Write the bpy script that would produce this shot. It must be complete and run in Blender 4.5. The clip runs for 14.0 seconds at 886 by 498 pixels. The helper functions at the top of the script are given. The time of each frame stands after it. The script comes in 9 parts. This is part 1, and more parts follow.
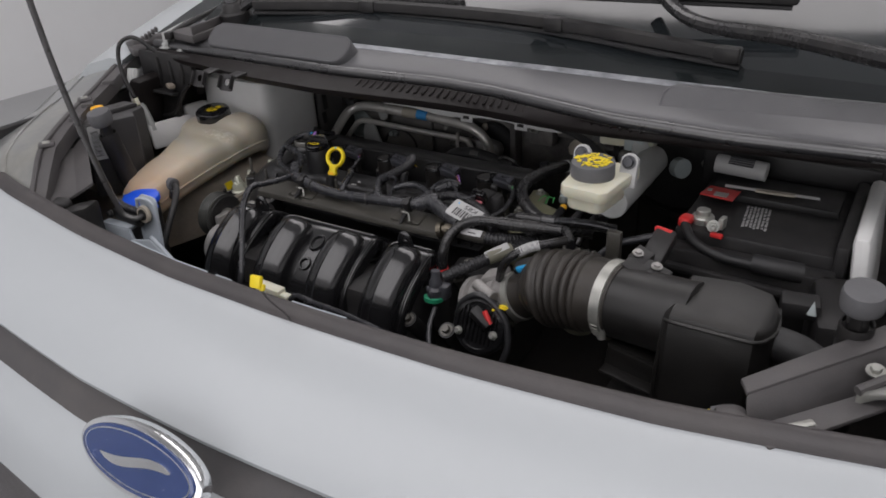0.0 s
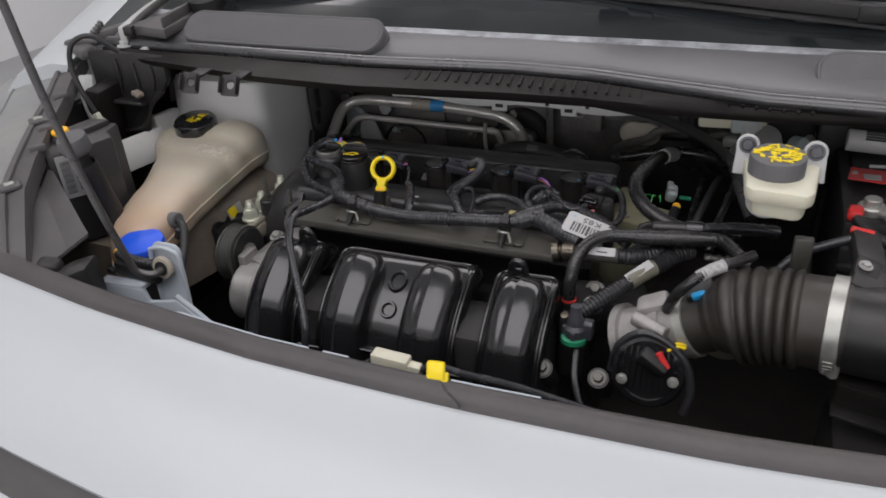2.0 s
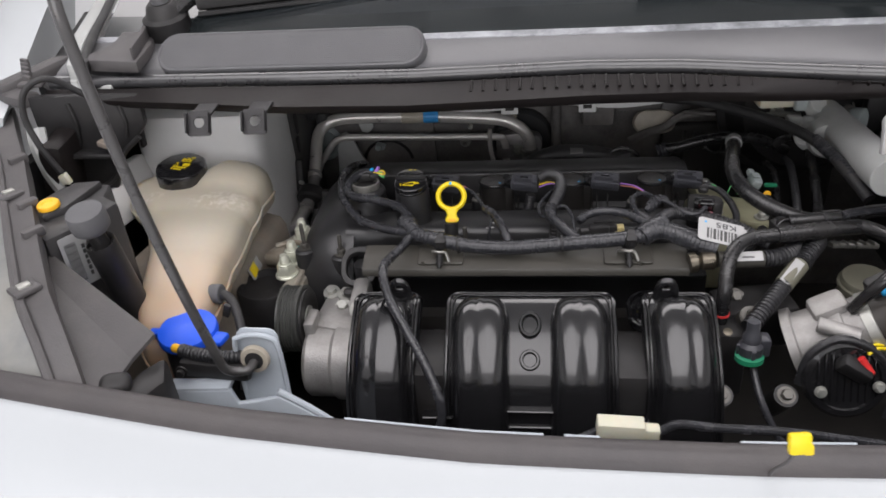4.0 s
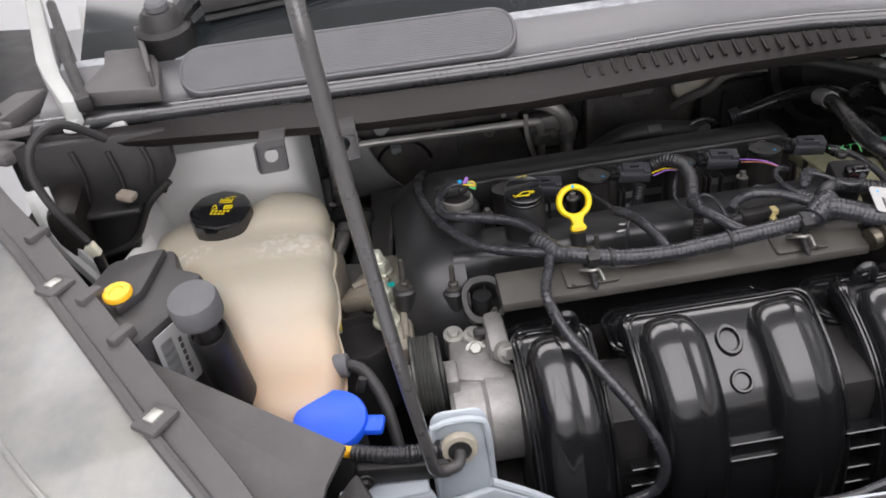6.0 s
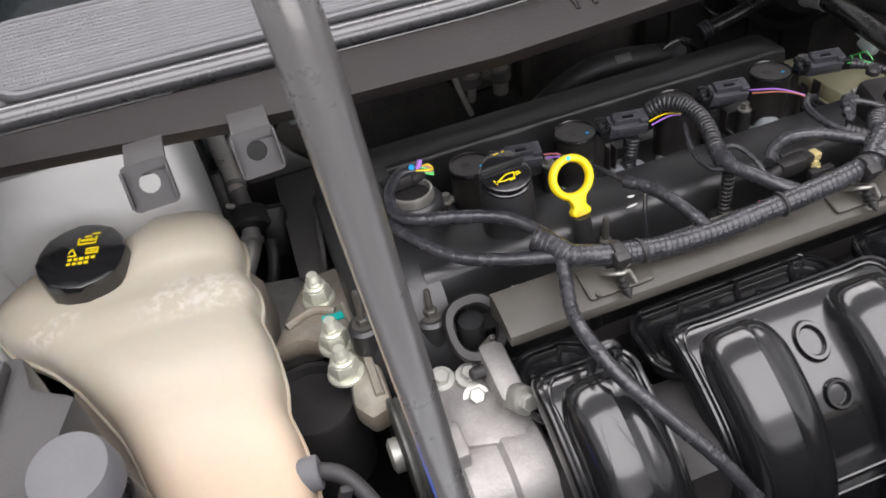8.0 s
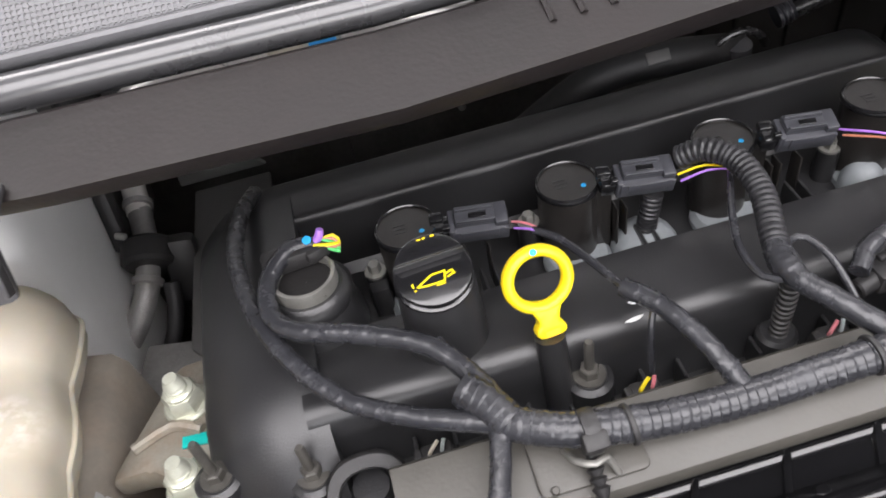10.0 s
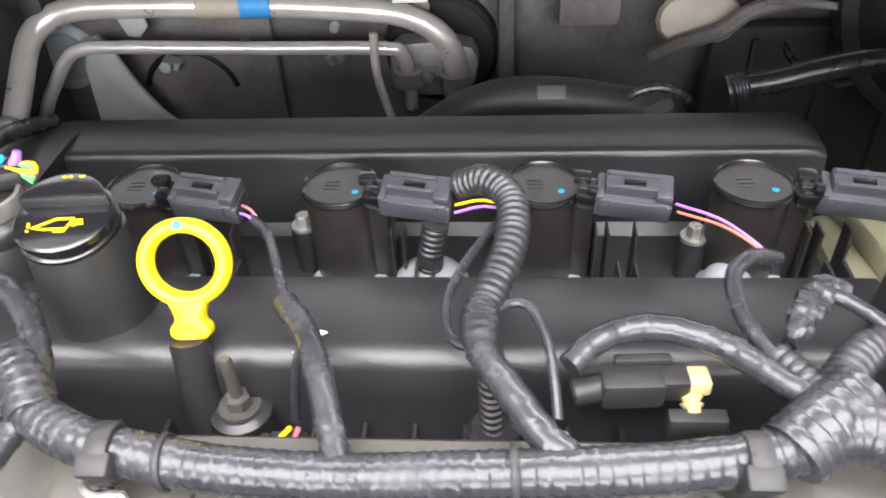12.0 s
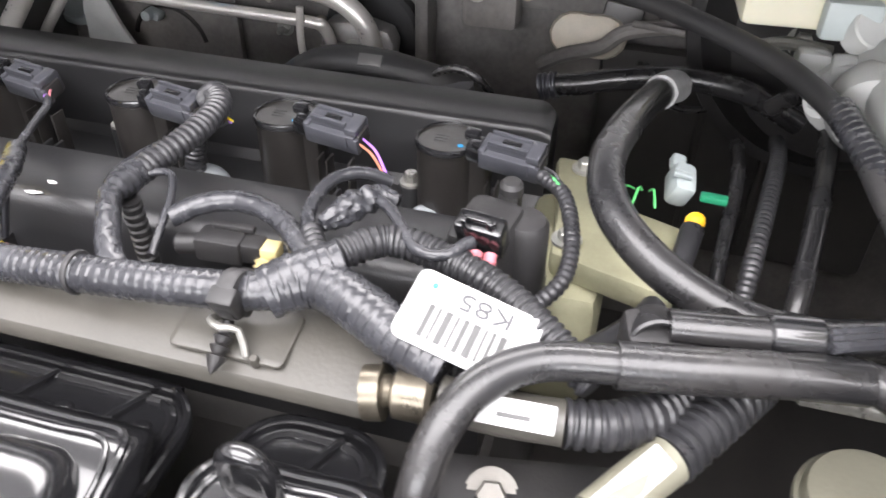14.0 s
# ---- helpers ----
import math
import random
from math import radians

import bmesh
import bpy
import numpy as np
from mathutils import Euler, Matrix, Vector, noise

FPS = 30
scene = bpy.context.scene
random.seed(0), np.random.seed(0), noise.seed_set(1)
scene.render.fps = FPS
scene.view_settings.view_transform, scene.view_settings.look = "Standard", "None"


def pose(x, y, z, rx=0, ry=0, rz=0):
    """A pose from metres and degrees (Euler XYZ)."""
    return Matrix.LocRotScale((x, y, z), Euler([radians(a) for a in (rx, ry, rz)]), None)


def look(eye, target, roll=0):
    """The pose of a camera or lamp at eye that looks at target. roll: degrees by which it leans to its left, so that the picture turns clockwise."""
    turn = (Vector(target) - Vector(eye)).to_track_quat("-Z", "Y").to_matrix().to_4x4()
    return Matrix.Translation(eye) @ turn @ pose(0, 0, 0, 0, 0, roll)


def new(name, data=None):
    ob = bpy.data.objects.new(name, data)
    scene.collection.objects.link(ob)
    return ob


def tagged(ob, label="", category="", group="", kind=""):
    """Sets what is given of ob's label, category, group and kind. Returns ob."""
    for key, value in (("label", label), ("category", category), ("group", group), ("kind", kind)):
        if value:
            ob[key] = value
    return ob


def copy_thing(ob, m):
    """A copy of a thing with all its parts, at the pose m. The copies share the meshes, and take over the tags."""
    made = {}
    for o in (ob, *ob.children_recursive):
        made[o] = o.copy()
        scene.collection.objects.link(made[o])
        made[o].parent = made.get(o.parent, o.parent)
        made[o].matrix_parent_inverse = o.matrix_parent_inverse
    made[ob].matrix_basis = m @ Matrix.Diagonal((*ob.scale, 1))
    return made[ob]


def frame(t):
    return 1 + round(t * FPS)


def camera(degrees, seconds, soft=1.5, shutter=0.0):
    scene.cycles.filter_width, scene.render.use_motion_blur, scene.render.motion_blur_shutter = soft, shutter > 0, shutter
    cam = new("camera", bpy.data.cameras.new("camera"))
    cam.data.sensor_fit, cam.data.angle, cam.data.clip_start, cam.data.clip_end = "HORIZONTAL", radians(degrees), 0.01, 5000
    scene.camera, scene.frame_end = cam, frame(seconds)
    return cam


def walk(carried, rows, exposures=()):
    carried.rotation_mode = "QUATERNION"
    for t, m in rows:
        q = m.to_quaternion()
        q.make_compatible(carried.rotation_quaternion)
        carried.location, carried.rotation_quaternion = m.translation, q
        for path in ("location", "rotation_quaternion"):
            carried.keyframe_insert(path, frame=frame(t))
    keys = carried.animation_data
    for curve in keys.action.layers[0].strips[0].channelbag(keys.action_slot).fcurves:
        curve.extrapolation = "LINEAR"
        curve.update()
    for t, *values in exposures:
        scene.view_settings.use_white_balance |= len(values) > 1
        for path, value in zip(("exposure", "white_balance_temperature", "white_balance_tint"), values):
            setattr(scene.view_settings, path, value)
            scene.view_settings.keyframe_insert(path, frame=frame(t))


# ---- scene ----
cam = camera(60.0, 14.0, soft=1.7, shutter=0.3)
PATH = [
    (0, (0.8245, -0.9701, 1.4103), (-0.1395, 0.5144, 0.4791), -2.66),
    (0.5, (0.7401, -0.9517, 1.3961), (-0.1504, 0.5662, 0.4459), -2.76),
    (1, (0.6538, -0.9341, 1.3877), (-0.1722, 0.6097, 0.4209), -3.05),
    (1.5, (0.5685, -0.9168, 1.3847), (-0.1926, 0.6497, 0.4016), -3.47),
    (2, (0.4809, -0.9025, 1.3785), (-0.2084, 0.6873, 0.3798), -3.80),
    (2.2, (0.4447, -0.8981, 1.3819), (-0.2117, 0.6945, 0.3657), -3.97),
    (4.3, (0.0979, -0.8394, 1.3720), (-0.0946, 0.8620, 0.3385), -5.22),
    (4.5, (0.0626, -0.8286, 1.3678), (-0.0875, 0.8795, 0.3382), -5.42),
    (5, (-0.0142, -0.7893, 1.3816), (-0.0862, 0.8976, 0.3096), -6.19),
    (5.5, (-0.0740, -0.7568, 1.3737), (-0.0680, 0.9254, 0.2918), -6.70),
    (6, (-0.1192, -0.7105, 1.3693), (-0.0432, 0.9421, 0.2455), -7.49),
    (6.5, (-0.1547, -0.6517, 1.3670), (0.0164, 0.9590, 0.1939), -7.94),
    (7, (-0.1675, -0.5996, 1.3535), (0.0987, 0.9633, 0.1343), -8.54),
    (7.2, (-0.1712, -0.5756, 1.3465), (0.1502, 0.9590, 0.1048), -8.19),
    (9.3, (-0.0782, -0.3750, 1.2726), (0.1782, 1.0190, -0.1385), -12.57),
    (9.5, (-0.0602, -0.3538, 1.2671), (0.1545, 1.0370, -0.1541), -12.66),
    (10, (-0.0186, -0.3092, 1.2488), (0.1075, 1.0770, -0.1872), -12.10),
    (10.5, (0.0204, -0.2818, 1.2170), (0.0846, 1.1259, -0.2023), -10.36),
    (11, (0.0608, -0.2733, 1.1866), (0.0798, 1.1800, -0.1873), -7.74),
    (11.5, (0.1134, -0.2801, 1.1680), (0.0573, 1.2132, -0.1612), -5.37),
    (12, (0.1627, -0.2907, 1.1551), (0.0209, 1.2417, -0.1223), -3.38),
    (12.5, (0.2153, -0.3094, 1.1480), (-0.0164, 1.2395, -0.0959), -2.31),
    (13, (0.2664, -0.3196, 1.1428), (-0.0357, 1.2325, -0.0818), -1.31),
    (13.5, (0.3185, -0.3319, 1.1456), (-0.0429, 1.2143, -0.0703), -0.26),
    (14, (0.3758, -0.3476, 1.1511), (-0.0502, 1.1860, -0.0599), 0.95),
]
EXPOSURES = [(0.0, -1.65), (2.0, -1.38), (4.5, -0.84), (6.0, -0.60), (7.0, -0.32), (9.5, 0.0), (10.5, 0.55), (11.5, 1.27), (12.5, 1.3), (14.0, 1.2)]
walk(cam, [(t, look(eye, target, roll)) for t, eye, target, roll in PATH], EXPOSURES)

# ---- world and lamps ----
world = bpy.data.worlds.new("world")
scene.world = world
world.use_nodes = True
WN = world.node_tree
for n in list(WN.nodes):
    WN.nodes.remove(n)
sky = WN.nodes.new("ShaderNodeTexSky")
sky.sky_type = 'NISHITA'
sky.sun_disc = False
sky.sun_elevation = radians(40)
sky.sun_rotation = radians(200)
wbg = WN.nodes.new("ShaderNodeBackground")
wbg.inputs["Strength"].default_value = 0.1
wout = WN.nodes.new("ShaderNodeOutputWorld")
WN.links.new(sky.outputs["Color"], wbg.inputs["Color"])
WN.links.new(wbg.outputs["Background"], wout.inputs["Surface"])


def area_lamp(name, loc, target, sx, sy, power, colour):
    data = bpy.data.lights.new(name, 'AREA')
    data.shape, data.size, data.size_y, data.energy, data.color = 'RECTANGLE', sx, sy, power, colour
    ob = new(name, data)
    ob.matrix_world = look(loc, target)
    return ob


# daylight in the opening of the large front window, and two overhead lamps
area_lamp("window_light", (0.26, -5.85, 2.1), (0.26, 0.0, 1.6), 6.0, 2.6, 290, (1.0, 0.965, 0.985))
area_lamp("overhead_light", (0.26, -1.75, 3.52), (0.26, -1.75, 0), 5.0, 2.6, 250, (1.0, 0.96, 0.985))
# unseen rear lamp, added to brighten the back wall and the windshield
area_lamp("overhead_light", (0.26, 1.9, 3.52), (0.26, 1.9, 0), 6.0, 1.4, 200, (1.0, 0.955, 0.965))

# ---- materials ----
def material(name, colour, rough=0.5, metal=0.0, vary=0.15, scale=30.0, bump=0.0, bump_scale=400.0, coat=0.0,
             dust=None, dust_amount=0.0, rough_vary=0.1, spec=0.5, random_tint=0.0, subsurface=0.0, wear=None):
    """A surface with colour variation at two scales, uneven gloss and fine relief."""
    m = bpy.data.materials.new(name)
    m.use_nodes = True
    nt = m.node_tree
    p = nt.nodes["Principled BSDF"]
    tex = nt.nodes.new("ShaderNodeTexCoord")
    big = nt.nodes.new("ShaderNodeTexNoise")
    big.inputs["Scale"].default_value = scale
    big.inputs["Detail"].default_value = 5
    fine = nt.nodes.new("ShaderNodeTexNoise")
    fine.inputs["Scale"].default_value = scale * 9
    fine.inputs["Detail"].default_value = 3
    for n in (big, fine):
        nt.links.new(tex.outputs["Object"], n.inputs["Vector"])
    add = nt.nodes.new("ShaderNodeMath")
    add.operation = 'MULTIPLY_ADD'
    add.inputs[1].default_value = 0.35
    nt.links.new(fine.outputs["Fac"], add.inputs[0])
    nt.links.new(big.outputs["Fac"], add.inputs[2])
    ramp = nt.nodes.new("ShaderNodeMapRange")
    ramp.inputs["From Min"].default_value = 0.4
    ramp.inputs["From Max"].default_value = 0.95
    ramp.inputs["To Min"].default_value = 1 - vary
    ramp.inputs["To Max"].default_value = 1 + vary
    nt.links.new(add.outputs[0], ramp.inputs["Value"])
    mul = nt.nodes.new("ShaderNodeVectorMath")
    mul.operation = 'SCALE'
    mul.inputs[0].default_value = colour[:3]
    nt.links.new(ramp.outputs["Result"], mul.inputs["Scale"])
    last = mul.outputs["Vector"]
    if dust_amount:
        dn = nt.nodes.new("ShaderNodeTexNoise")
        dn.inputs["Scale"].default_value = scale * 0.6
        dn.inputs["Detail"].default_value = 8
        dn.inputs["Roughness"].default_value = 0.7
        nt.links.new(tex.outputs["Object"], dn.inputs["Vector"])
        dr = nt.nodes.new("ShaderNodeMapRange")
        dr.inputs["From Min"].default_value = 0.45
        dr.inputs["From Max"].default_value = 0.75
        dr.inputs["To Max"].default_value = dust_amount
        nt.links.new(dn.outputs["Fac"], dr.inputs["Value"])
        mix = nt.nodes.new("ShaderNodeMix")
        mix.data_type = 'RGBA'
        nt.links.new(dr.outputs["Result"], mix.inputs["Factor"])
        nt.links.new(last, mix.inputs["A"])
        mix.inputs["B"].default_value = (*(dust or (0.25, 0.22, 0.19)), 1)
        last = mix.outputs["Result"]
    nt.links.new(last, p.inputs["Base Color"])
    rr = nt.nodes.new("ShaderNodeMapRange")
    rr.inputs["From Min"].default_value = 0.4
    rr.inputs["From Max"].default_value = 0.95
    rr.inputs["To Min"].default_value = max(0.03, rough - rough_vary)
    rr.inputs["To Max"].default_value = min(1.0, rough + rough_vary)
    nt.links.new(add.outputs[0], rr.inputs["Value"])
    nt.links.new(rr.outputs["Result"], p.inputs["Roughness"])
    p.inputs["Metallic"].default_value = metal
    p.inputs["Specular IOR Level"].default_value = spec
    p.inputs["Coat Weight"].default_value = coat
    p.inputs["Coat Roughness"].default_value = max(0.06, rough * 0.32)
    if subsurface:
        p.inputs["Subsurface Weight"].default_value = subsurface
        p.inputs["Subsurface Radius"].default_value = (0.02, 0.012, 0.006)
    if bump:
        bn = nt.nodes.new("ShaderNodeTexNoise")
        bn.inputs["Scale"].default_value = bump_scale
        bn.inputs["Detail"].default_value = 4
        nt.links.new(tex.outputs["Object"], bn.inputs["Vector"])
        bp = nt.nodes.new("ShaderNodeBump")
        bp.inputs["Strength"].default_value = bump
        bp.inputs["Distance"].default_value = 0.0008
        nt.links.new(bn.outputs["Fac"], bp.inputs["Height"])
        nt.links.new(bp.outputs["Normal"], p.inputs["Normal"])
    return m


M = {}
M["cover"] = material("satin_black_plastic", (0.020, 0.020, 0.021), 0.32, vary=0.1, bump=0.18, bump_scale=900, rough_vary=0.04)
M["gloss"] = material("gloss_black_plastic", (0.009, 0.009, 0.010), 0.2, vary=0.15, scale=14, rough_vary=0.03, spec=0.55, coat=0.5)
M["black"] = material("black_plastic", (0.018, 0.0175, 0.018), 0.48, vary=0.25, bump=0.2, bump_scale=700, dust_amount=0.05, spec=0.4)
M["rubber"] = material("black_rubber", (0.017, 0.017, 0.018), 0.55, vary=0.2, bump=0.15, bump_scale=500, dust_amount=0.05)
M["hose"] = material("shiny_black_hose", (0.014, 0.014, 0.015), 0.26, vary=0.2, bump=0.06, dust_amount=0.05)
M["tape"] = material("black_vinyl_tape", (0.024, 0.0245, 0.028), 0.24, vary=0.3, scale=60, bump=0.3, bump_scale=420, rough_vary=0.10)
M["corr"] = material("corrugated_conduit", (0.02, 0.02, 0.022), 0.34, vary=0.2, scale=60)
M["coil"] = material("ignition_coil_plastic", (0.017, 0.0155, 0.0145), 0.38, vary=0.3, coat=0.35, spec=0.4, scale=50, bump=0.2, bump_scale=800)
M["conn"] = material("dark_grey_connector", (0.042, 0.043, 0.050), 0.36, vary=0.15, scale=60, bump=0.15)
M["strip"] = material("weathered_dark_plastic", (0.07, 0.066, 0.067), 0.55, vary=0.15, scale=20, bump=0.3, bump_scale=600, dust_amount=0.12)
M["cowl"] = material("dark_grey_cowl_plastic", (0.10, 0.10, 0.105), 0.42, vary=0.08, scale=14, bump=0.3, bump_scale=900, rough_vary=0.05, coat=0.08)
M["lip"] = material("brownish_black_plastic", (0.010, 0.0082, 0.0082), 0.5, vary=0.3, scale=12, bump=0.2, dust=(0.08, 0.065, 0.055), dust_amount=0.06, spec=0.22)
M["mesh"] = material("grey_intake_mesh", (0.13, 0.13, 0.135), 0.5, vary=0.1, scale=40)
M["paint"] = material("silver_white_car_paint", (0.43, 0.455, 0.47), 0.42, vary=0.02, scale=6, coat=0.15, rough_vary=0.03)
M["bay"] = material("white_body_primer", (0.72, 0.72, 0.71), 0.5, vary=0.05, scale=8, dust_amount=0.06)
M["greyblue"] = material("pale_grey_blue_paint", (0.40, 0.44, 0.48), 0.4, vary=0.05, scale=20, dust_amount=0.05)
M["plate"] = material("grey_rail_cover", (0.053, 0.050, 0.043), 0.42, vary=0.12, scale=25, bump=0.15, bump_scale=500, dust_amount=0.06)
M["steel"] = material("dull_aluminium_tube", (0.70, 0.675, 0.64), 0.34, metal=0.5, vary=0.12, scale=40, rough_vary=0.1)
M["pulley"] = material("dark_worn_pulley", (0.06, 0.062, 0.058), 0.42, metal=0.3, vary=0.3, scale=50, bump=0.1, dust=(0.16, 0.15, 0.12), dust_amount=0.25)
M["hanger"] = material("matt_black_sheet_steel", (0.022, 0.021, 0.022), 0.5, vary=0.2, scale=40, bump=0.1, dust_amount=0.04)
M["palezinc"] = material("pale_green_zinc_plating", (0.55, 0.56, 0.47), 0.36, metal=0.45, vary=0.15, scale=90, rough_vary=0.08)
M["zinc"] = material("zinc_plated_steel", (0.42, 0.42, 0.39), 0.42, metal=0.7, vary=0.2, scale=80, rough_vary=0.1)
M["cast"] = material("cast_aluminium", (0.33, 0.32, 0.31), 0.48, metal=0.5, vary=0.2, scale=45, bump=0.5, bump_scale=500, dust=(0.13, 0.115, 0.10), dust_amount=0.45)
M["yellow"] = material("yellow_plastic", (0.76, 0.58, 0.01), 0.38, vary=0.06, scale=50, subsurface=0.05)
M["amber"] = material("amber_plastic", (0.85, 0.45, 0.02), 0.4, vary=0.08)
M["cream"] = material("cream_plastic", (0.50, 0.42, 0.20), 0.45, vary=0.08)
M["ivory"] = material("ivory_plastic", (0.54, 0.525, 0.42), 0.45, vary=0.05, scale=25, subsurface=0.2)
M["blue"] = material("bright_blue_plastic", (0.008, 0.085, 0.68), 0.4, vary=0.08, scale=30)
M["navy"] = material("emblem_blue", (0.025, 0.05, 0.16), 0.2, vary=0.1, coat=0.8)
M["chrome"] = material("chrome", (0.85, 0.86, 0.87), 0.12, metal=1.0, vary=0.03)
M["white"] = material("white_paper_label", (0.40, 0.40, 0.397), 0.5, vary=0.03)
M["ink"] = material("black_print", (0.05, 0.05, 0.055), 0.6, vary=0.05)
M["greyink"] = material("grey_print", (0.055, 0.055, 0.055), 0.6, vary=0.05)
M["dot"] = material("blue_paint_mark", (0.02, 0.35, 0.72), 0.5, vary=0.1)
M["teal"] = material("teal_paint_mark", (0.0, 0.42, 0.38), 0.5, vary=0.2)
M["red"] = material("red_plastic", (0.62, 0.03, 0.03), 0.4, vary=0.1)
M["pink"] = material("pink_wire_seal", (0.55, 0.17, 0.2), 0.4, vary=0.1)
M["purple"] = material("purple_wire", (0.35, 0.16, 0.6), 0.4, vary=0.1)
M["green"] = material("green_wire", (0.1, 0.55, 0.15), 0.4, vary=0.1)
M["orange"] = material("orange_wire", (0.42, 0.16, 0.10), 0.4, vary=0.1)
M["greenplug"] = material("green_plug", (0.015, 0.20, 0.10), 0.4, vary=0.1)
M["palegrey"] = material("pale_grey_plug", (0.33, 0.37, 0.37), 0.45, vary=0.08)
M["wellseal"] = material("grey_plug_well_seal", (0.20, 0.215, 0.225), 0.5, vary=0.15, scale=50, bump=0.1)
M["mountcast"] = material("stained_cast_aluminium", (0.30, 0.28, 0.235), 0.5, metal=0.35, vary=0.2, scale=45, bump=0.5, bump_scale=450, dust=(0.20, 0.10, 0.045), dust_amount=0.55)
M["bodyrail"] = material("dusty_beige_primer", (0.21, 0.185, 0.155), 0.6, vary=0.25, scale=25, bump=0.2, dust=(0.30, 0.20, 0.13), dust_amount=0.35)
M["relay"] = material("dark_grey_relay_plastic", (0.034, 0.033, 0.034), 0.5, vary=0.2, scale=25, bump=0.35, bump_scale=600, dust_amount=0.06)
M["bronze"] = material("brown_tinted_steel", (0.13, 0.115, 0.09), 0.33, metal=0.85, vary=0.35, scale=70, rough_vary=0.12)
M["frontstrip"] = material("dark_brown_grey_trim", (0.050, 0.045, 0.046), 0.5, vary=0.15, scale=20, bump=0.3, bump_scale=600, dust_amount=0.08)
# pale grey with dark patches mixed in
M["paleedge"] = material("pale_glass_edge", (0.30, 0.31, 0.33), 0.6, vary=0.5, scale=26, dust=(0.03, 0.035, 0.04), dust_amount=0.9)
M["frit"] = material("black_glass_border", (0.014, 0.017, 0.018), 0.12, vary=0.2, scale=12, rough_vary=0.04)
M["olive"] = material("raw_casting_olive", (0.34, 0.33, 0.22), 0.5, metal=0.3, vary=0.15, scale=50, bump=0.4)
M["capgrey"] = material("grey_rubber_cap", (0.10, 0.10, 0.105), 0.7, vary=0.15, scale=40, bump=0.3)
M["floor"] = material("polished_concrete_floor", (0.40, 0.405, 0.41), 0.4, vary=0.12, scale=1.2, bump=0.1, bump_scale=60)
M["wall"] = material("matt_white_wall", (0.80, 0.805, 0.81), 0.7, vary=0.03, scale=1.0, bump=0.1, bump_scale=150)
M["ceiling"] = material("white_ceiling", (0.78, 0.78, 0.78), 0.8, vary=0.03, scale=1.0)
# black raised to imitate haze in gaps that little light reaches
M["undertray"] = material("lifted_black", (0.032, 0.030, 0.028), 0.75, vary=0.4, scale=15, bump=0.3, bump_scale=150, dust=(0.07, 0.06, 0.05), dust_amount=0.25)
M["foil"] = material("masking_tape", (0.42, 0.38, 0.31), 0.5, vary=0.15, scale=60)
M["bluetape"] = material("blue_tape", (0.05, 0.32, 0.72), 0.5, vary=0.12)
M["braid"] = material("grey_braided_sleeve", (0.33, 0.33, 0.33), 0.55, vary=0.3, scale=300, bump=0.6, bump_scale=900)


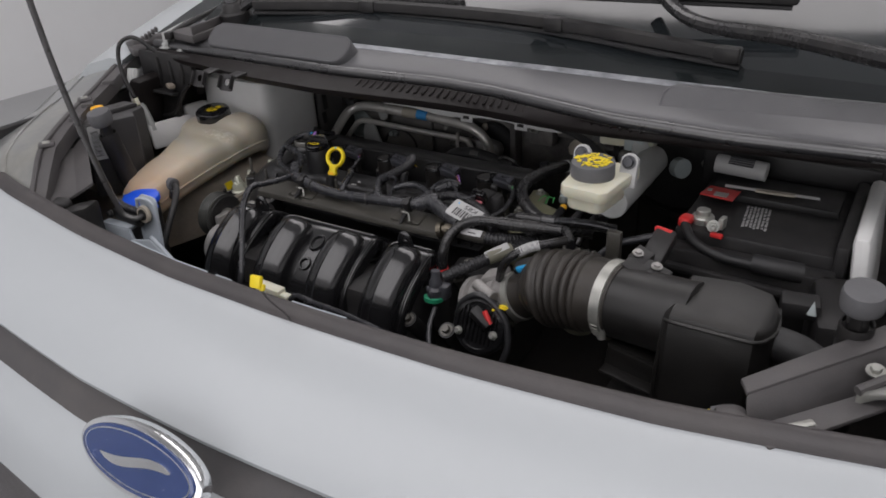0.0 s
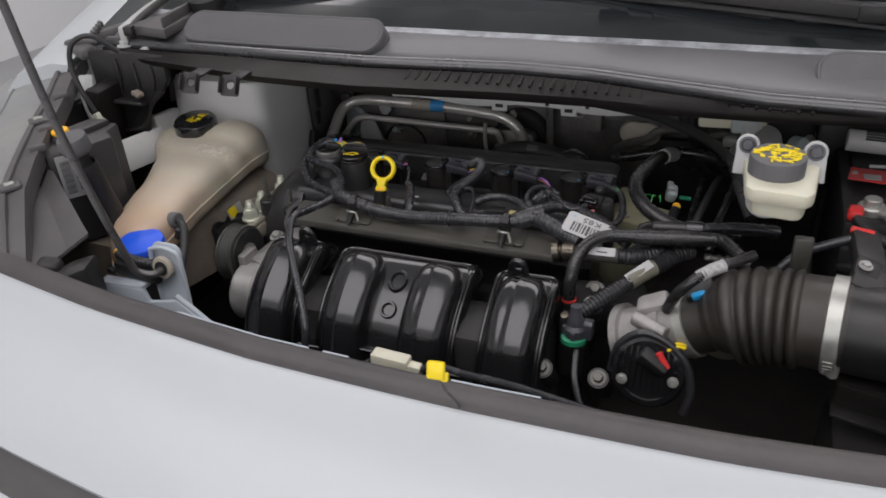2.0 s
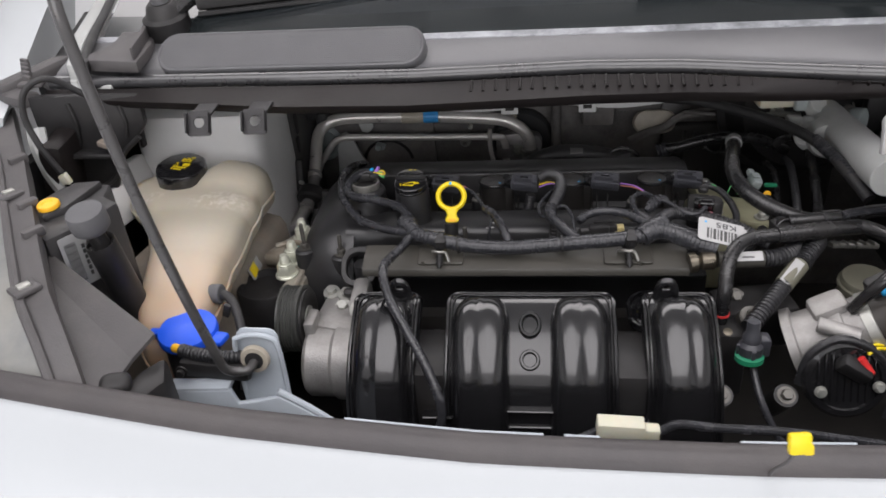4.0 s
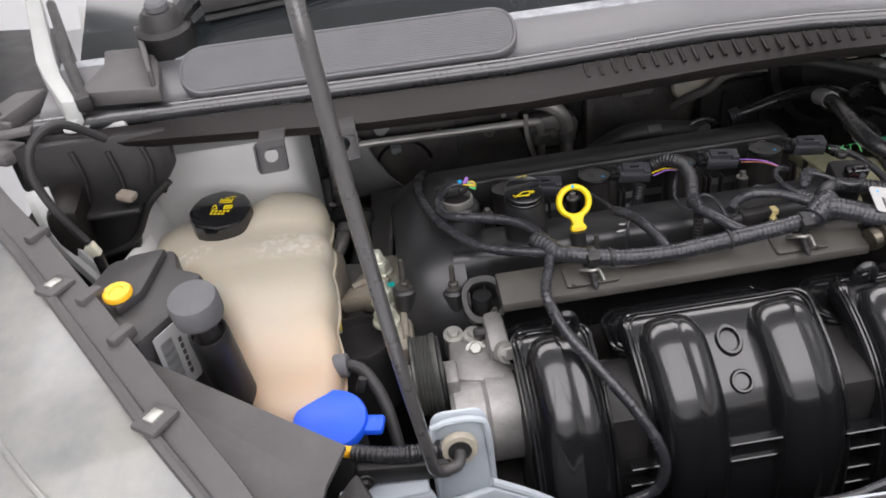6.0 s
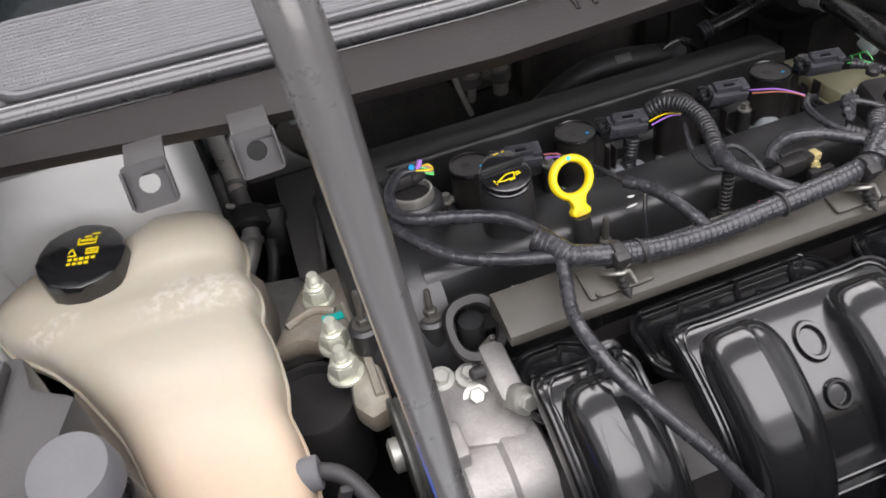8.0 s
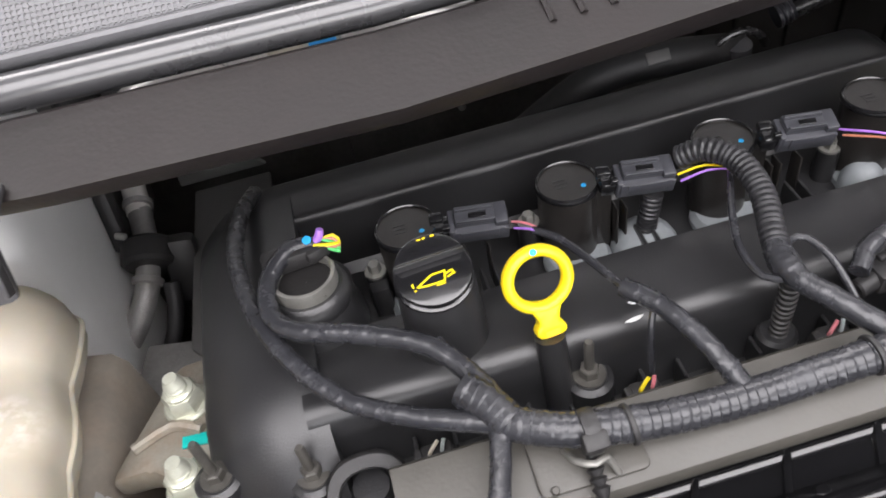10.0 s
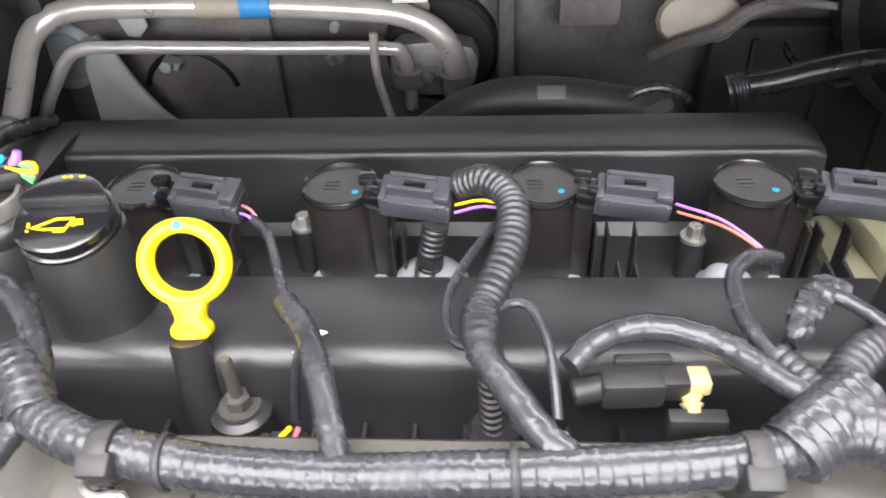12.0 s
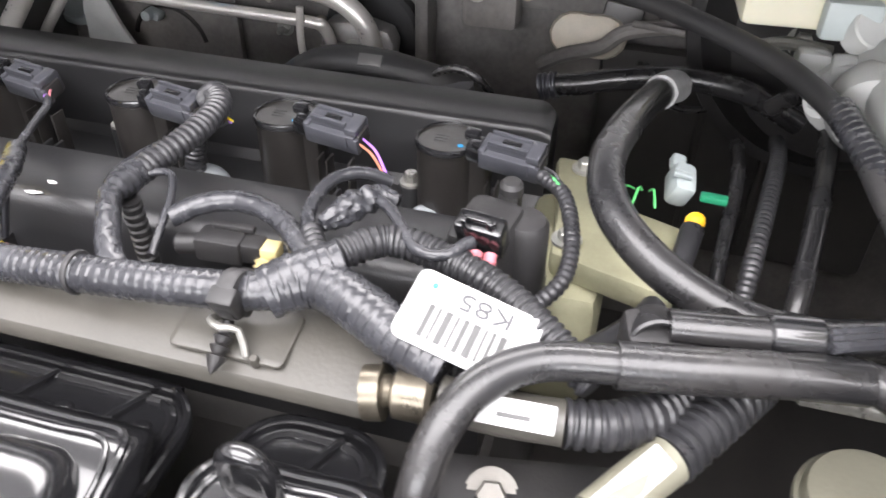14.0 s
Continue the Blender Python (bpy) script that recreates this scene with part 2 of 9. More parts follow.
def tank_material():
    """Milky plastic, tinted by the orange coolant and residue low in the tank."""
    m = material("milky_tank_plastic", (0.42, 0.385, 0.31), 0.38, vary=0.05, scale=18, subsurface=0.35, bump=0.06)
    nt = m.node_tree
    p = nt.nodes["Principled BSDF"]
    old = p.inputs["Base Color"].links[0].from_socket
    tex = nt.nodes.new("ShaderNodeTexCoord")
    sep = nt.nodes.new("ShaderNodeSeparateXYZ")
    nt.links.new(tex.outputs["Object"], sep.inputs[0])
    nz = nt.nodes.new("ShaderNodeTexNoise")
    nz.inputs["Scale"].default_value = 14
    nt.links.new(tex.outputs["Object"], nz.inputs["Vector"])
    ad = nt.nodes.new("ShaderNodeMath")
    ad.operation = 'MULTIPLY_ADD'
    ad.inputs[1].default_value = 0.06
    nt.links.new(nz.outputs["Fac"], ad.inputs[0])
    nt.links.new(sep.outputs["Y"], ad.inputs[2])
    mr = nt.nodes.new("ShaderNodeMapRange")
    mr.inputs["From Min"].default_value = -0.085
    mr.inputs["From Max"].default_value = -0.30
    nt.links.new(ad.outputs[0], mr.inputs["Value"])
    mix = nt.nodes.new("ShaderNodeMix")
    mix.data_type = 'RGBA'
    nt.links.new(mr.outputs["Result"], mix.inputs["Factor"])
    nt.links.new(old, mix.inputs["A"])
    mix.inputs["B"].default_value = (0.50, 0.33, 0.215, 1)
    # pale flecks in two patches either side of the cap: wear and painted glare on embossed marks
    fleck = nt.nodes.new("ShaderNodeTexNoise")
    fleck.inputs["Scale"].default_value = 150
    fleck.inputs["Detail"].default_value = 4
    nt.links.new(tex.outputs["Object"], fleck.inputs["Vector"])
    worn = nt.nodes.new("ShaderNodeMapRange")
    worn.inputs["From Min"].default_value = 0.44
    worn.inputs["From Max"].default_value = 0.62
    worn.inputs["To Max"].default_value = 0.38
    nt.links.new(fleck.outputs["Fac"], worn.inputs["Value"])
    inside = None
    for centre, size in (((-0.238, -0.062, 0.965), (0.044, 0.020, 0.03)), ((-0.340, -0.050, 0.965), (0.024, 0.012, 0.03))):
        off = nt.nodes.new("ShaderNodeVectorMath")
        off.operation = 'SUBTRACT'
        nt.links.new(tex.outputs["Object"], off.inputs[0])
        off.inputs[1].default_value = centre
        div = nt.nodes.new("ShaderNodeVectorMath")
        div.operation = 'DIVIDE'
        nt.links.new(off.outputs["Vector"], div.inputs[0])
        div.inputs[1].default_value = size
        ln = nt.nodes.new("ShaderNodeVectorMath")
        ln.operation = 'LENGTH'
        nt.links.new(div.outputs["Vector"], ln.inputs[0])
        edge = nt.nodes.new("ShaderNodeMapRange")
        edge.inputs["From Min"].default_value = 1.1
        edge.inputs["From Max"].default_value = 0.6
        nt.links.new(ln.outputs["Value"], edge.inputs["Value"])
        if inside is None:
            inside = edge.outputs["Result"]
        else:
            both = nt.nodes.new("ShaderNodeMath")
            both.operation = 'MAXIMUM'
            nt.links.new(inside, both.inputs[0])
            nt.links.new(edge.outputs["Result"], both.inputs[1])
            inside = both.outputs[0]
    cut = nt.nodes.new("ShaderNodeMath")
    cut.operation = 'MULTIPLY'
    nt.links.new(inside, cut.inputs[0])
    nt.links.new(worn.outputs["Result"], cut.inputs[1])
    fleck_mix = nt.nodes.new("ShaderNodeMix")
    fleck_mix.data_type = 'RGBA'
    nt.links.new(cut.outputs[0], fleck_mix.inputs["Factor"])
    nt.links.new(mix.outputs["Result"], fleck_mix.inputs["A"])
    fleck_mix.inputs["B"].default_value = (0.74, 0.72, 0.69, 1)
    nt.links.new(fleck_mix.outputs["Result"], p.inputs["Base Color"])
    return m


M["tank"] = tank_material()


def glass_material():
    m = material("tinted_windshield", (0.015, 0.018, 0.02), 0.06, vary=0.05, rough_vary=0.02)
    m.node_tree.nodes["Principled BSDF"].inputs["Coat Weight"].default_value = 0.6
    return m


M["glass"] = glass_material()

M["bulkhead"] = material("dusty_brown_insulation", (0.125, 0.119, 0.114), 0.5, vary=0.5, scale=22, bump=0.9, bump_scale=120, dust=(0.22, 0.19, 0.16), dust_amount=0.4)
M["rod"] = material("grey_painted_steel_rod", (0.060, 0.058, 0.058), 0.32, vary=0.06, scale=90, rough_vary=0.1, coat=0.6)
M["sensorgrey"] = material("beige_grey_plastic", (0.15, 0.145, 0.11), 0.5, vary=0.12, scale=30, bump=0.2)
M["dullgrey"] = material("dull_grey_sheet_metal", (0.10, 0.098, 0.096), 0.5, metal=0.2, vary=0.15, scale=30, bump=0.15, dust_amount=0.1)
M["seal"] = material("glossy_seal_rubber", (0.035, 0.035, 0.037), 0.3, vary=0.2, scale=30, bump=0.05, rough_vary=0.06, coat=0.8)
M["hingegrey"] = material("pale_hinge_paint", (0.42, 0.43, 0.42), 0.45, vary=0.08, scale=30, dust_amount=0.2)
M["boot"] = material("dusty_brown_black_rubber", (0.024, 0.021, 0.018), 0.5, vary=0.2, scale=40, bump=0.15, bump_scale=400, dust=(0.09, 0.075, 0.06), dust_amount=0.25)
M["airbox"] = material("dusty_matt_black_plastic", (0.009, 0.0085, 0.008), 0.42, vary=0.2, scale=25, bump=0.3, bump_scale=700, dust=(0.06, 0.053, 0.046), dust_amount=0.15)
M["darkzinc"] = material("dark_phosphate_steel", (0.11, 0.105, 0.095), 0.42, metal=0.6, vary=0.25, scale=80)
M["nickel"] = material("dull_nickel_plating", (0.27, 0.265, 0.245), 0.33, metal=0.6, vary=0.2, scale=70, rough_vary=0.1)

# ---- building blocks ----
def part(name, bm, mat, parent=None, label="", smooth=35):
    """Links a bmesh, drawn in world coordinates, as one mesh object under a thing or a part."""
    me = bpy.data.meshes.new(name)
    bmesh.ops.recalc_face_normals(bm, faces=bm.faces)
    bm.to_mesh(me)
    bm.free()
    me.materials.append(mat)
    me.polygons.foreach_set("use_smooth", [True] * len(me.polygons))
    me.set_sharp_from_angle(angle=radians(smooth))
    ob = new(name, me)
    if parent is not None:
        ob.parent = parent
        if parent.type == 'EMPTY':
            ob.matrix_parent_inverse = Matrix.Translation(-parent.location)
    if label:
        ob["label"] = label
    return ob


def thing(name, loc, label, category, group="", kind=""):
    ob = new(name)
    ob.empty_display_size = 0.02
    ob.location = loc
    return tagged(ob, label, category, group, kind)


def solo(name, bm, mat, label, category, group="", kind="", smooth=35):
    return tagged(part(name, bm, mat, None, "", smooth), label, category, group, kind)


def merged(bm, other, m=None):
    """Adds the faces of another bmesh, moved by m."""
    if m is not None:
        bmesh.ops.transform(other, matrix=m, verts=other.verts)
    me = bpy.data.meshes.new("tmp")
    other.to_mesh(me)
    other.free()
    bm.from_mesh(me)
    bpy.data.meshes.remove(me)
    return bm


def box(bm, c, s, rot=(0, 0, 0), bevel=0.002, seg=2):
    t = bmesh.new()
    bmesh.ops.create_cube(t, size=1)
    bmesh.ops.scale(t, vec=s, verts=t.verts)
    b = min(bevel, min(s) * 0.45)
    if b > 0:
        bmesh.ops.bevel(t, geom=t.edges[:], offset=b, segments=seg, affect='EDGES', profile=0.5)
    return merged(bm, t, pose(*c, *rot))


def axis_matrix(p0, axis):
    z = Vector(axis).normalized()
    return Matrix.Translation(p0) @ z.to_track_quat('Z', 'Y').to_matrix().to_4x4()


def lathe(bm, profile, base=(0, 0, 0), axis=(0, 0, 1), n=28, squash=None, angle0=0.0):
    """Turns a profile of (radius, height) about an axis; squash(a) scales the radius by angle."""
    m = axis_matrix(base, axis)
    rings = []
    for r, h in profile:
        ring = []
        for i in range(n):
            a = 2 * math.pi * i / n + angle0
            k = squash(a) if squash else 1
            ring.append(bm.verts.new(m @ Vector((r * k * math.cos(a), r * k * math.sin(a), h))))
        rings.append(ring)
    for a, b in zip(rings, rings[1:]):
        for i in range(n):
            bm.faces.new((a[i], a[(i + 1) % n], b[(i + 1) % n], b[i]))
    if profile[0][0] > 0.0002:
        bm.faces.new(rings[0][::-1])
    if profile[-1][0] > 0.0002:
        bm.faces.new(rings[-1])
    return bm


def cyl(bm, p0, p1, r, r1=None, n=20, edge=0.001):
    d = Vector(p1) - Vector(p0)
    h = d.length
    r1 = r if r1 is None else r1
    e = min(edge, r * 0.4, r1 * 0.4, h * 0.3)
    return lathe(bm, [(r - e, 0), (r, e), (r1, h - e), (r1 - e, h)], p0, d, n)


def spline(pts, step=0.004):
    """Points at even steps along a smooth curve through pts."""
    P = [Vector(p) for p in pts]
    P = [P[0] * 2 - P[1]] + P + [P[-1] * 2 - P[-2]]
    out = []
    for a, b, c, d in zip(P, P[1:], P[2:], P[3:]):
        k = max(2, int((c - b).length / step))
        for i in range(k):
            t = i / k
            out.append(0.5 * ((2 * b) + (c - a) * t + (2 * a - 5 * b + 4 * c - d) * t * t + (3 * b - a - 3 * c + d) * t ** 3))
    out.append(P[-2])
    return out


def tube(bm, pts, r, n=12, step=0.004, shape=None, cap=True):
    """A tube along a curve; shape(s, a) scales the radius at arc length s and angle a."""
    C = spline(pts, step)
    T = [(C[min(i + 1, len(C) - 1)] - C[max(i - 1, 0)]).normalized() for i in range(len(C))]
    ref = Vector((0, 0, 1)) if abs(T[0].z) < 0.9 else Vector((1, 0, 0))
    nrm = (ref - T[0] * ref.dot(T[0])).normalized()
    s, rings = 0.0, []
    for i, (p, t) in enumerate(zip(C, T)):
        if i:
            s += (p - C[i - 1]).length
        nrm = (nrm - t * nrm.dot(t)).normalized()
        bi = t.cross(nrm)
        ring = []
        for j in range(n):
            a = 2 * math.pi * j / n
            k = shape(s, a) if shape else 1
            rr = r(s) if callable(r) else r
            ring.append(bm.verts.new(p + (nrm * math.cos(a) + bi * math.sin(a)) * rr * k))
        rings.append(ring)
    for a, b in zip(rings, rings[1:]):
        for j in range(n):
            bm.faces.new((a[j], a[(j + 1) % n], b[(j + 1) % n], b[j]))
    if cap:
        bm.faces.new(rings[0][::-1])
        bm.faces.new(rings[-1])
    return bm


def taped(pitch=0.011, depth=0.05, crinkle=0.17):
    """Overlapping turns of wound tape, a little uneven."""
    def f(s, a):
        u = s / pitch + a / (2 * math.pi) + 0.18 * noise.noise((s * 40, math.cos(a), math.sin(a)))
        v = s * 230 + a * 2.6
        crease = max(0.0, noise.noise((v, s * 25, 0.7 * a))) ** 2
        return 1 + depth * (u - math.floor(u)) + crinkle * crease + 0.02 * noise.noise((s * 70, math.cos(a) * 1.5, math.sin(a) * 1.5))
    return f


def ribbed(pitch=0.0036, depth=0.12):
    return lambda s, a: 1 + depth * (1 if (s / pitch) % 1 < 0.55 else -1) * 0.5


def prism(bm, poly, z0, z1, bevel=0.002, m=None, seg=2):
    """An outline in x and y, raised from z0 to z1, with rounded edges."""
    t = bmesh.new()
    vs = [t.verts.new((x, y, z0)) for x, y in poly]
    f = t.faces.new(vs)
    r = bmesh.ops.extrude_face_region(t, geom=[f])
    for v in r["geom"]:
        if isinstance(v, bmesh.types.BMVert):
            v.co.z = z1
    if bevel:
        bmesh.ops.bevel(t, geom=t.edges[:], offset=bevel, segments=seg, affect='EDGES', profile=0.5)
    return merged(bm, t, m)


def rounded(w, h, r, n=5, cx=0.0, cy=0.0):
    """The outline of a rounded rectangle."""
    out = []
    for sx, sy, a0 in ((1, 1, 0), (-1, 1, 90), (-1, -1, 180), (1, -1, 270)):
        for i in range(n + 1):
            a = radians(a0 + 90 * i / n)
            out.append((cx + sx * (w / 2 - r) + r * math.cos(a), cy + sy * (h / 2 - r) + r * math.sin(a)))
    return out


def loft(bm, rings, closed=True, cap=True):
    """Joins rings of equal length into a skin."""
    R = [[bm.verts.new(p) for p in ring] for ring in rings]
    n = len(R[0])
    for a, b in zip(R, R[1:]):
        for j in range(n if closed else n - 1):
            bm.faces.new((a[j], a[(j + 1) % n], b[(j + 1) % n], b[j]))
    if cap and closed:
        bm.faces.new(R[0][::-1])
        bm.faces.new(R[-1])
    return bm


def strip_x(bm, xs, section, thick=None):
    """A profile of (y, z) points that changes along x: section(x) -> points; closed if thick is None."""
    rings = [[(x, y, z) for y, z in section(x)] for x in xs]
    return loft(bm, rings, True, True)


def interp(x, K, V):
    return float(np.interp(x, K, V))


def smooth_interp(x, K, V):
    """Smoothstep between knots."""
    if x <= K[0]:
        return V[0]
    for a, b, u, v in zip(K, K[1:], V, V[1:]):
        if x <= b:
            t = (x - a) / (b - a)
            return u + (v - u) * t * t * (3 - 2 * t)
    return V[-1]


def span(a, b, n):
    return [a + (b - a) * i / (n - 1) for i in range(n)]


def hexbolt(bm, p, axis, r=0.006, h=0.005, washer=0.0075, stud=0.0):
    lathe(bm, [(washer, 0), (washer, 0.0015)], p, axis, 20)
    a = Vector(axis).normalized()
    q = Vector(p) + a * 0.0015
    lathe(bm, [(r, 0), (r, h * 0.85), (r * 0.85, h)], q, axis, 6)
    if stud:
        lathe(bm, [(r * 0.5, 0), (r * 0.5, stud), (r * 0.35, stud + 0.002)], q + a * h, axis, 12)
    return bm


def frame_at(p, xdir, up=(0, 0, 1)):
    """A pose whose x runs along xdir and whose z is as near up as can be."""
    x = Vector(xdir).normalized()
    z = Vector(up)
    z = (z - x * z.dot(x)).normalized()
    y = z.cross(x)
    m = Matrix((x, y, z)).transposed().to_4x4()
    m.translation = Vector(p)
    return m


def lettering(s, size, m, depth=0.0002):
    """Raised characters in the built-in font as a bmesh, centred at the pose m."""
    cu = bpy.data.curves.new("letters", 'FONT')
    cu.body, cu.size, cu.extrude, cu.align_x, cu.align_y = s, size, depth, 'CENTER', 'CENTER'
    ob = new("letters", cu)
    me = bpy.data.meshes.new_from_object(ob)
    bm = bmesh.new()
    bm.from_mesh(me)
    bpy.data.objects.remove(ob)
    bpy.data.meshes.remove(me)
    bmesh.ops.transform(bm, matrix=m, verts=bm.verts)
    return bm

# ---- the room ----
def plane_box(name, c, s, mat, label, category, bevel=0.0):
    bm = bmesh.new()
    box(bm, c, s, bevel=bevel)
    return solo(name, bm, mat, label, category, kind="structure")


plane_box("floor", (0.26, -0.75, -0.05), (9.6, 10.6, 0.1), M["floor"], "smooth grey concrete floor under the car", "floor")
plane_box("ceiling", (0.26, -0.75, 3.65), (9.6, 10.6, 0.1), M["ceiling"], "plain white ceiling over the car", "ceiling")
plane_box("wall_north", (0.26, 4.5, 1.8), (9.6, 0.1, 3.6), M["wall"], "plain matt white wall behind the car", "wall")
plane_box("wall_west", (-4.5, -0.75, 1.8), (0.1, 10.4, 3.6), M["wall"], "plain matt white wall beside the car", "wall")
plane_box("wall_east", (5.0, -0.75, 1.8), (0.1, 10.4, 3.6), M["wall"], "plain matt white wall beside the car", "wall")
south = bmesh.new()
for c, s in (((0.26, -6.0, 0.4), (9.6, 0.1, 0.8)), ((0.26, -6.0, 3.5), (9.6, 0.1, 0.2)),
             ((-3.8, -6.0, 2.1), (1.48, 0.1, 2.6)), ((4.3, -6.0, 2.1), (1.48, 0.1, 2.6))):
    box(south, c, s, bevel=0)
solo("wall_south", south, M["wall"], "white wall with a wide window opening", "wall", kind="structure")

# ---- body of the car round the bay ----
CX = 0.26
SEAL_K = [-0.6, -0.45, -0.3, -0.15, 0.0, 0.1, 0.2, 0.3, 0.4, 0.5, 0.65, 1.12]
SEAL_Y = [0.022, 0.014, 0.006, -0.002, -0.008, -0.004, 0.001, -0.008, -0.033, -0.058, -0.068, -0.03]
LIP_Y = [0.02, -0.006, -0.030, -0.057, -0.064, -0.055, -0.044, -0.044, -0.056, -0.071, -0.080, -0.042]
LIP_RISE = [0.005, 0.005, 0.005, 0.005, 0.004, 0.002, 0, 0, 0.001, 0.007, 0.015, 0.016]


def front_edge(x):
    """The line of the slam panel's front edge."""
    return interp(x, [-0.62, -0.5, -0.3, -0.1, 0.1, 0.3, 0.5, 0.7, 0.9, 1.14], [-0.325, -0.37, -0.412, -0.438, -0.453, -0.456, -0.453, -0.441, -0.413, -0.35]), 0.973 + 0.06 * (x - CX) ** 2


def seal_y(x):
    return interp(x, SEAL_K, SEAL_Y)


def lip_y(x):
    return interp(x, SEAL_K, LIP_Y)


def lip_rise(x):
    return interp(x, SEAL_K, LIP_RISE)


XF = span(-0.62, 1.14, 60)

# dark seal along the front edge of the bay
bm = bmesh.new()


def sec(x):
    y, z = front_edge(x)
    return [(y + 0.006, z - 0.02), (y + 0.004, z - 0.003), (y - 0.002, z), (y - 0.008, z - 0.002), (y - 0.0135, z - 0.006),
            (y - 0.017, z - 0.0105), (y - 0.017, z - 0.03)]


strip_x(bm, [-0.346] + [x for x in XF if x > -0.34], sec)
solo("front_seal_strip", bm, M["frontstrip"], "dark grey plastic strip along the front edge of the engine bay", "trim", kind="structure", smooth=50)

# pale body edge that shows behind the strip
for x0, x1 in ((0.0, 0.148), (0.163, 0.188), (0.284, 0.36)):
    bm = bmesh.new()
    strip_x(bm, span(x0, x1, max(3, int((x1 - x0) / 0.03))), lambda x: [(front_edge(x)[0] + dy, front_edge(x)[1] + dz) for dy, dz in ((0.0048, -0.0035), (0.0062, -0.0030), (0.0068, -0.004), (0.006, -0.012), (0.005, -0.012))])
    solo("panel_edge", bm, M["greyblue"], "thin pale painted edge behind the dark front strip", "panel edge", "panel edges", "structure")

# painted panel between the strip and the grille, and the fascia below
fascia = thing("front_fascia", (CX, -0.6, 0.4), "silver-white painted front body panel with a dark grille slot", "car body")
bm = bmesh.new()


def sec(x):
    y, z = front_edge(x)
    k = (x - CX) ** 2
    pts = []
    for dy, dz in ((-0.0155, -0.0122), (-0.05, -0.0145), (-0.085, -0.023), (-0.12, -0.040), (-0.148, -0.060), (-0.158, -0.070), (-0.156, -0.077)):
        pts.append((y + dy + 0.05 * k, z + dz))
    for dy, dz in ((-0.140, -0.070), (-0.10, -0.052), (-0.0155, -0.034)):
        pts.append((y + dy + 0.05 * k, z + dz))
    return pts


strip_x(bm, XF, sec)
part("upper_panel", bm, M["paint"], fascia, "silver-white painted panel", 60)
bm = bmesh.new()


def sec(x):
    y, z = front_edge(x)
    k = 0.05 * (x - CX) ** 2
    return [(y - 0.143 + k, z - 0.068), (y - 0.158 + k, z - 0.092), (y - 0.172 + k, z - 0.118), (y - 0.13 + k, z - 0.12), (y - 0.12 + k, z - 0.07)]


strip_x(bm, XF, sec)
part("grille_slot", bm, M["strip"], fascia, "dark grey grille slot")
bm = bmesh.new()


def sec(x):
    y, z = front_edge(x)
    k = 0.05 * (x - CX) ** 2
    return [(y - 0.166 + k, z - 0.117), (y - 0.188 + k, z - 0.124), (y - 0.215 + k, z - 0.16), (y - 0.225 + k, z - 0.22), (y - 0.19 + k, z - 0.22), (y - 0.16 + k, z - 0.13)]


strip_x(bm, XF, sec)
part("middle_panel", bm, M["paint"], fascia, "silver-white painted panel", 60)
bm = bmesh.new()


def sec(x):
    y, z = front_edge(x)
    k = 0.05 * (x - CX) ** 2
    return [(y - 0.215 + k, z - 0.217), (y - 0.225 + k, z - 0.40), (y - 0.20 + k, z - 0.62), (y - 0.1 + k, z - 0.70), (y - 0.1 + k, z - 0.217)]


strip_x(bm, XF, sec)
part("lower_grille", bm, M["strip"], fascia, "dark lower grille and bumper")

# oval badge in the slot: plain shapes only
badge = thing("oval_badge", (0.271, -0.66, 0.9), "chrome-rimmed oval blue badge in the dark grille slot", "badge")
BM_ = pose(0.271, -0.663, 0.903, 60, 0, 0) @ Matrix.Scale(0.98, 4)


def oval(rx, ry, n=48):
    return [(rx * math.cos(2 * math.pi * i / n), ry * math.sin(2 * math.pi * i / n)) for i in range(n)]


bm = bmesh.new()
prism(bm, oval(0.088, 0.036), -0.012, 0.004, 0.003, BM_)
part("chrome_rim", bm, M["chrome"], badge, "polished chrome rim")
bm = bmesh.new()
prism(bm, oval(0.081, 0.0295), 0.002, 0.0065, 0.001, BM_)
part("blue_oval", bm, M["navy"], badge, "dark blue enamel oval")
bm = bmesh.new()
prism(bm, [(0.076 * math.cos(a), 0.0255 * math.sin(a)) for a in span(0, 2 * math.pi, 49)[:-1]], 0.0062, 0.0068, 0, BM_)
part("inner_line", bm, M["chrome"], badge, "thin silver line")
bm = bmesh.new()
prism(bm, [(0.0748 * math.cos(a), 0.0243 * math.sin(a)) for a in span(0, 2 * math.pi, 49)[:-1]], 0.0064, 0.0071, 0, BM_)
part("field", bm, M["navy"], badge, "dark blue field")
bm = bmesh.new()
prism(bm, [(0.050 * math.cos(a) * (1.0 if math.sin(a) > 0 else 0.96), 0.005 * math.sin(a) + 0.007 * math.sin(2.2 * math.cos(a))) for a in span(0, 2 * math.pi, 41)[:-1]], 0.007, 0.0082, 0, BM_)
part("raised_mark", bm, M["chrome"], badge, "plain raised silver wave")

# inner walls and floor of the bay
bay = bmesh.new()
box(bay, (CX, 0.345, 0.82), (1.5, 0.02, 0.56), bevel=0.004)
solo("firewall", bay, M["bulkhead"], "dusty dark brown insulated bulkhead at the back of the bay", "bulkhead", kind="structure")
bay = bmesh.new()
box(bay, (CX, -0.05, 0.56), (1.5, 0.9, 0.02), bevel=0.004)
solo("undertray", bay, M["undertray"], "black tray under the engine", "undertray", kind="structure")
